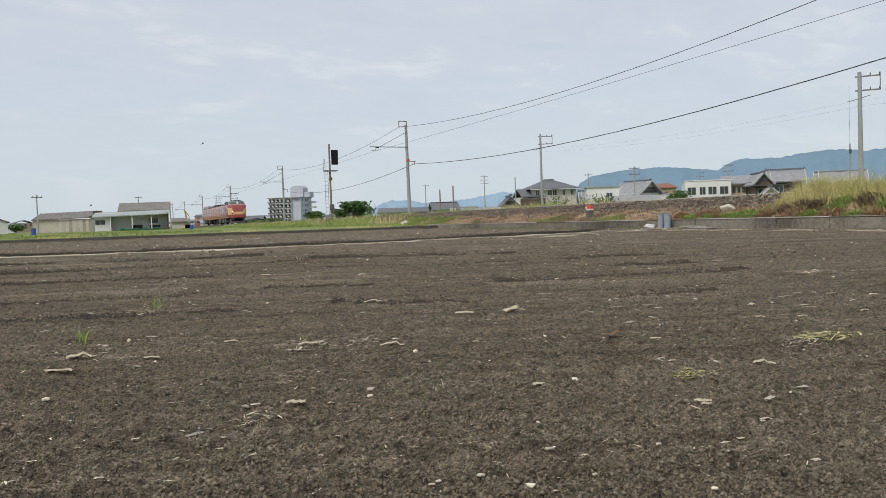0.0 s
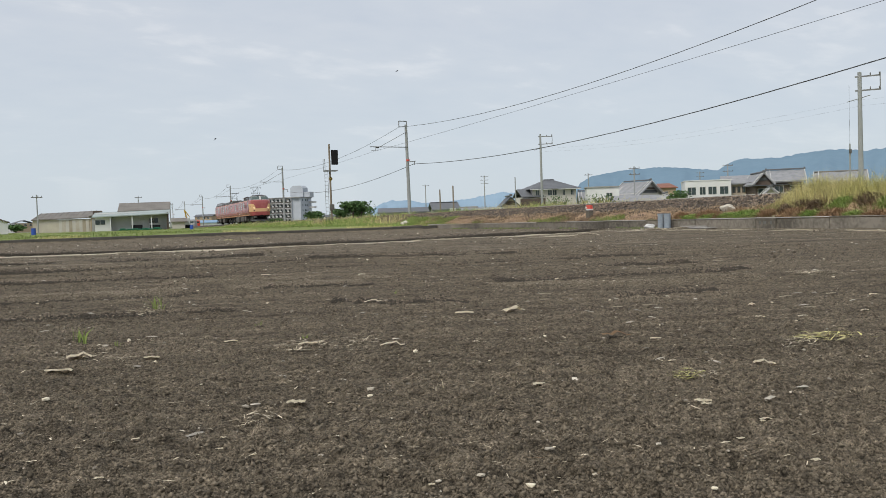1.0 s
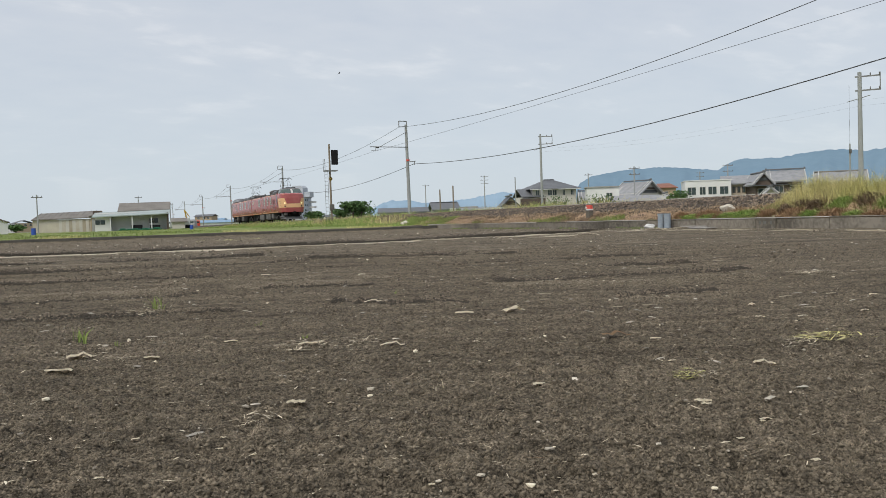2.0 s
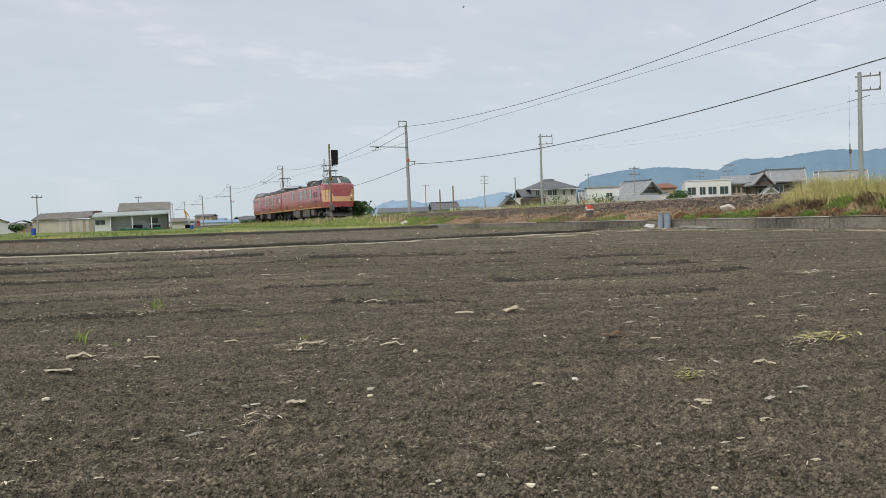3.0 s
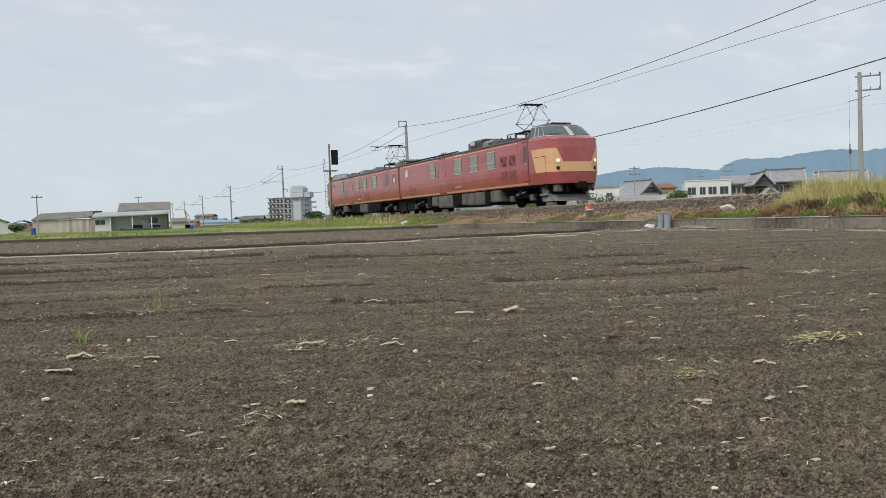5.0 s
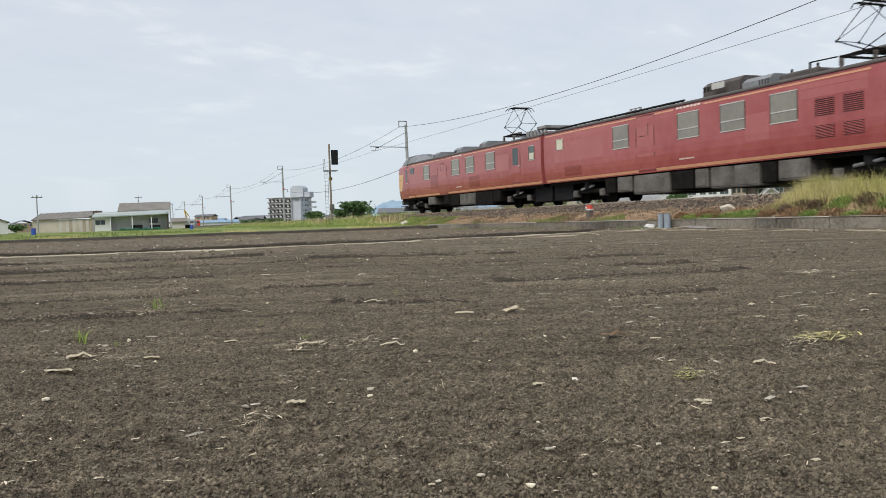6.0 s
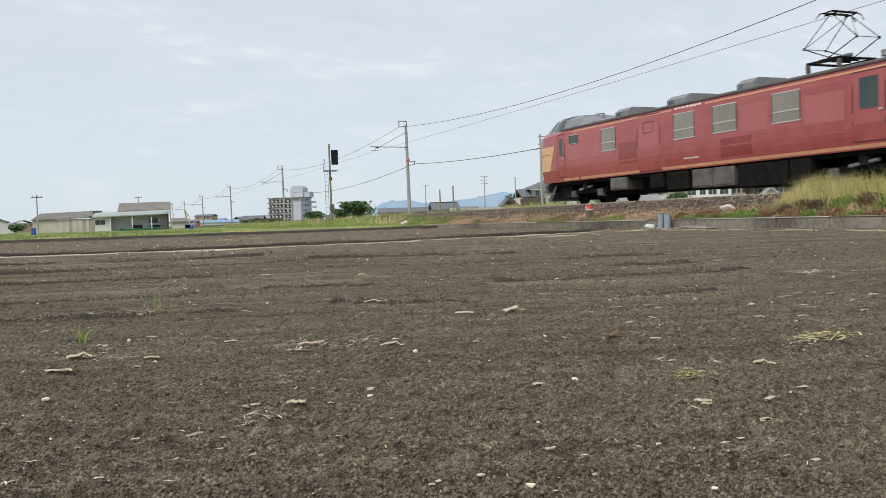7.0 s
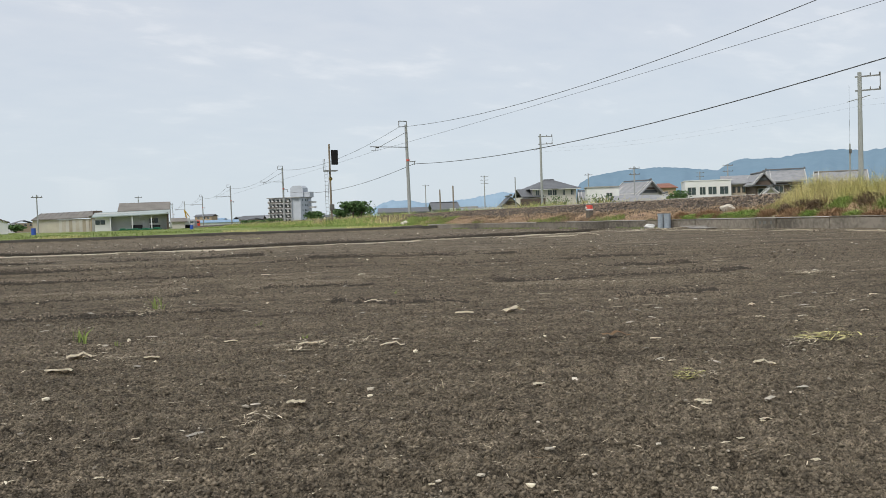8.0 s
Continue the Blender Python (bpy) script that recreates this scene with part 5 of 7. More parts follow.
def gable_wall(bm, w, d, h, rise, axis="x"):
    box(bm, -w / 2, w / 2, 0, d, 0, h)
    if axis == "x":
        for e in (-w / 2, w / 2 - 0.2):
            a = [bm.verts.new((e + q, y, z)) for q in (0, 0.2) for y, z in ((0, h), (d, h), (d / 2, h + rise))]
            bm.faces.new(a[:3]); bm.faces.new(a[3:])
            for i in range(3):
                bm.faces.new((a[i], a[(i + 1) % 3], a[3 + (i + 1) % 3], a[3 + i]))
    else:
        for e in (0, d - 0.2):
            a = [bm.verts.new((x, e + q, z)) for q in (0, 0.2) for x, z in ((-w / 2, h), (w / 2, h), (0, h + rise))]
            bm.faces.new(a[:3]); bm.faces.new(a[3:])
            for i in range(3):
                bm.faces.new((a[i], a[(i + 1) % 3], a[3 + (i + 1) % 3], a[3 + i]))
    return bm


def facing(x, y, extra=0.0, z=0.1):
    """A pose whose local y points away from the origin."""
    return pose(x, y, z, 0, 0, math.degrees(math.atan2(-x, y)) + extra)


def ridge_caps(parent, w, d, z, rise, axis="x", m=None):
    bm = bmesh.new()
    if axis == "x":
        box(bm, -w / 2 - 0.5, w / 2 + 0.5, d / 2 - 0.16, d / 2 + 0.16, z + rise - 0.05, z + rise + 0.2, bevel=0.05)
        for e in (-1, 1):
            box(bm, e * (w / 2 + 0.5) - 0.15, e * (w / 2 + 0.5) + 0.15, d / 2 - 0.25, d / 2 + 0.25, z + rise - 0.05, z + rise + 0.34, bevel=0.05)
    else:
        box(bm, -0.16, 0.16, -0.5, d + 0.5, z + rise - 0.05, z + rise + 0.2, bevel=0.05)
        box(bm, -0.25, 0.25, -0.65, -0.35, z + rise - 0.05, z + rise + 0.34, bevel=0.05)
    part("ridge", bm, m or M_TILE, parent)


def barge_tiles(parent, w, d, z, rise, over, axis="y"):
    """Pale rolls of tile down the roof slopes, two at each end and their eaves."""
    span = d if axis == "x" else w
    run = (w if axis == "x" else d) / 2 + over
    k = rise / (span / 2)
    for e in (-run + 0.12, -run + 0.75, run - 0.12):
        for sgn in (-1, 1):
            a, b = (sgn * (span / 2 + over), z - k * over + 0.12), (0.0, z + rise + 0.08)
            p, q = [((e, d / 2 + u, v) if axis == "x" else (u, d / 2 + e, v)) for u, v in (a, b)]
            part("barge_tile", tubed(p, q, 0.055, seg=6), M_MORTAR, parent)
    for sgn in (-1, 1):
        ends = [((f * run, d / 2 + sgn * (span / 2 + over), z - k * over) if axis == "x" else (sgn * (span / 2 + over), d / 2 + f * run, z - k * over)) for f in (-1, 1)]
        part("eave_tile", tubed(ends[0], ends[1], 0.04, seg=6), M_MORTAR, parent)


def house_grey():
    h = thing("house", facing(78.1, 141.1, 16))
    part("wall", boxed(-4.2, 4.2, 0, 8, 0, 5.4), M_PALE, h)
    part("roof", hip_roof(bmesh.new(), 8.4, 8, 5.4, 1.75, 0.7, 1.8), M_TILE, h)
    part("ridge", boxed(-1.0, 1.0, 3.85, 4.15, 7.08, 7.3, bevel=0.05), M_TILEDARK, h)
    for x, w in ((-3.3, 0.6), (-0.9, 0.75), (0.0, 0.75), (1.8, 0.45), (3.4, 0.5)):
        window(h, x, 4.15, w, 0.95, 0.0)
    for x in (-3.4, 0.4, 3.2):
        window(h, x, 0.9, 1.5, 1.3, 0.0)
    part("gutter", boxed(-4.9, 4.9, -0.80, -0.71, 5.2, 5.3), M_OFFWHITE, h)
    tagged(h, "two-storey pale plaster house with grey hipped tile roof", "house")
    a = thing("house", facing(73.9, 142.0, 16))
    part("wall", boxed(-1.8, 1.8, 0, 6, 0, 3.9), M_PALE, a)
    part("roof", gable_roof(bmesh.new(), 3.6, 6, 4.2, 1.3, 0.4), M_TILE, a)
    for x in (-1.3, 1.1):
        window(a, x, 2.5, 1.5, 1.1, 0.0)
    bal = part("balcony", boxed(-2.6, 2.2, -1.1, -1.0, 2.4, 3.6), M_TIMBER, a, "dark slatted balcony rail")
    part("balcony_floor", boxed(-2.6, 2.2, -1.0, 0.0, 2.3, 2.45), M_TIMBER, bal)
    tagged(a, "pale house with grey tile gable and dark balcony", "house")


def house_temple():
    h = thing("house", facing(97.6, 139.0, 48))
    part("wall", gable_wall(bmesh.new(), 6.4, 6, 4.1, 2.2, "y"), M_PALE, h)
    part("roof", gable_roof(bmesh.new(), 6.4, 6, 4.1, 2.3, 0.9, "y", 0.22, 0.05), M_TILELIGHT, h)
    ridge_caps(h, 6.4, 6, 4.25, 2.3, "y")
    barge_tiles(h, 6.4, 6, 4.15, 2.3, 0.9)
    part("gable_board", boxed(-1.7, 1.7, -0.12, -0.02, 4.8, 5.2), M_TIMBER, h)
    part("gable_screen", boxed(-2.3, 2.3, -0.06, 0.0, 4.15, 4.75), M_TILEDARK, h)
    window(h, -1.2, 1.2, 1.6, 1.5, 0.0)
    window(h, 1.4, 1.2, 1.6, 1.5, 0.0)
    tagged(h, "old house with sweeping silver tile gable roof", "house")
    p = thing("house_porch", facing(97.9, 134.0, 12))
    part("wall", gable_wall(bmesh.new(), 4.0, 3, 2.4, 1.3, "y"), M_PALE, p)
    part("roof", gable_roof(bmesh.new(), 4.0, 3, 2.4, 1.35, 0.7, "y", 0.2, 0.05), M_TILELIGHT, p)
    ridge_caps(p, 4.0, 3, 2.5, 1.35, "y")
    barge_tiles(p, 4.0, 3, 2.45, 1.35, 0.7)
    tagged(p, "small tiled porch gable in front of the old house", "porch")
    w = thing("house_wing", facing(90.6, 144.0, 5))
    part("wall", boxed(-4.2, 4.2, 0, 6, 0, 3.0), M_PALE, w)
    part("roof", gable_roof(bmesh.new(), 8.4, 6, 3.0, 1.9, 0.7, "x", 0.2), M_TILELIGHT, w)
    ridge_caps(w, 8.4, 6, 3.1, 1.9, "x", M_TILE)
    barge_tiles(w, 8.4, 6, 3.05, 1.9, 0.7, "x")
    tagged(w, "single-storey wing under a silver tile roof", "house")
    b = thing("house", facing(112.0, 153.5, 6))
    part("wall", boxed(-2.2, 2.2, 0, 7, 0, 5.6), M_TAN, b)
    part("roof", hip_roof(bmesh.new(), 4.4, 7, 5.6, 1.0, 0.4, 2.5), M_TILERED, b)
    tagged(b, "tan house with red-brown roof behind the old house", "house")


def white_buildings():
    b = thing("white_building", facing(98.4, 122.6, 6))
    part("wall", boxed(-3.9, 3.9, 0, 8, 0, 5.6), M_OFFWHITE, b)
    part("parapet", boxed(-4.0, 4.0, -0.1, 8.1, 5.6, 5.75), M_OFFWHITE, b)
    for x in (-2.75, -0.9, 0.75, 2.7):
        window(b, x, 3.2, 1.35 if x != -0.9 else 0.95, 1.3, 0.0, M_GLASS)
    part("fascia", boxed(-3.9, 3.9, -0.5, -0.02, 2.3, 2.6), M_SHEDGREY, b)
    tagged(b, "flat-roofed white building with a row of windows", "building")
    b = thing("white_building", facing(81.2, 129.3, 4))
    part("wall", boxed(-2.8, 2.8, 0, 7, 0, 5.0), M_OFFWHITE, b)
    part("roof_slab", boxed(-3.0, 3.0, -0.2, 7.2, 5.0, 5.2), M_SHEDGREY, b)
    window(b, 1.1, 3.1, 1.0, 0.9, 0.0)
    tagged(b, "small white flat-roofed building with one dark window", "building")
    w = thing("long_shed", facing(88.0, 124.0, 4))
    part("wall", boxed(-5.5, 4.5, 0, 5, 0, 2.6), M_OFFWHITE, w)
    part("roof", gable_roof(bmesh.new(), 10.6, 5, 2.6, 0.7, 0.4, "x"), M_SHEDGREY, w)
    tagged(w, "long low white shed with grey roof", "shed")


def japanese_houses():
    a = thing("house", facing(104.0, 120.8, 3))
    part("wall", boxed(-2.7, 2.7, 0, 7, 0, 5.0), M_WATTLE, a)
    part("roof", gable_roof(bmesh.new(), 5.4, 7, 5.2, 1.3, 0.6, "x", 0.2), M_TILELIGHT, a)
    for x in (-2.0, -1.1, -0.3, 0.5, 1.3, 2.1):
        window(a, x, 3.4, 0.4, 0.95, 0.0, None, M_TIMBER)
    part("dado", boxed(-2.72, 2.72, -0.03, 0.0, 0, 2.9), M_TIMBER, a, "dark board dado")
    tagged(a, "tan two-storey house under a silver tile roof", "house")
    b = thing("house", facing(102.6, 113.6, 14))
    part("wall", gable_wall(bmesh.new(), 2.6, 8, 5.0, 1.3, "y"), M_TIMBER, b)
    part("roof", gable_roof(bmesh.new(), 2.6, 8, 5.0, 1.45, 0.5, "y", 0.2, 0.06), M_TILELIGHT, b)
    ridge_caps(b, 2.6, 8, 5.1, 1.4, "y")
    barge_tiles(b, 2.6, 8, 5.05, 1.45, 0.5)
    part("pent_roof", boxed(-1.9, 1.9, -0.9, 0.0, 4.2, 4.35), M_TILEDARK, b)
    part("gable_screen", boxed(-0.7, 0.7, -0.05, 0.0, 5.1, 5.6), M_TILEDARK, b)
    window(b, 0, 2.4, 1.8, 1.3, 0.0)
    tagged(b, "dark timber house with steep silver tile gable", "house")
    c = thing("house", facing(106.6, 112.6, 4))
    part("wall", boxed(-2.6, 2.6, 0, 7, 0, 5.0), M_TIMBER, c)
    part("roof", gable_roof(bmesh.new(), 5.2, 7, 5.2, 1.7, 0.6, "x", 0.2), M_TILELIGHT, c)
    ridge_caps(c, 5.2, 7, 5.3, 1.7, "x")
    barge_tiles(c, 5.2, 7, 5.25, 1.7, 0.6, "x")
    for x in (-1.2, 1.2):
        window(c, x, 2.9, 1.3, 1.2, 0.0)
    part("gable_screen", boxed(2.61, 2.66, 2.2, 4.8, 5.3, 6.2), M_TIMBER, c)
    # dark strip added to stand for the shade under the eaves
    part("eave_shadow_board", boxed(-2.62, 2.62, -0.5, -0.05, 4.3, 4.42), M_TILEDARK, c)
    tagged(c, "old house with silver tile roof behind the grass", "house")
    f = thing("house_porch", facing(97.6, 106.5, 6))
    part("wall", gable_wall(bmesh.new(), 2.6, 4, 2.6, 1.0, "y"), M_PALE, f)
    part("roof", gable_roof(bmesh.new(), 2.6, 4, 2.6, 1.1, 0.5, "y", 0.2, 0.05), M_TILELIGHT, f)
    ridge_caps(f, 2.6, 4, 2.7, 1.1, "y", M_TILE)
    barge_tiles(f, 2.6, 4, 2.65, 1.1, 0.5)
    tagged(f, "small outbuilding with pale silver tile roof", "outbuilding")
    d = thing("house", facing(96.1, 91.2, 2))
    part("wall", boxed(-3.0, 3.0, 0, 6, 0, 4.0), M_TAN, d)
    part("roof", gable_roof(bmesh.new(), 6.0, 6, 4.0, 1.4, 0.6, "x", 0.2), M_TILELIGHT, d)
    barge_tiles(d, 6.0, 6, 4.05, 1.4, 0.6, "x")
    part("ridge", boxed(-3.4, 3.4, 2.85, 3.15, 5.36, 5.55, bevel=0.05), M_ROOFSHEET, d)
    tagged(d, "house with weathered brown roof half hidden by grass", "house")


def houses_behind_track():
    a = thing("long_shed", facing(42.1, 123.2, 3))
    part("wall", boxed(-3.6, 3.4, 0, 5, 0, 1.7), M_SHEDGREY, a)
    part("roof", gable_roof(bmesh.new(), 7.0, 5, 1.7, 0.6, 0.4, "x"), M_TILE, a)
    tagged(a, "long low shed with dark grey roof", "shed")
    b = thing("house", facing(50.2, 126.0, 8))
    part("wall", boxed(-1.9, 1.9, 0, 6, 0, 2.0), M_SHEDGREY, b)
    part("roof", gable_roof(bmesh.new(), 3.8, 6, 2.0, 1.0, 0.4, "x", 0.2), M_TILE, b)
    part("ridge", boxed(-2.2, 2.2, 2.85, 3.15, 2.97, 3.12, bevel=0.05), M_TILEDARK, b)
    part("side_wall", boxed(0.5, 1.4, -0.6, -0.05, 0, 2.0), M_OFFWHITE, b)
    tagged(b, "small pale house with silver tile roof", "house")
    c = thing("house", facing(66.1, 135.3, 8))
    part("wall", gable_wall(bmesh.new(), 3.2, 6, 2.3, 1.4, "y"), M_WATTLE, c)
    part("roof", gable_roof(bmesh.new(), 3.2, 6, 2.4, 1.5, 0.5, "y", 0.2, 0.05), M_TILEDARK, c)
    ridge_caps(c, 3.2, 6, 2.5, 1.5, "y")
    part("gable_screen", boxed(-0.9, 0.9, -0.06, 0.0, 2.4, 3.1), M_TIMBER, c)
    tagged(c, "small gabled house with dark tile roof", "house")
    d = thing("long_shed", facing(57.8, 131.0, 2))
    part("wall", boxed(-4.4, 3.6, 0, 5, 0, 1.7), M_OFFWHITE, d)
    part("roof", gable_roof(bmesh.new(), 8.4, 5, 1.7, 0.4, 0.3, "x"), M_TILELIGHT, d)
    tagged(d, "long low pale shed with flat grey roof", "shed")
    e = thing("long_shed", facing(81.0, 120.0, 2))
    part("wall", boxed(-4.0, 4.0, 0, 5, 0, 2.5), M_OFFWHITE, e)
    part("roof", gable_roof(bmesh.new(), 8.0, 5, 2.5, 0.8, 0.4, "x"), M_TILELIGHT, e)
    tagged(e, "long pale shed with silver roof below the houses", "shed")
    f = thing("distant_factory", facing(36.0, 308.7, 0))
    part("wall", boxed(-6.0, 8.0, 0, 14, 0, 1.7), M_OFFWHITE, f)
    part("roof", gable_roof(bmesh.new(), 14.4, 14, 1.7, 0.8, 0.4, "x"), M_ROOFBLUE, f)
    tagged(f, "distant low factory with blue sheet roof", "factory")
    r = random.Random(77)
    for b0, b1, n in ((-7.0, -4.6, 6), (5.2, 7.2, 5), (8.4, 11.6, 12), (14.3, 15.6, 3), (19.5, 24.5, 9), (26.0, 29.5, 6)):
        for k in range(n):
            bearing, dist = radians(b0 + (b1 - b0) * (k + r.uniform(0.1, 0.9)) / n), r.uniform(480, 700)
            wide, tall = r.uniform(7, 15), r.uniform(2.8, 6.0)
            g = thing("distant_house", facing(dist * math.sin(bearing), dist * math.cos(bearing), r.uniform(-30, 30)))
            part("wall", boxed(-wide / 2, wide / 2, 0, 8, 0, tall), r.choice((M_OFFWHITE, M_PALE, M_SHEDGREY, M_TAN)), g)
            part("roof", gable_roof(bmesh.new(), wide, 8, tall, r.uniform(0.9, 2.0), 0.5, r.choice("xxy")), r.choice((M_TILE, M_TILELIGHT, M_ROOFSHEET, M_ROOFBLUE, M_TILE)), g)
            for x in (-0.28, 0.05, 0.3):
                window(g, x * wide, tall - 1.7, 1.2, 1.1, 0.0)
            tagged(g, "low house among the distant town", "house", group="distant town houses")
    g = thing("distant_house", facing(12.6, 167.2, 0))
    part("wall", boxed(-1.3, 1.0, 0, 5, 0, 1.5), M_PALE, g)
    part("roof", gable_roof(bmesh.new(), 2.4, 5, 1.5, 0.6, 0.3, "x"), M_ROOFSHEET, g)
    tagged(g, "small pale house with brown roof far away", "house")
    h = thing("digger", facing(14.2, 171.0, 0))
    part("cabin", boxed(-0.7, 0.7, 0, 1.5, 0.7, 2.2, bevel=0.15), M_OFFWHITE, h)
    part("tracks", boxed(-1.1, 1.1, 0, 1.8, 0.05, 0.7, bevel=0.15), M_DARKMETAL, h)
    part("boom", tubed((0.2, 0.2, 1.6), (-0.3, 0.0, 3.6), 0.14, 0.1), M_YELLOW, h)
    part("arm", tubed((-0.3, 0.0, 3.6), (0.6, -0.2, 2.3), 0.1, 0.08), M_YELLOW, h)
    tagged(h, "small orange digger standing beyond the sheds", "digger")


def apartment_block():
    b = thing("apartment_building", facing(89.3, 459.0, -28, 0))
    # front with balconies faces local -y; the gable end is local +x
    part("wall", boxed(-9.5, 9.5, 0, 13, 0, 14.2), M_BLOCKHAZE, b)
    part("roof_slab", boxed(-10.2, 9.9, -1.4, 13.4, 14.2, 14.55), M_SHEDGREY, b)
    pent = part("penthouse", prism(bmesh.new(), [(1.0, 14.5), (8.5, 14.5), (8.5, 19.5), (7.0, 20.8), (2.5, 20.8), (1.0, 19.5)], 5, 11), M_BLOCKHAZE, b)
    part("penthouse", boxed(8.5, 12.0, 6, 11, 14.5, 17.3), M_BLOCKHAZE, b)
    for f in range(5):
        z = 0.4 + 2.76 * f
        slab = part("balcony", boxed(-9.5, 4.5, -1.4, 0, z - 0.15, z), M_OFFWHITE, b)
        part("balcony_rail", boxed(-9.5, 4.5, -1.4, -1.3, z, z + 0.75), M_BOXGREY, slab)
        for k in range(6):
            x = -8.3 + 2.3 * k
            part("divider", boxed(x + 1.1, x + 1.2, -1.3, -0.02, z, z + 2.5), M_OFFWHITE, slab)
            window(b, x, z + 0.2, 2.0, 2.1, -0.02)
            part("air_conditioner", boxed(x - 0.95, x - 0.1, -1.25, -0.9, z + 0.6, z + 1.4, bevel=0.03), M_OFFWHITE, slab)
            part("laundry_rail", boxed(x - 0.9, x + 0.9, -1.2, -1.12, z + 2.0, z + 2.08), M_ALU, slab)
        for y in (2.2, 5.2, 8.0):
            part("end_window", boxed(9.49, 9.54, y, y + (1.4 if y == 5.2 else 0.7), z + 0.9, z + 2.0), M_GLASS, b)
        part("end_balcony", boxed(9.5, 12.5, 9.6, 13, z - 0.1, z + 0.9), M_OFFWHITE, b)
    tagged(b, "five-storey pale grey apartment block with balconies", "apartment building")


def warehouses():
    a = thing("farm_shed", facing(3.5, 149.2, -4))
    # open-fronted porch building
    part("wall", boxed(-5.4, 5.74, 2.2, 9, 0, 3.1), M_OFFWHITE, a)
    part("front_wall", boxed(-5.4, -3.1, 0.2, 2.2, 0, 2.55), M_OFFWHITE, a)
    part("side_wall", boxed(5.75, 6.0, 0.1, 2.2, 0, 2.9), M_TIMBER, a)
    bm = bmesh.new()
    v = [bm.verts.new(p) for p in ((-5.8, -0.5, 2.45), (6.2, -0.5, 2.75), (6.2, 4.5, 3.5), (-5.8, 4.5, 3.2), (-5.8, -0.5, 2.3), (6.2, -0.5, 2.6), (6.2, 4.5, 3.35), (-5.8, 4.5, 3.05))]
    for q in ((0, 1, 2, 3), (7, 6, 5, 4), (0, 4, 5, 1), (1, 5, 6, 2), (2, 6, 7, 3), (3, 7, 4, 0)):
        bm.faces.new([v[i] for i in q])
    part("porch_roof", bm, M_PORCH, a, "pale grey sheet porch roof")
    bm = bmesh.new()
    v = [bm.verts.new(p) for p in ((-2.2, 4.0, 3.4), (6.2, 4.0, 3.5), (6.2, 8.5, 4.9), (-2.2, 8.5, 4.8))]
    w = [bm.verts.new(x.co - Vector((0, 0, 0.2))) for x in v]
    bm.faces.new(v); bm.faces.new(w[::-1])
    for i in range(4):
        bm.faces.new((v[i], w[i], w[(i + 1) % 4], v[(i + 1) % 4]))
    part("upper_roof", bm, M_ROOFSHEET, a, "weathered brown upper roof")
    for x in (-3.0, 0.35, 3.35):
        part("post", boxed(x - 0.09, x + 0.09, -0.25, -0.07, 0, 2.5), M_OFFWHITE, a)
    window(a, -4.6, 1.15, 1.5, 0.75, 0.2)
    window(a, 3.6, 1.2, 1.4, 0.8, 2.2)
    tagged(a, "grey farm shed with white posts under porch roof", "shed")
    net = bmesh.new()
    r = random.Random(5)
    for k in range(26):
        x = r.uniform(-2.2, 3.4)
        box(net, x, x + r.uniform(0.5, 1.2), -0.9, -0.5, 0.0, r.uniform(0.12, 0.4), bevel=0.05)
    o = part("net_pile", net, M_NET)
    o.matrix_world = facing(4.0, 148.2, -4, 0.15)
    tagged(o, "green netting heaped in front of the shed", "netting")
    o = part("machine_crates", box(boxed(-0.7, 1.0, -0.4, 0.4, 0, 0.95, bevel=0.05), 2.2, 3.8, -0.4, 0.4, 0, 0.85, bevel=0.05), M_BLACK)
    o.matrix_world = facing(4.4, 149.5, -4, 0.12)
    tagged(o, "dark crates stored under the shed porch", "crates")
    b = thing("warehouse", facing(-7.3, 164.2, -4))
    part("wall", boxed(-4.8, 4.6, 0, 10, 0, 2.35), M_BEIGE, b)
    bm = bmesh.new()
    v = [bm.verts.new(p) for p in ((-5.0, -0.3, 2.4), (4.9, -0.3, 2.65), (5.6, 5, 3.85), (-3.9, 5, 3.55))]
    w = [bm.verts.new(x.co - Vector((0, 0, 0.15))) for x in v]
    bm.faces.new(v); bm.faces.new(w[::-1])
    for i in range(4):
        bm.faces.new((v[i], w[i], w[(i + 1) % 4], v[(i + 1) % 4]))
    part("roof", bm, M_ROOFSHEET, b)
    for i in range(9):
        x = -0.6 + 0.55 * i
        part("cladding_sheet", boxed(x, x + 0.5, -0.07, -0.004, 0.02, 2.2), (M_PALE, M_BEIGE, M_PALE, M_WATTLE)[i % 4], b)
    part("lean_to", boxed(4.65, 8.4, -0.8, 6, 0, 2.6), M_TAN, b)
    part("lean_to_door", boxed(4.8, 5.8, -0.86, -0.79, 0, 2.3), M_SHEDGREY, b)
    part("lean_to_roof", boxed(4.3, 8.8, -1.2, 6, 2.75, 2.9), M_ROOFSHEET, b)
    part("gable_boards", boxed(5.0, 6.6, -0.7, -0.6, 2.9, 3.7), M_TIMBER, b)
    for i in range(11):
        x = -4.6 + 0.92 * i
        part("roof_rib", tubed((x, -0.28, 2.43 + 0.0245 * (x + 4.8)), (x + 0.9, 4.9, 3.58 + 0.031 * (x + 4.8)), 0.05, seg=6), M_ROOFSHEET, b)
    tagged(b, "old beige warehouse with streaked cladding and brown roof", "warehouse")
    c = thing("garage", facing(-18.2, 156.4, 2))
    part("wall", gable_wall(bmesh.new(), 6.0, 7, 2.2, 1.1, "y"), M_OFFWHITE, c)
    part("roof", gable_roof(bmesh.new(), 6.0, 7, 2.2, 1.15, 0.3, "y"), M_TIMBER, c)
    window(c, 1.2, 0.4, 0.9, 0.3, 0.0)
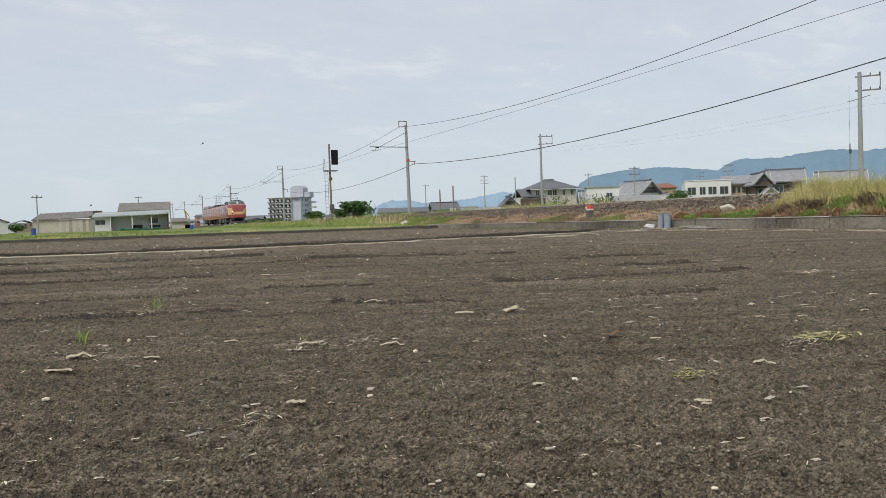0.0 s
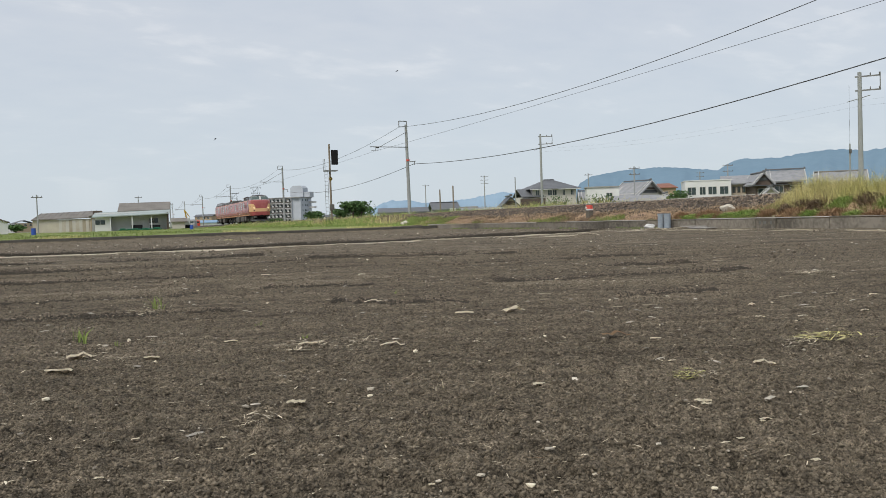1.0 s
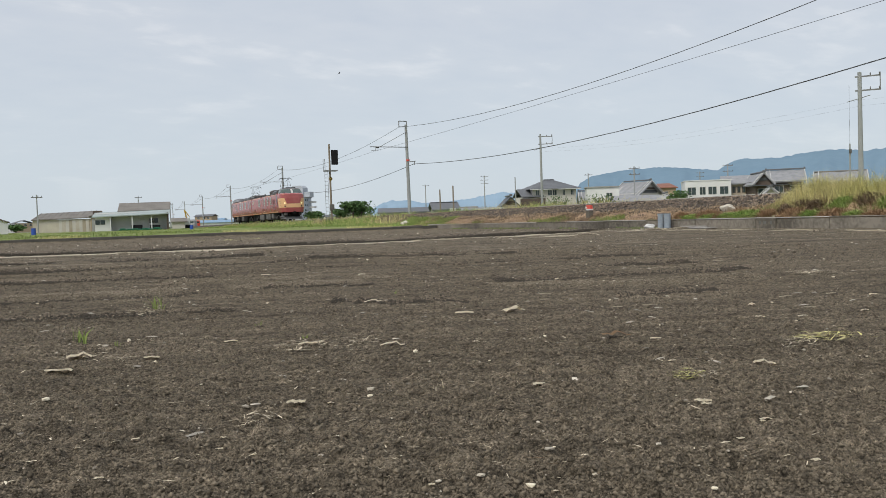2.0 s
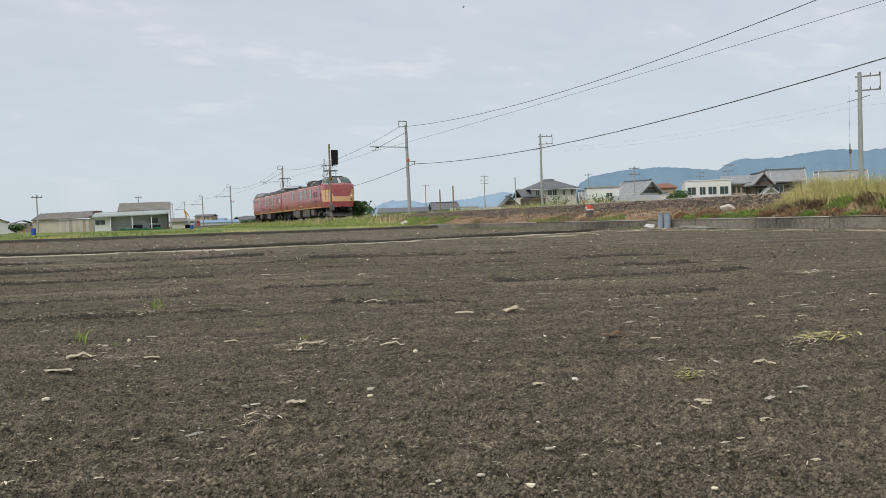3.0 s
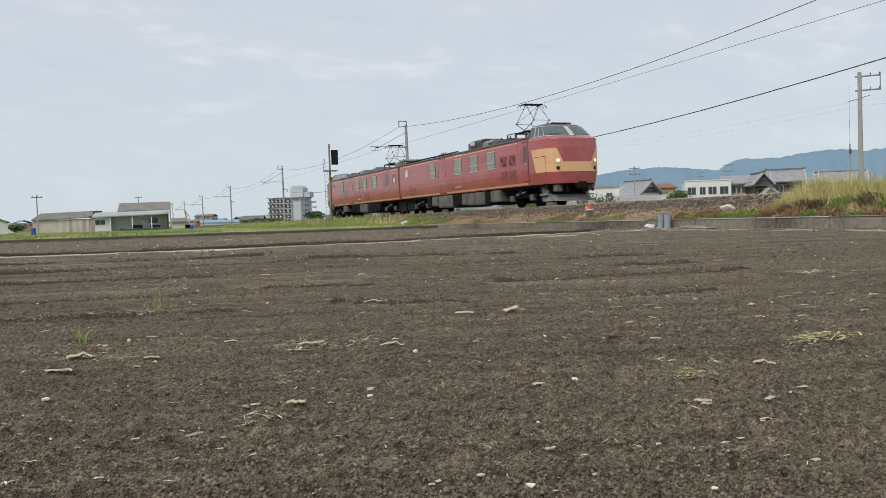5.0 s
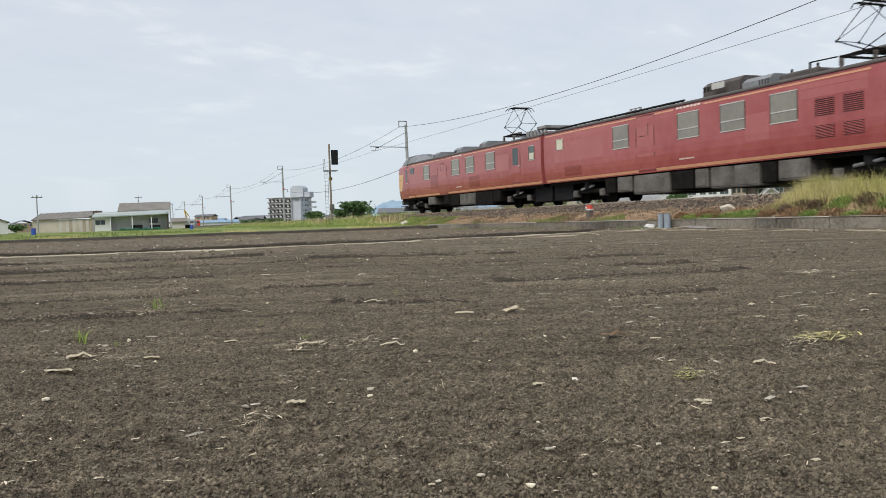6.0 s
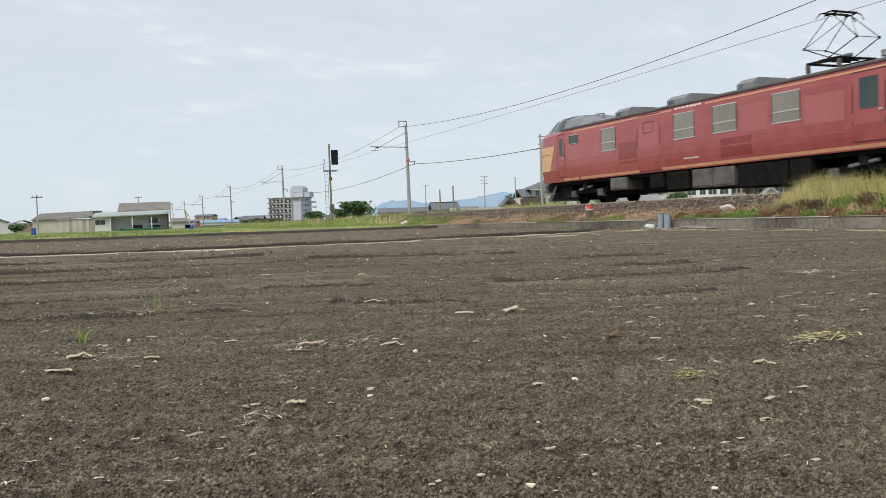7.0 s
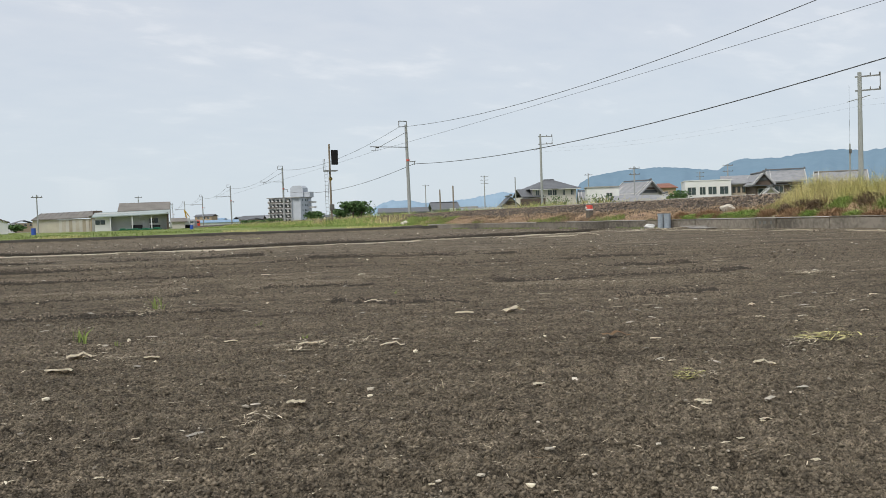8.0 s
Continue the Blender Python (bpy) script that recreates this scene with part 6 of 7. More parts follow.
    tagged(c, "small white garage with red-brown gable roof", "garage")


def barrel(x, y, r, hgt, z0=0.15):
    b = thing("plastic_drum", pose(x, y, z0))
    bm = bmesh.new()
    tube(bm, (0, 0, 0), (0, 0, hgt), r, r, 16)
    for z in (0.02, hgt * 0.36, hgt * 0.68, hgt - 0.05):
        tube(bm, (0, 0, z), (0, 0, z + 0.04), r * 1.05, seg=16)
    part("drum", bm, M_BLUE, b)
    part("lid", tubed((0, 0, hgt), (0, 0, hgt + 0.03), r * 0.96, seg=16), M_BLUE, b)
    tagged(b, "blue plastic drum standing on the grass", "drum")


def parked_van(x, y, turn, paint, label):
    v = thing("parked_van", facing(x, y, turn, 0.16))
    body = boxed(-1.7, 1.7, 0, 1.45, 0.32, 1.15, bevel=0.12)
    part("body", box(body, -1.2, 1.65, 0.05, 1.4, 1.1, 1.85, bevel=0.15), paint, v)
    part("side_window", boxed(-0.95, 1.45, 0.03, 0.06, 1.2, 1.62, bevel=0.01), M_GLASS, v)
    part("windscreen", boxed(-1.24, -1.18, 0.2, 1.25, 1.2, 1.68), M_GLASS, v)
    for wx in (-1.1, 1.1):
        for wy in (0.1, 1.35):
            part("wheel", tubed((wx, wy - 0.09, 0.29), (wx, wy + 0.09, 0.29), 0.29, seg=14), M_BLACK, v)
    tagged(v, label, "van", group="vehicles beyond the sheds")


parked_van(15.4, 215.0, 20, M_OFFWHITE, "small white van parked beyond the sheds")
parked_van(18.9, 222.0, -35, M_SHEDGREY, "grey van parked beside the digger")
parked_van(20.7, 228.0, 10, M_RED, "small red van parked among the sheds")

house_grey()
house_temple()
white_buildings()
japanese_houses()
houses_behind_track()
apartment_block()
warehouses()
barrel(-6.6, 90.5, 0.21, 0.62)
barrel(9.2, 104.0, 0.2, 0.5)

utility_pole(57.0, 106.6, 11.9, 0.2, -28, 2, 2.0)
utility_pole(53.5, 48.85, 10.6, 0.21, -47, 2, 1.75)
utility_pole(-8.3, 121.5, 5.2, 0.1, 4, 1, 1.3, False)
utility_pole(7.0, 212.3, 8.0, 0.14, 0, 1, 1.6, False)
utility_pole(11.8, 178.2, 5.4, 0.13, 0, 1, 1.2, False)
utility_pole(86.4, 127.3, 8.6, 0.16, -34, 2, 1.9, False)
utility_pole(108.5, 129.4, 9.1, 0.16, -40, 2, 1.9, False)
utility_pole(107.3, 237.4, 13.2, 0.2, -24, 3, 2.4, False)
utility_pole(62.5, 126.0, 6.9, 0.12, -26, 0)
utility_pole(43.7, 111.9, 4.6, 0.13, -21, 0, wood=True)
utility_pole(43.5, 106.5, 4.9, 0.13, -22, 0, wood=True)
utility_pole(87.1, 234.6, 10.6, 0.18, -20, 1, 2.0, False)
utility_pole(105.2, 173.7, 10.0, 0.16, -31, 1, 1.9, False)
utility_pole(148.9, 188.7, 11.0, 0.18, -38, 2, 2.2, False)


def thin_post():
    p = thing("cable_post", pose(50.3, 46.9, 0))
    part("post", tubed((0, 0, 0), (0, 0, 5.0), 0.055, seg=8), M_POLE, p)
    part("junction_box", boxed(-0.09, 0.09, -0.09, 0.0, 4.3, 4.6), M_BOXGREY, p)
    part("guy_wire", tubed((0, 0, 5.0), (0, 0, 9.2), 0.007, seg=5), M_WIRE, p)
    tagged(p, "thin pale cable post beside the utility pole", "post")


thin_post()


def build_bird():
    b = thing("bird")
    bm = bmesh.new()
    tube(bm, (0, -0.09, 0), (0, 0.0, 0.005), 0.012, 0.026, 8)
    tube(bm, (0, 0.0, 0.005), (0, 0.1, 0.0), 0.026, 0.008, 8)
    part("body", bm, M_BLACK, b)
    part("tail", boxed(-0.018, 0.018, -0.16, -0.08, -0.002, 0.003), M_BLACK, b)
    for sx in (-1, 1):
        bm = bmesh.new()
        v = [bm.verts.new(p) for p in ((0, 0.05, 0.01), (0, -0.03, 0.01), (sx * 0.1, 0.0, 0.06), (sx * 0.1, 0.06, 0.06), (sx * 0.2, -0.06, 0.035))]
        bm.faces.new((v[0], v[1], v[2], v[3]))
        bm.faces.new((v[3], v[2], v[4]))
        bmesh.ops.solidify(bm, geom=bm.faces[:], thickness=0.004)
        part("wing", bm, M_BLACK, b)
    tagged(b, "small dark bird flying under the cloud", "bird", group="flying birds")
    return b


bird_a = build_bird()
bird_b = copy_thing(bird_a, pose(0, 0, 10))


for k, dz in enumerate((0.0, 0.45)):
    tagged(wire("power_line", sag((57.0, 106.6, 9.9 - dz), (53.5, 48.85, 8.5 - dz), 0.7), 0.003), "thin power line between two utility poles", "wire", kind="structure")
    tagged(wire("power_line", sag((53.5, 48.85, 8.5 - dz), (50.5, -4.0, 8.3 - dz), 0.7), 0.003), "thin power line leading on from the pole", "wire", kind="structure")

# ---- hills ----
def build_hills():
    def ridge(name, profile, dist, material, label, depth=900, rough=1.0):
        """A ridge of hills: heights over a range of bearings (degrees from the railway)."""
        b0, b1 = profile[0][0], profile[-1][0]
        nb, nd = 320, 14
        v = []
        for j in range(nd):
            k = j / (nd - 1)
            for i in range(nb):
                b = radians(b0 + (b1 - b0) * i / (nb - 1))
                h = float(np.interp(math.degrees(b), [p[0] for p in profile], [p[1] for p in profile]))
                u = math.degrees(b)
                h *= 1 + 0.035 * rough * float(vnoise(np.array(u * 2.3), np.array(j * 0.9))) + 0.02 * rough * float(vnoise(np.array(u * 9.0), np.array(j * 2.1)))
                zz = h * math.sin(min(1.0, k * 1.25) * math.pi / 2) ** 0.85 if k < 0.8 else h * (1 - (k - 0.8) * 0.6)
                spur = 1 + 0.04 * float(vnoise(np.array(u * 1.4), np.array(3.3))) * (1 - k)
                d = dist * spur + depth * k
                v.append((d * math.sin(b), d * math.cos(b), -5 + zz))
        f = [(j * nb + i, j * nb + i + 1, (j + 1) * nb + i + 1, (j + 1) * nb + i) for j in range(nd - 1) for i in range(nb - 1)]
        ob = mesh_np(name, v, f, [material], smooth=True)
        tagged(ob, label, "hills", kind="structure")
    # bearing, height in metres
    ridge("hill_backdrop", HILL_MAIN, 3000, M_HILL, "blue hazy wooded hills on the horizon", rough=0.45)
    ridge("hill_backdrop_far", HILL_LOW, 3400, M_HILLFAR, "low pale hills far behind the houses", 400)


HILL_MAIN = [(29.4, 0), (30.2, 74), (30.6, 136), (31.5, 167), (33.4, 184), (35.7, 192), (38.3, 177), (39.4, 169), (39.9, 191), (40.4, 205), (41.1, 212), (41.9, 203), (43.7, 214), (45.0, 223), (46.5, 229), (47.8, 217), (49, 223), (54, 240), (60, 200), (70, 120), (80, 0)]
HILL_LOW = [(15.5, 0), (16.8, 57), (17.4, 78), (18.0, 94), (18.5, 86), (19.3, 92), (20.0, 76), (21.7, 77), (23.3, 89), (24.4, 101), (25.5, 113), (26.1, 105), (28.2, 113), (30.8, 126), (31.9, 87), (33.5, 0)]
build_hills()


# ---- plants ----
def bush(name, x, y, z, w, d, h, n, label, seed, leaf=0.12, trunks=5):
    r = np.random.default_rng(seed)
    b = thing(name, pose(x, y, z))
    bm = bmesh.new()
    tips = []
    for k in range(trunks):
        a = Vector((r.uniform(-0.25, 0.25) * w, r.uniform(-0.25, 0.25) * d, 0))
        m = a + Vector((r.uniform(-0.15, 0.15) * w, r.uniform(-0.15, 0.15) * d, h * 0.45))
        tube(bm, a, m, 0.05, 0.035, 6)
        for q in range(3):
            t = m + Vector((r.uniform(-0.3, 0.3) * w, r.uniform(-0.3, 0.3) * d, h * r.uniform(0.15, 0.45)))
            tube(bm, m, t, 0.03, 0.012, 5)
            tips.append(t)
    part("stems", bm, M_TIMBER, b)
    c = np.array([t[:] for t in tips])
    pick = r.integers(0, len(c), n)
    p = c[pick] + r.normal(0, 1, (n, 3)) * np.array([w * 0.11, d * 0.11, h * 0.13])
    p[:, 2] = np.clip(p[:, 2], 0.05, h * 1.05)
    u = r.normal(0, 1, (n, 3))
    u /= np.linalg.norm(u, axis=1)[:, None]
    q = np.cross(u, r.normal(0, 1, (n, 3)))
    q /= np.linalg.norm(q, axis=1)[:, None]
    s_ = (leaf * r.uniform(0.5, 1.3, n))[:, None]
    v = np.stack([p - u * s_, p + q * s_ * 0.5, p + u * s_, p - q * s_ * 0.5], 1).reshape(-1, 3)
    k = (np.arange(n) * 4)[:, None]
    ob = mesh_np("crown", v, np.concatenate([k + [0, 1, 2], k + [0, 2, 3]]), [M_LEAF])
    ob.parent = b
    tagged(b, label, "bush")


bush("bush", 21.5, 76.5, 0.5, 2.3, 2.3, 1.7, 2000, "dark green broad-leaved bush beside the railway", 21, 0.15)
bush("bush", 21.2, 81.5, 0.45, 1.8, 1.8, 1.2, 1100, "leafy green bush beside the railway", 22, 0.13)
bush("bush", 23.6, 42.4, 0.3, 1.3, 1.3, 1.2, 260, "straggly pale green shrub beyond the rails", 24, 0.06)
bush("bush", 23.6, 39.0, 0.3, 1.5, 1.4, 1.15, 300, "straggly green shrub beyond the rails", 25, 0.06)
bush("bush", 23.7, 37.4, 0.3, 0.9, 0.9, 1.1, 300, "small green shrub beyond the rails", 26, 0.06)
bush("bush", 70.0, 93.4, 0.1, 2.6, 2.4, 2.9, 1300, "rounded green garden shrub before the white building", 27, 0.16)
for x, y, w, h in ((76.0, 420.0, 9.0, 2.8), (62.0, 410.0, 8.0, 2.3), (70.0, 440.0, 10.0, 2.4), (-22.5, 240.0, 3.4, 1.9), (-25.5, 236.0, 3.0, 1.5), (93.5, 330.0, 6.0, 3.6), (120.0, 300.0, 7.0, 4.2)):
    bush("distant_tree", x, y, 0.1, w, w, h, 700, "dark green tree among distant houses", int(x + y), 0.5, 4)
bush("bush", 31.6, 138.4, 0.3, 2.6, 2.4, 1.9, 1500, "dark green shrub in front of the apartment block", 23, 0.18)


def on_bank(n, x0, x1, y0, y1, seed, power=1.0):
    r = np.random.default_rng(seed)
    x = r.uniform(x0, x1, n)
    y = y0 + (y1 - y0) * r.random(n) ** power
    return np.stack([x, y, ground_z(x, y)], -1), r


def build_grass():
    # tall grass beside the track
    r = np.random.default_rng(31)
    n = 22000
    y = 7.5 + 10.5 * r.random(n)
    x = 16.85 + 0.2 * r.normal(0, 1, n)
    edge = np.clip((18.1 - y) / 0.5, 0.1, 1) ** 0.5
    z = ground_z(x, y)
    h = r.uniform(0.16, 0.62, n) * edge * (1.0 + 0.3 * vnoise(y * 1.4, x) + 0.2 * vnoise(y * 4.1, x * 3))
    ob = blades("tall_grass", np.stack([x, y, z], -1), h, M_REED, 0.0026, 0.55, 32)
    tagged(ob, "tall yellow-green seeding grass on the railway bank", "grass", kind="stuff")
    n = 500
    y = 7.5 + 10.3 * r.random(n)
    x = 16.85 + 0.22 * r.normal(0, 1, n)
    edge = np.clip((18.0 - y) / 0.8, 0.2, 1)
    ob = blades("grass_plumes", np.stack([x, y, ground_z(x, y) + 0.1], -1), r.uniform(0.4, 0.72, n) * edge, M_REED, 0.003, 0.7, 33)
    tagged(ob, "pale feathery plumes above the tall grass", "grass", kind="stuff")
    # dry mown grass and weeds on the bank
    p, r = on_bank(40000, 15.62, 17.2, 6, 48, 33, 1.3)
    keep = vnoise(p[:, 0] * 1.1 + 5, p[:, 1] * 0.5) > -0.7
    p = p[keep]
    ob = blades("dry_bank_grass", p, r.uniform(0.02, 0.085, len(p)), M_DRY, 0.004, 2.2, 34)
    tagged(ob, "dry brown mown grass on the railway bank", "grass", kind="stuff")
    p, r = on_bank(40000, 15.6, 16.9, 6, 50, 35, 1.4)
    keep = vnoise(p[:, 0] * 1.3 + 50, p[:, 1] * 0.55 + 7) > 0.15 + 0.6 * np.clip((p[:, 0] - 16.0), 0, 1) - 0.3 * (p[:, 1] < 20.5)
    p = p[keep]
    ob = blades("green_bank_weeds", p, r.uniform(0.04, 0.16, len(p)), M_GREEN, 0.007, 0.9, 36)
    tagged(ob, "patches of fresh green weeds on the bank", "weeds", kind="stuff")
    p, r = on_bank(12000, 15.62, 16.7, 7, 19, 50, 1.0)
    keep = vnoise(p[:, 0] * 1.5 + 20, p[:, 1] * 0.9 + 33) > 0.12
    p = p[keep]
    ob = blades("green_mound_weeds", p, r.uniform(0.03, 0.11, len(p)), M_GREEN, 0.006, 0.9, 51)
    tagged(ob, "fresh green weeds below the tall grass", "weeds", kind="stuff")
    p, r = on_bank(16000, 15.62, 17.0, 7, 19, 52, 1.0)
    ob = blades("mound_dry_grass", p, r.uniform(0.04, 0.18, len(p)), M_DRY, 0.005, 1.5, 53)
    tagged(ob, "matted dry grass below the tall grass", "grass", kind="stuff")
    # heaps of cut stalks
    p, r = on_bank(14000, 15.65, 16.9, 8, 44, 45, 1.1)
    keep = vnoise(p[:, 0] * 2.0 + 80, p[:, 1] * 0.9) > 0.3
    p = p[keep] + np.array([0, 0, 0.03])
    ob = blades("cut_stalks", p, r.uniform(0.03, 0.12, len(p)), M_WITHER, 0.006, 1.8, 46)
    tagged(ob, "heaps of dark withered stalks on the bank", "stalks", kind="stuff")
    p, r = on_bank(7000, 15.64, 16.7, 7, 20, 54, 1.0)
    keep = vnoise(p[:, 0] * 1.8 + 8, p[:, 1] * 1.1 + 3) > 0.05
    p = p[keep] + np.array([0, 0, 0.02])
    ob = blades("withered_weeds", p, r.uniform(0.05, 0.2, len(p)), M_HUSK, 0.005, 1.7, 55)
    tagged(ob, "heaps of brown withered weeds below the grass", "weeds", kind="stuff")
    # green bank further off, mixed with seeding and dry grass
    for nm, m, n, seed, cut, lab in (("green_bank_grass", M_WEED, 60000, 37, -0.35, "long green grass along the railway bank"), ("reed_bank_grass", M_REED, 4500, 137, -0.05, "yellow-green grass along the railway bank"), ("dry_far_bank_grass", M_DRY, 5000, 138, 0.0, "dry brown grass among the green of the bank")):
        p, r = on_bank(n, 13.5, 17.4, 41, 135, seed, 1.4)
        patch = vnoise(p[:, 0] * 0.9 + seed, p[:, 1] * 0.22)
        p = p[(patch > cut - 0.2) & (r.random(n) < np.clip((p[:, 1] - 40.5) / 9, 0.3, 1))]
        tall = (0.5 + 0.5 * np.clip((p[:, 0] - 14) / 2.5, 0, 1)) * np.clip(0.35 + (p[:, 1] - 41) / 22, 0.35, 1)
        ob = blades(nm, p, r.uniform(0.10, 0.42, len(p)) * tall, m, 0.012, 0.8, seed + 1)
        tagged(ob, lab, "grass", kind="stuff")
    p, r = on_bank(2600, 15.8, 18.0, 50, 130, 39, 1.2)
    ob = blades("seed_grass", p, r.uniform(0.3, 0.7, len(p)), M_REED, 0.008, 0.4, 40)
    tagged(ob, "pale seed heads standing over the green bank", "grass", kind="stuff")
    # far side of the rails
    p, r = on_bank(20000, 21.8, 24.5, 12, 110, 41, 1.2)
    tall = np.interp(p[:, 1], [12, 28, 34, 46, 55, 110], [0.5, 0.6, 1.0, 1.05, 0.7, 0.7])
    ob = blades("far_side_grass", p, r.uniform(0.35, 1.0, len(p)) * tall, M_REED, 0.009, 0.5, 42)
    tagged(ob, "uneven grass on the far side of the rails", "grass", kind="stuff")
    p, r = on_bank(9000, 21.8, 23.6, 40, 90, 141, 1.2)
    p = p[vnoise(p[:, 0], p[:, 1] * 0.3 + 9) > -0.3]
    ob = blades("far_side_weeds", p, r.uniform(0.3, 0.95, len(p)), M_WEED, 0.012, 0.6, 142)
    tagged(ob, "leafy green weeds on the far side of the rails", "weeds", kind="stuff")
    # weeds on and before the far wall
    r = np.random.default_rng(47)
    n = 7000
    x, y = r.uniform(-32, 15, n), 40.45 + r.normal(0, 0.16, n)
    keep = (vnoise(x * 0.7, y * 0.3 + 90) > 0.1) & (y > 40.1)
    x, y = x[keep], y[keep]
    ob = blades("wall_weeds", np.stack([x, y, np.where(y > 40, 0.17, 0.0)], -1), r.uniform(0.04, 0.16, len(x)), M_REED, 0.008, 0.8, 48)
    tagged(ob, "dry weeds along the low far wall", "weeds", kind="stuff")
    n = 3500
    x, y = 15.42 - np.abs(r.normal(0, 0.1, n)), r.uniform(6, 40, n)
    keep = vnoise(x * 0.7, y * 0.6 + 120) > 0.1
    x, y = x[keep], y[keep]
    ob = blades("wall_foot_weeds", np.stack([x, y, np.zeros(len(x))], -1), r.uniform(0.02, 0.09, len(x)), M_GREEN, 0.005, 1.0, 49)
    tagged(ob, "low weeds at the foot of the concrete wall", "weeds", kind="stuff")
    # grass strip in front of the sheds
    r = np.random.default_rng(43)
    n = 24000
    x, y = r.uniform(-30, 16, n), 41 + 110 * r.random(n) ** 1.5
    keep = vnoise(x * 0.25, y * 0.12 + 40) > -0.1
    x, y = x[keep], y[keep]
    ob = blades("verge_grass", np.stack([x, y, ground_z(x, y)], -1), r.uniform(0.03, 0.16, len(x)), M_GREEN, 0.016, 1.0, 44)
    tagged(ob, "short green grass between field and sheds", "grass", kind="stuff")


build_grass()


def weed_heap(x, y, w, h, n, material, label, seed, name="weed_clump", width=0.008):
    """A domed heap of leafy stalks with a shaded underside."""
    r = np.random.default_rng(seed)
    a, k = r.uniform(0, math.tau, n), np.sqrt(r.random(n))
    px, py = x + 0.32 * w * k * np.cos(a), y + 0.5 * w * k * np.sin(a)
    dome = h * np.sqrt(np.clip(1 - k * k, 0, 1)) * r.uniform(0.35, 1.0, n)
    ob = blades(name, np.stack([px, py, ground_z(px, py) + dome * 0.8], -1), r.uniform(0.04, 0.13, n), material, width, 1.3, seed + 1)
    tagged(ob, label, "weeds", group="weed clumps on the bank")


# dark heaps are withered stalks added to give shade below the tall grass
GREEN_HEAP, BROWN_HEAP, DARK_HEAP = "bright green leafy weed clump on the bank", "heap of brown withered weeds on the bank", "dark brown stalk heap, also standing for shade under the grass"
for k, (x, y, w, h, m, lab) in enumerate((
        (15.95, 18.35, 0.95, 0.20, M_WEED, GREEN_HEAP), (15.85, 18.95, 0.6, 0.16, M_WEED, GREEN_HEAP), (15.85, 20.6, 0.55, 0.14, M_WEED, GREEN_HEAP),
        (16.35, 15.55, 0.6, 0.20, M_WEED, GREEN_HEAP), (15.85, 16.0, 0.5, 0.18, M_WEED, GREEN_HEAP), (15.85, 14.7, 0.55, 0.18, M_WEED, GREEN_HEAP),
        (16.4, 14.2, 0.6, 0.2, M_WEED, GREEN_HEAP), (15.85, 19.8, 0.5, 0.14, M_WEED, GREEN_HEAP),
        (16.1, 20.1, 0.9, 0.24, M_HUSK, BROWN_HEAP), (15.95, 17.55, 0.6, 0.26, M_HUSK, BROWN_HEAP), (15.9, 16.65, 0.9, 0.24, M_HUSK, BROWN_HEAP),
        (15.85, 15.3, 0.8, 0.22, M_HUSK, BROWN_HEAP), (15.8, 14.1, 0.6, 0.2, M_HUSK, BROWN_HEAP), (16.3, 13.7, 0.8, 0.2, M_DRY, "heap of pale dry grass on the bank"),
        (16.15, 17.15, 0.4, 0.28, M_WITHER, DARK_HEAP), (16.35, 16.35, 0.5, 0.2, M_WITHER, DARK_HEAP), (16.55, 14.9, 0.6, 0.12, M_WITHER, DARK_HEAP),
        (16.5, 16.9, 0.4, 0.10, M_WITHER, DARK_HEAP), (16.1, 21.3, 0.5, 0.12, M_HUSK, BROWN_HEAP), (15.9, 19.4, 0.4, 0.14, M_HUSK, BROWN_HEAP))):
    weed_heap(x, y, w, h, int(1100 * w + 250), m, lab, 200 + k)


# ---- field litter ----
def in_view_field(n, seed, near=1.0, far=30.0, power=2.0):
    r = np.random.default_rng(seed)
    d = near + (far - near) * r.random(n) ** power
    b = radians(21.4) + r.uniform(-0.62, 0.62, n)
    x, y = d * np.sin(b), d * np.cos(b)
    ok = (x < 15.2) & (y < 39.5)
    return x[ok], y[ok], r


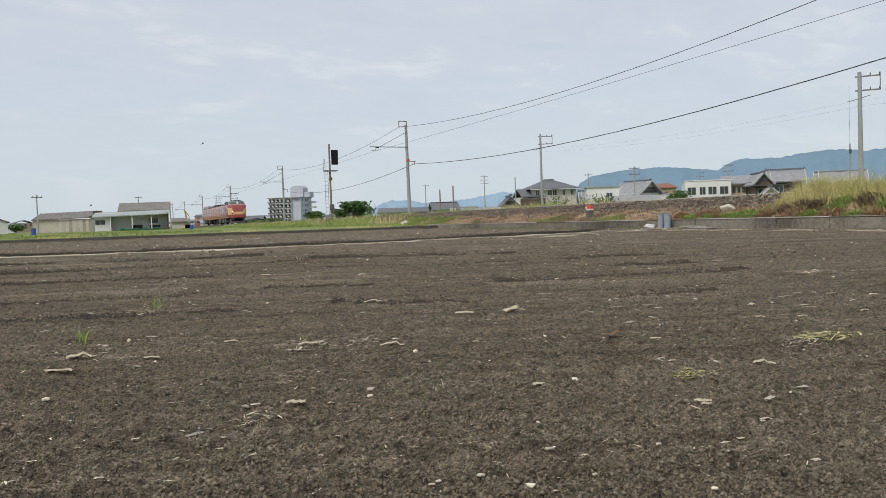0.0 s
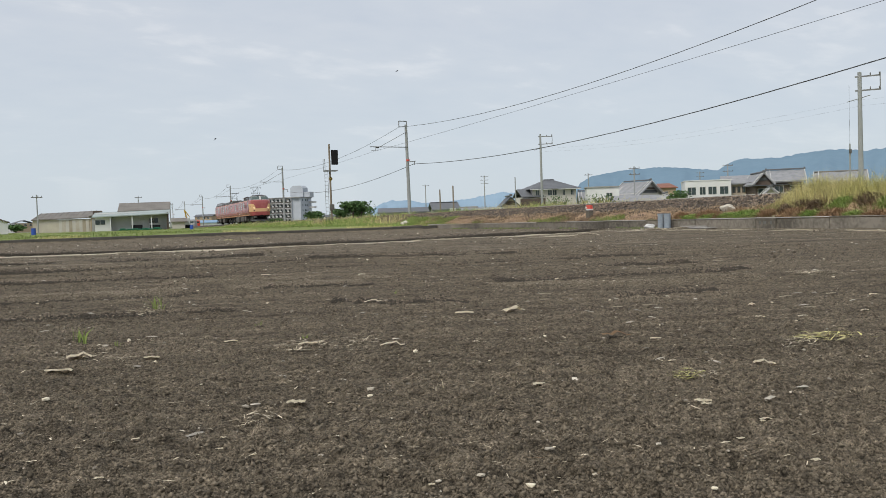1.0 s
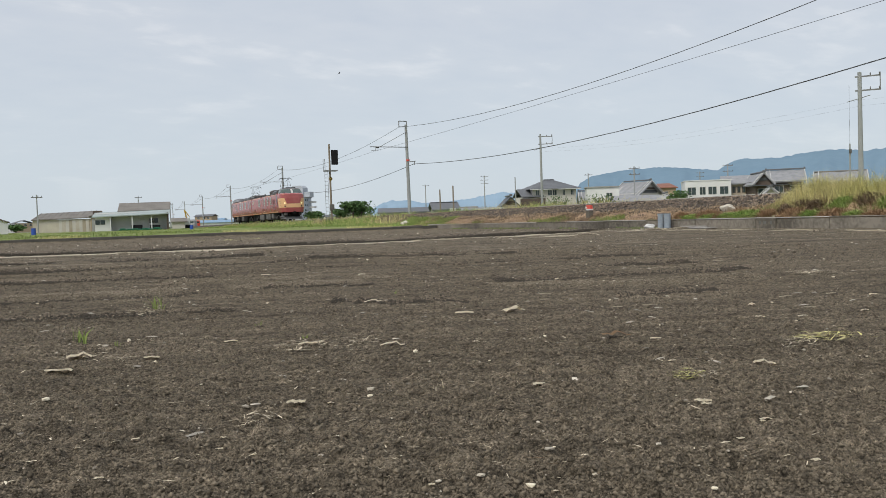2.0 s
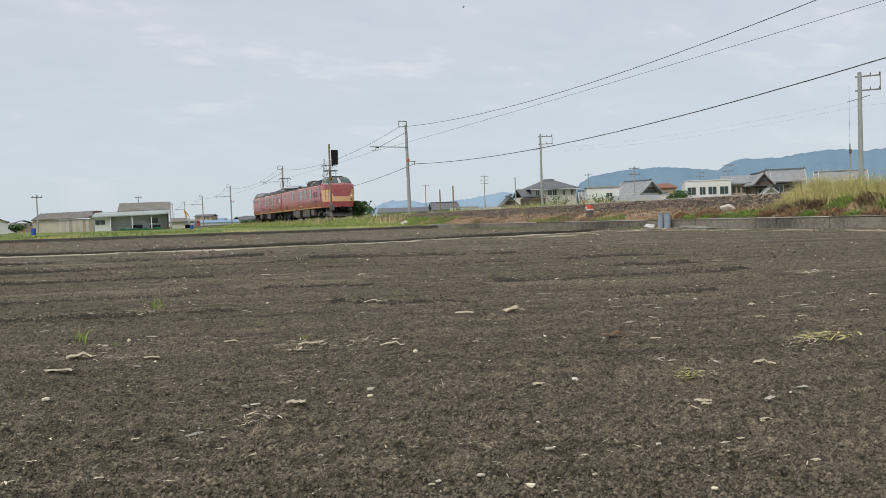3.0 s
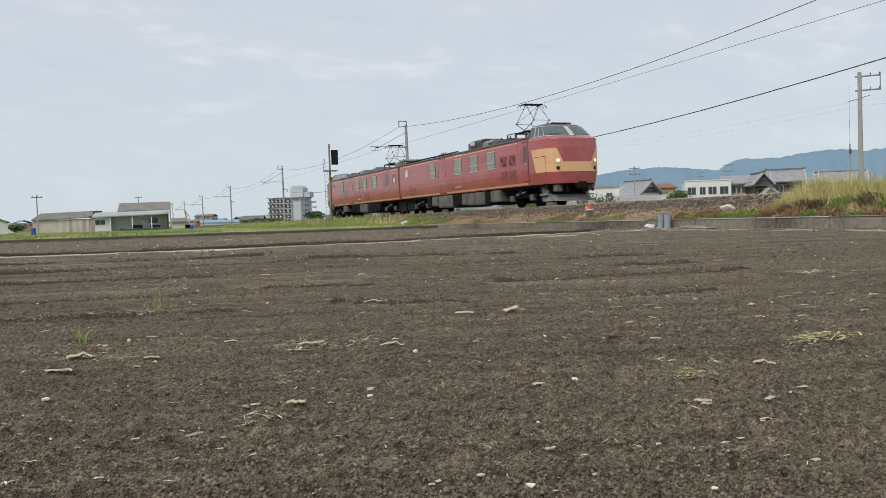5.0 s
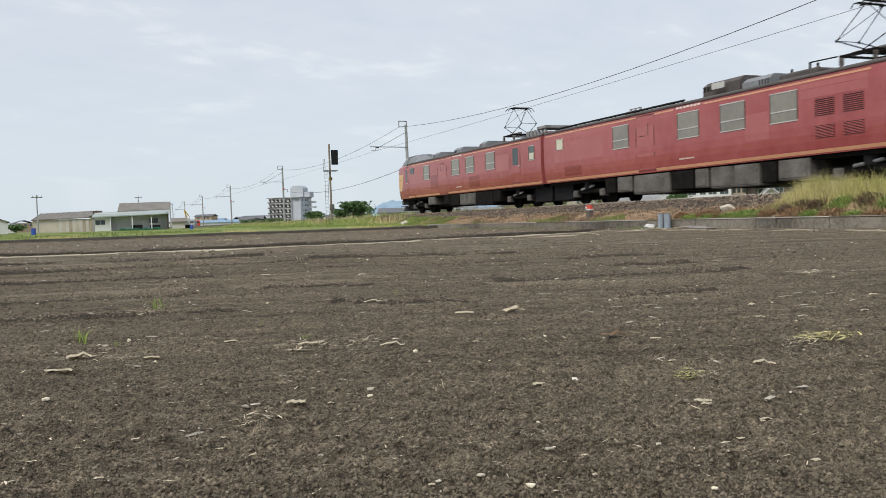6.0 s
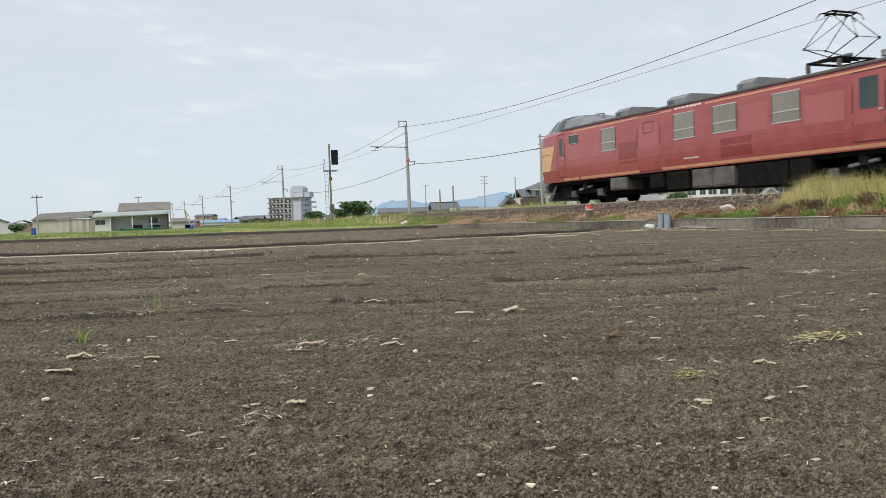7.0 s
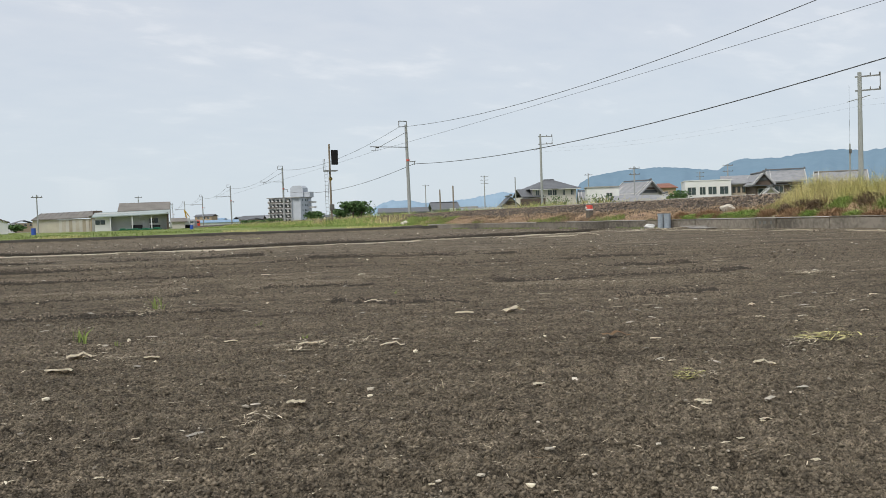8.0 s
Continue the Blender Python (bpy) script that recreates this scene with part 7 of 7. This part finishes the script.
def build_litter():
    x, y, r = in_view_field(150000, 51, 1.1, 13.0, 1.8)
    size = np.minimum(0.0021 + r.exponential(0.0014, len(x)), 0.0075) * (0.75 + 0.12 * y)
    ob = crumbs("soil_clods", np.stack([x, y, soil_at(x, y) + size * 0.15], -1), size, M_CLOD, 52)
    tagged(ob, "fine dark crumbs of tilled soil", "soil", kind="stuff")
    x, y, r = in_view_field(16000, 151, 9.0, 39.0, 1.3)
    size = np.minimum(0.004 + r.exponential(0.006, len(x)), 0.026) * (0.6 + 0.035 * y)
    ob = crumbs("far_soil_clods", np.stack([x, y, soil_at(x, y) + size * 0.1], -1), size, M_CLOD, 152)
    tagged(ob, "coarse dark clods over the far part of the field", "soil", kind="stuff")
    # clods turned up in the furrows, dark for moist soil and furrow shade
    r = np.random.default_rng(58)
    for k, (xa, ya, xb, yb, wide, deep) in enumerate(FURROWS):
        length = math.hypot(xb - xa, yb - ya)
        far = 0.5 * (ya + yb)
        n = int(length * np.interp(far, [4, 10, 20], [1500, 900, 700]))
        u = r.uniform(-0.04, 1.04, n)
        off = r.normal(0, 0.55 * wide, n) - 0.45 * wide * vnoise(u * length * 1.1, ya + 0 * u)
        x = xa + (xb - xa) * u - (yb - ya) / length * off
        y = ya + (yb - ya) * u + (xb - xa) / length * off
        keep = vnoise(u * length * 0.9, u * 0 + 5 * ya) > -0.55
        x, y = x[keep], y[keep]
        size = r.uniform(0.5, 1.2, len(x)) * np.interp(far, [4, 10, 20], [0.006, 0.010, 0.016])
        lift = r.uniform(0, 1, len(x)) * np.interp(far, [4, 8, 14, 20], [0.004, 0.010, 0.022, 0.06])
        ob = crumbs("furrow_clods", np.stack([x, y, soil_at(x, y) + size * 0.4 + lift], -1), size, M_MOIST_SHADE, 700 + k)
        tagged(ob, "dark clods standing for moist soil and shade in a furrow", "soil", kind="stuff")
    x, y, r = in_view_field(5200, 53, 1.1, 32, 1.0)
    size = np.minimum(0.0016 + r.exponential(0.0022, len(x)), 0.010) * (1 + y * 0.05)
    ob = lumps("pale_chips", np.stack([x, y, soil_at(x, y) + size * 0.3], -1), size, M_PEBBLE, 0.5, 54)
    tagged(ob, "small pale stones and bark chips on the soil", "chips", kind="stuff")
    x, y, r = in_view_field(620, 153, 1.3, 34, 0.9)
    size = np.minimum(0.003 + r.exponential(0.0028, len(x)), 0.012) * (1 + y * 0.05)
    ob = lumps("white_chips", np.stack([x, y, soil_at(x, y) + size * 0.5], -1), size, M_FLAKE, 0.5, 154)
    tagged(ob, "whitish stone and shell chips on the soil", "chips", kind="stuff")
    x, y, r = in_view_field(1500, 55, 1.3, 18, 1.2)
    n = len(x)
    ob = lying("straw_bits", x, y, soil_at(x, y) + 0.005, r.uniform(0.006, 0.03, n) * (1 + y * 0.06), r.uniform(0.001, 0.0025, n) * (1 + 0.1 * y), M_STRAW, 56)
    tagged(ob, "short bits of pale straw strewn on the soil", "straw", kind="stuff")
    # pale straw and dried crumbs along the crests
    r = np.random.default_rng(59)
    for k, (xa, ya, xb, yb, wide, deep) in enumerate(CRESTS):
        length = math.hypot(xb - xa, yb - ya)
        far = 0.5 * (ya + yb)
        n = int(length * (220 if far > 15 else 4200 if far < 8 else 2000))
        u = r.random(n)
        off = r.normal(0, 0.3 * wide if far > 15 else max(0.16, wide), n)
        x = xa + (xb - xa) * u - (yb - ya) / length * off
        y = ya + (yb - ya) * u + (xb - xa) / length * off
        keep = vnoise(u * length * 1.2, u * 0 + 3 * ya) > (-0.75 if far > 15 else -0.35)
        x, y = x[keep], y[keep]
        m = len(x)
        if far > 15:
            q = int(length / 0.06)
            us = np.linspace(0, 1, q)
            dx, dy = (xb - xa) / length, (yb - ya) / length
            top = (0.014 if length > 5 else 0.006) * np.clip(0.75 + 0.8 * vnoise(us * length * 0.8, us * 0 + ya), 0.0, 1.4) * r.uniform(0.8, 1.2, q)
            v = []
            for across, rise, sink in ((-0.10, 0, -0.02), (-0.04, 0.9, 0.0), (0.04, 1.0, 0.0), (0.10, 0, -0.02)):
                px, py = xa + (xb - xa) * us - dy * across, ya + (yb - ya) * us + dx * across
                v.append(np.stack([px, py, 0.010 + 0.4 * soil_at(px, py) + rise * top + sink], -1))
            v = np.stack(v, 1).reshape(-1, 3)
            j = np.arange(q - 1)[:, None] * 4
            ob = mesh_np("windrow", v, np.concatenate([j + [e, e + 4, e + 5, e + 1] for e in range(3)]), [M_CHAFF])
            tagged(ob, "low pale row of straw along a furrow", "straw", kind="stuff")
            # dark crumbs stand for the shaded furrow face behind the straw
            if length > 5:
                j = int(900 * length)
                us, across = r.random(j), r.uniform(0.3, 0.8, j)
                px, py = xa + (xb - xa) * us - dy * across, ya + (yb - ya) * us + dx * across
                size = r.uniform(0.006, 0.015, j)
                pz = r.uniform(0.0, 0.082, j) * (0.85 + 0.3 * vnoise(us * length * 0.7, us * 0 + 4))
                ob = crumbs("turned_ridge", np.stack([px, py, pz], -1), size, M_MOIST_SHADE, 800 + k)
                tagged(ob, "dark ridge of soil standing for furrow shade behind the straw", "soil", kind="stuff")
            ob = lying("straw_row", x, y, soil_at(x, y) + r.uniform(0.002, 0.014, m), r.uniform(0.02, 0.07, m), r.uniform(0.004, 0.011, m), M_STRAW, 600 + k)
            tagged(ob, "pale straw left in a line along a furrow", "straw", kind="stuff")
        else:
            size = r.uniform(0.0015, 0.0045, m) * (0.6 + 0.08 * far)
            ob = crumbs("dry_crumbs", np.stack([x, y, soil_at(x, y) + size * 0.6], -1), size, M_DRYSOIL, 600 + k)
            tagged(ob, "dry pale crumbs along the crest of a row", "soil", kind="stuff")
    n = 8000
    y = r.uniform(9.5, 21.0, n)
    x = 13.75 + 0.35 * vnoise(y * 0.2, y * 0) + r.normal(0, 0.06, n)
    keep = vnoise(y * 0.9, y * 0 + 5) > -0.3
    x, y = x[keep], y[keep]
    n = len(x)
    ob = lying("straw_row", x, y, soil_at(x, y) + r.uniform(0.004, 0.022, n), r.uniform(0.02, 0.06, n), r.uniform(0.003, 0.007, n), M_STRAW, 62)
    tagged(ob, "pale straw lying along the edge of the field", "straw", kind="stuff")
    x, y, r = in_view_field(520, 57, 2.0, 30, 0.9)
    n = len(x)
    ob = lying("husk_scraps", x, y, soil_at(x, y) + 0.006, r.uniform(0.018, 0.05, n) * (1 + y * 0.05), r.uniform(0.006, 0.016, n) * (1 + 0.05 * y), M_CHIP, 58)
    tagged(ob, "pale husk scraps strewn over the tilled soil", "husk scraps", kind="stuff")


build_litter()


def straw_tuft(x, y, w, n, seed, green=False):
    r = np.random.default_rng(seed)
    px, py = x + r.normal(0, w * 0.5, n), y + r.normal(0, w * 0.28, n)
    ob = lying("straw_tuft", px, py, soil_at(px, py) + r.uniform(0.004, 0.02, n), r.uniform(0.2, 0.6, n) * w, r.uniform(0.0009, 0.002, n), M_REED if green else M_STRAW, seed + 1)
    tagged(ob, "small tuft of dry straw lying on the soil", "straw tuft", group="straw tufts", kind="stuff")


def seedling(x, y, h, n, seed, material=None, label="small green weed growing from the soil"):
    r = np.random.default_rng(seed)
    px, py = x + r.normal(0, 0.22 * h, n), y + r.normal(0, 0.22 * h, n)
    ob = blades("seedling", np.stack([px, py, soil_at(px, py)], -1), r.uniform(0.4, 1.0, n) * h, material or M_GREEN, 0.0012 + 0.025 * h, 0.6, seed + 1)
    tagged(ob, label, "weed", group="seedlings")


def flake(x, y, w, d, turn, curl, material, label, name="bark_flake"):
    bm = bmesh.new()
    rows = []
    n = 6
    rr = random.Random(int(x * 1000 + y * 77))
    for i in range(n + 1):
        u = i / n
        taper = 0.55 + 0.45 * math.sin(math.pi * (0.15 + 0.7 * u)) + rr.uniform(-0.08, 0.08)
        side = rr.uniform(-0.2, 0.2) * d
        zz = 0.45 * curl * math.sin(math.pi * u) + rr.uniform(-0.25, 0.25) * curl
        rows.append([bm.verts.new(((u - 0.5) * w, s_ * d / 2 * taper * rr.uniform(0.6, 1.15) + side, zz + (0.1 * d if s_ == 0 else 0))) for s_ in (-1, 0, 1)])
    for i in range(n):
        for j in range(2):
            bm.faces.new((rows[i][j], rows[i + 1][j], rows[i + 1][j + 1], rows[i][j + 1]))
    bmesh.ops.solidify(bm, geom=bm.faces[:], thickness=0.0016)
    ob = part(name, bm, material)
    ob.matrix_world = pose(x, y, float(soil_at(np.array(x), np.array(y))) + 0.12 * d + 0.002, 0, 0, turn)
    tagged(ob, label, "debris", group="field debris")


# pieces lying on the soil: x, y, length, width, turn
for x, y, w, d, turn in (
        (0.455, 2.281, 0.050, 0.038, -18), (1.419, 1.805, 0.044, 0.035, -30), (1.371, 1.732, 0.027, 0.016, -20), (1.169, 2.240, 0.038, 0.034, -15), (1.712, 4.090, 0.095, 0.057, -20), (0.475, 3.723, 0.065, 0.033, -15), (-0.179, 3.272, 0.097, 0.039, -18), (0.141, 3.459, 0.060, 0.036, -15), (1.992, 2.813, 0.046, 0.032, -20), (1.742, 2.370, 0.036, 0.018, -10), (1.242, 1.247, 0.018, 0.015, 10), (1.438, 8.502, 0.092, 0.046, -18), (1.268, 1.490, 0.017, 0.016, 0), (0.041, 2.155, 0.019, 0.015, -5), (-0.037, 1.808, 0.019, 0.013, 5)):
    flake(x, y, w, d, turn, 0.06 * w, M_FLAKE, "pale flat chip lying on the soil", "bark_flake")
for x, y, w, d, turn in (
        (1.934, 2.155, 0.074, 0.037, -35), (1.953, 4.006, 0.119, 0.065, 10), (-0.126, 3.674, 0.093, 0.056, 0), (1.032, 3.211, 0.095, 0.033, -20), (1.421, 1.581, 0.029, 0.017, -20), (0.728, 3.371, 0.078, 0.035, -15), (3.095, 3.530, 0.050, 0.035, 20), (2.778, 3.114, 0.045, 0.027, -30), (1.493, 5.009, 0.104, 0.042, -28)):
    flake(x, y, w, d, turn, 0.22 * w, M_FLAKE, "torn pale husk curling up from the soil", "torn_husk")
for x, y, w, d, turn in (
        (1.882, 2.927, 0.116, 0.037, -14),):
    flake(x, y, w, d, turn, 0.2 * w, M_HUSK, "curled brown husk lying on the soil", "husk")
for x, y, w, d, turn in (
        (-0.002, 2.101, 0.026, 0.006, 20), (0.213, 2.173, 0.030, 0.005, -55), (0.287, 2.240, 0.031, 0.006, 10), (0.434, 2.181, 0.036, 0.006, 5), (0.172, 2.541, 0.069, 0.009, -10), (0.681, 3.315, 0.100, 0.020, -10), (1.293, 5.271, 0.065, 0.019, 5), (1.140, 12.186, 0.114, 0.045, -18), (2.602, 4.859, 0.066, 0.026, -20), (2.353, 4.395, 0.060, 0.024, -25), (2.516, 3.880, 0.074, 0.022, -35), (2.715, 3.883, 0.082, 0.021, -15), (3.216, 3.268, 0.073, 0.022, -20), (3.500, 3.721, 0.075, 0.030, -20), (5.606, 6.861, 0.129, 0.032, -20), (5.790, 6.328, 0.091, 0.036, 10), (3.805, 3.697, 0.064, 0.032, -10)):
    flake(x, y, w, d, turn, 0.08 * w, M_STRAW, "thin pale sliver of stalk on the soil", "stalk_sliver")
for x, y, w, d, turn in (
        (0.230, 2.027, 0.015, 0.017, 0), (0.212, 1.949, 0.013, 0.015, 30), (0.281, 1.897, 0.012, 0.009, 0), (1.398, 1.565, 0.013, 0.013, 0), (1.316, 1.516, 0.012, 0.012, 20), (0.555, 2.307, 0.018, 0.014, 10), (2.210, 7.756, 0.064, 0.058, 0), (3.329, 6.020, 0.041, 0.041, 0), (2.835, 6.082, 0.027, 0.027, 0), (3.963, 3.550, 0.050, 0.035, -20), (2.844, 2.924, 0.044, 0.022, -20), (3.293, 2.999, 0.042, 0.025, -20), (0.534, 1.455, 0.012, 0.011, 0), (0.474, 1.485, 0.010, 0.010, 0)):
    flake(x, y, w, d, turn, 0.15 * w, M_FLAKE, "small whitish stone lying on the soil", "stone_chip")
for x, y, w, d, turn in (
        (0.774, 1.501, 0.042, 0.003, -40), (0.791, 1.473, 0.030, 0.002, -30)):
    flake(x, y, w, d, turn, 0.03 * w, M_HUSK, "thin brown twig lying on the soil", "twig")
straw_tuft(2.494, 2.467, 0.145, 90, 80, True)
straw_tuft(2.324, 2.413, 0.090, 40, 81, False)
straw_tuft(1.616, 2.131, 0.054, 70, 82, True)
straw_tuft(1.687, 2.107, 0.062, 16, 83, False)
straw_tuft(0.726, 3.365, 0.115, 46, 84, False)
straw_tuft(0.962, 3.413, 0.090, 44, 85, False)
straw_tuft(-0.126, 3.666, 0.074, 26, 86, False)
straw_tuft(0.207, 5.444, 0.145, 60, 87, False)
straw_tuft(0.337, 2.160, 0.065, 30, 88, False)
straw_tuft(1.351, 3.130, 0.068, 16, 89, False)
straw_tuft(4.828, 4.847, 0.182, 60, 90, False)
straw_tuft(-0.002, 3.436, 0.092, 20, 91, False)
straw_tuft(4.019, 29.034, 0.971, 40, 92, True)
seedling(-0.131, 4.079, 0.085, 13, 123)
seedling(0.268, 5.487, 0.10, 15, 124)
seedling(0.685, 4.238, 0.040, 7, 125)
seedling(0.012, 3.889, 0.026, 8, 126)
seedling(0.777, 3.652, 0.030, 8, 127)
seedling(1.823, 5.568, 0.039, 6, 128)
seedling(0.891, 2.349, 0.041, 5, 140, M_STRAW, "thin upright pale dry leaf on the soil")

# ---- things beside the wall ----
def build_small():
    for dy, r in ((-0.1, 0.088), (-0.42, 0.092)):
        p = thing("valve_pipe", pose(15.22, 21.22 + dy, 0))
        part("pipe", tubed((0, 0, -0.05), (0, 0, 0.44), r, seg=20), M_PIPE, p)
        bm = bmesh.new()
        for z in (0.02, 0.40):
            tube(bm, (0, 0, z), (0, 0, z + 0.04), r * 1.06, seg=20)
        part("collar", bm, M_PIPE, p)
        part("cap", tubed((0, 0, 0.44), (0, 0, 0.455), r * 0.9, seg=20), M_STEEL, p)
        tagged(p, "blue-grey irrigation pipe standing at the wall", "pipe", group="irrigation pipes")
    m = thing("marker_post", pose(16.55, 27.3, 0))
    z0 = 0.3
    part("post", boxed(-0.09, 0.09, -0.1, 0.1, z0, 0.66, bevel=0.01), M_CONC, m)
    part("red_cap", tubed((0, 0, 0.68), (0, 0, 0.83), 0.135, 0.11, 16), M_RED, m, "bright red round cap")
    part("white_band", tubed((0, 0, 0.64), (0, 0, 0.69), 0.138, seg=16), M_OFFWHITE, m)
    part("reflector", boxed(-0.15, -0.13, -0.05, 0.05, 0.71, 0.76), M_WHITE, m)
    tagged(m, "concrete marker post with red and white cap", "marker post")
    for k, (x, y, s_, lab) in enumerate(((16.75, 20.0, 0.2, "large pale rock on the bank"), (15.95, 46.5, 0.26, "large pale rock at the foot of the bank"), (15.25, 21.75, 0.16, "white rock beside the pipes"), (16.3, 19.0, 0.1, "grey stone on the bank"), (15.9, 17.2, 0.09, "grey stone on the bank"))):
        z = float(ground_z(x, y)) + s_ * 0.35
        bm = bmesh.new()
        bmesh.ops.create_icosphere(bm, subdivisions=3, radius=1.0)
        for v in bm.verts:
            d = 1 + 0.35 * noise.noise(v.co * 1.3 + Vector((k * 7.1, 0, 0))) + 0.12 * noise.noise(v.co * 4 + Vector((0, k * 3.3, 0)))
            v.co = Vector((v.co.x * 0.8, v.co.y * 1.25, v.co.z * 0.62)) * d * s_
        o = part("rock", bm, M_MORTAR if "white" in lab else M_ROCK)
        o.location = (x, y, z)
        tagged(o, lab, "rock")
    r = np.random.default_rng(91)
    for k in range(4):
        o = part("plank", boxed(-0.05, 0.05, -0.55, 0.55, -0.014, 0.014, bevel=0.004), M_SLEEPER)
        o.matrix_world = pose(15.02 + 0.13 * (k % 3) + 0.02 * k, 19.3 + 0.3 * (k % 4) - 0.25 * k, 0.03 + 0.043 * (k // 3), 0, 0, r.uniform(-5, 5))
        tagged(o, "weathered pale plank stacked by the low wall", "plank", group="planks by the wall")


build_small()

motions()
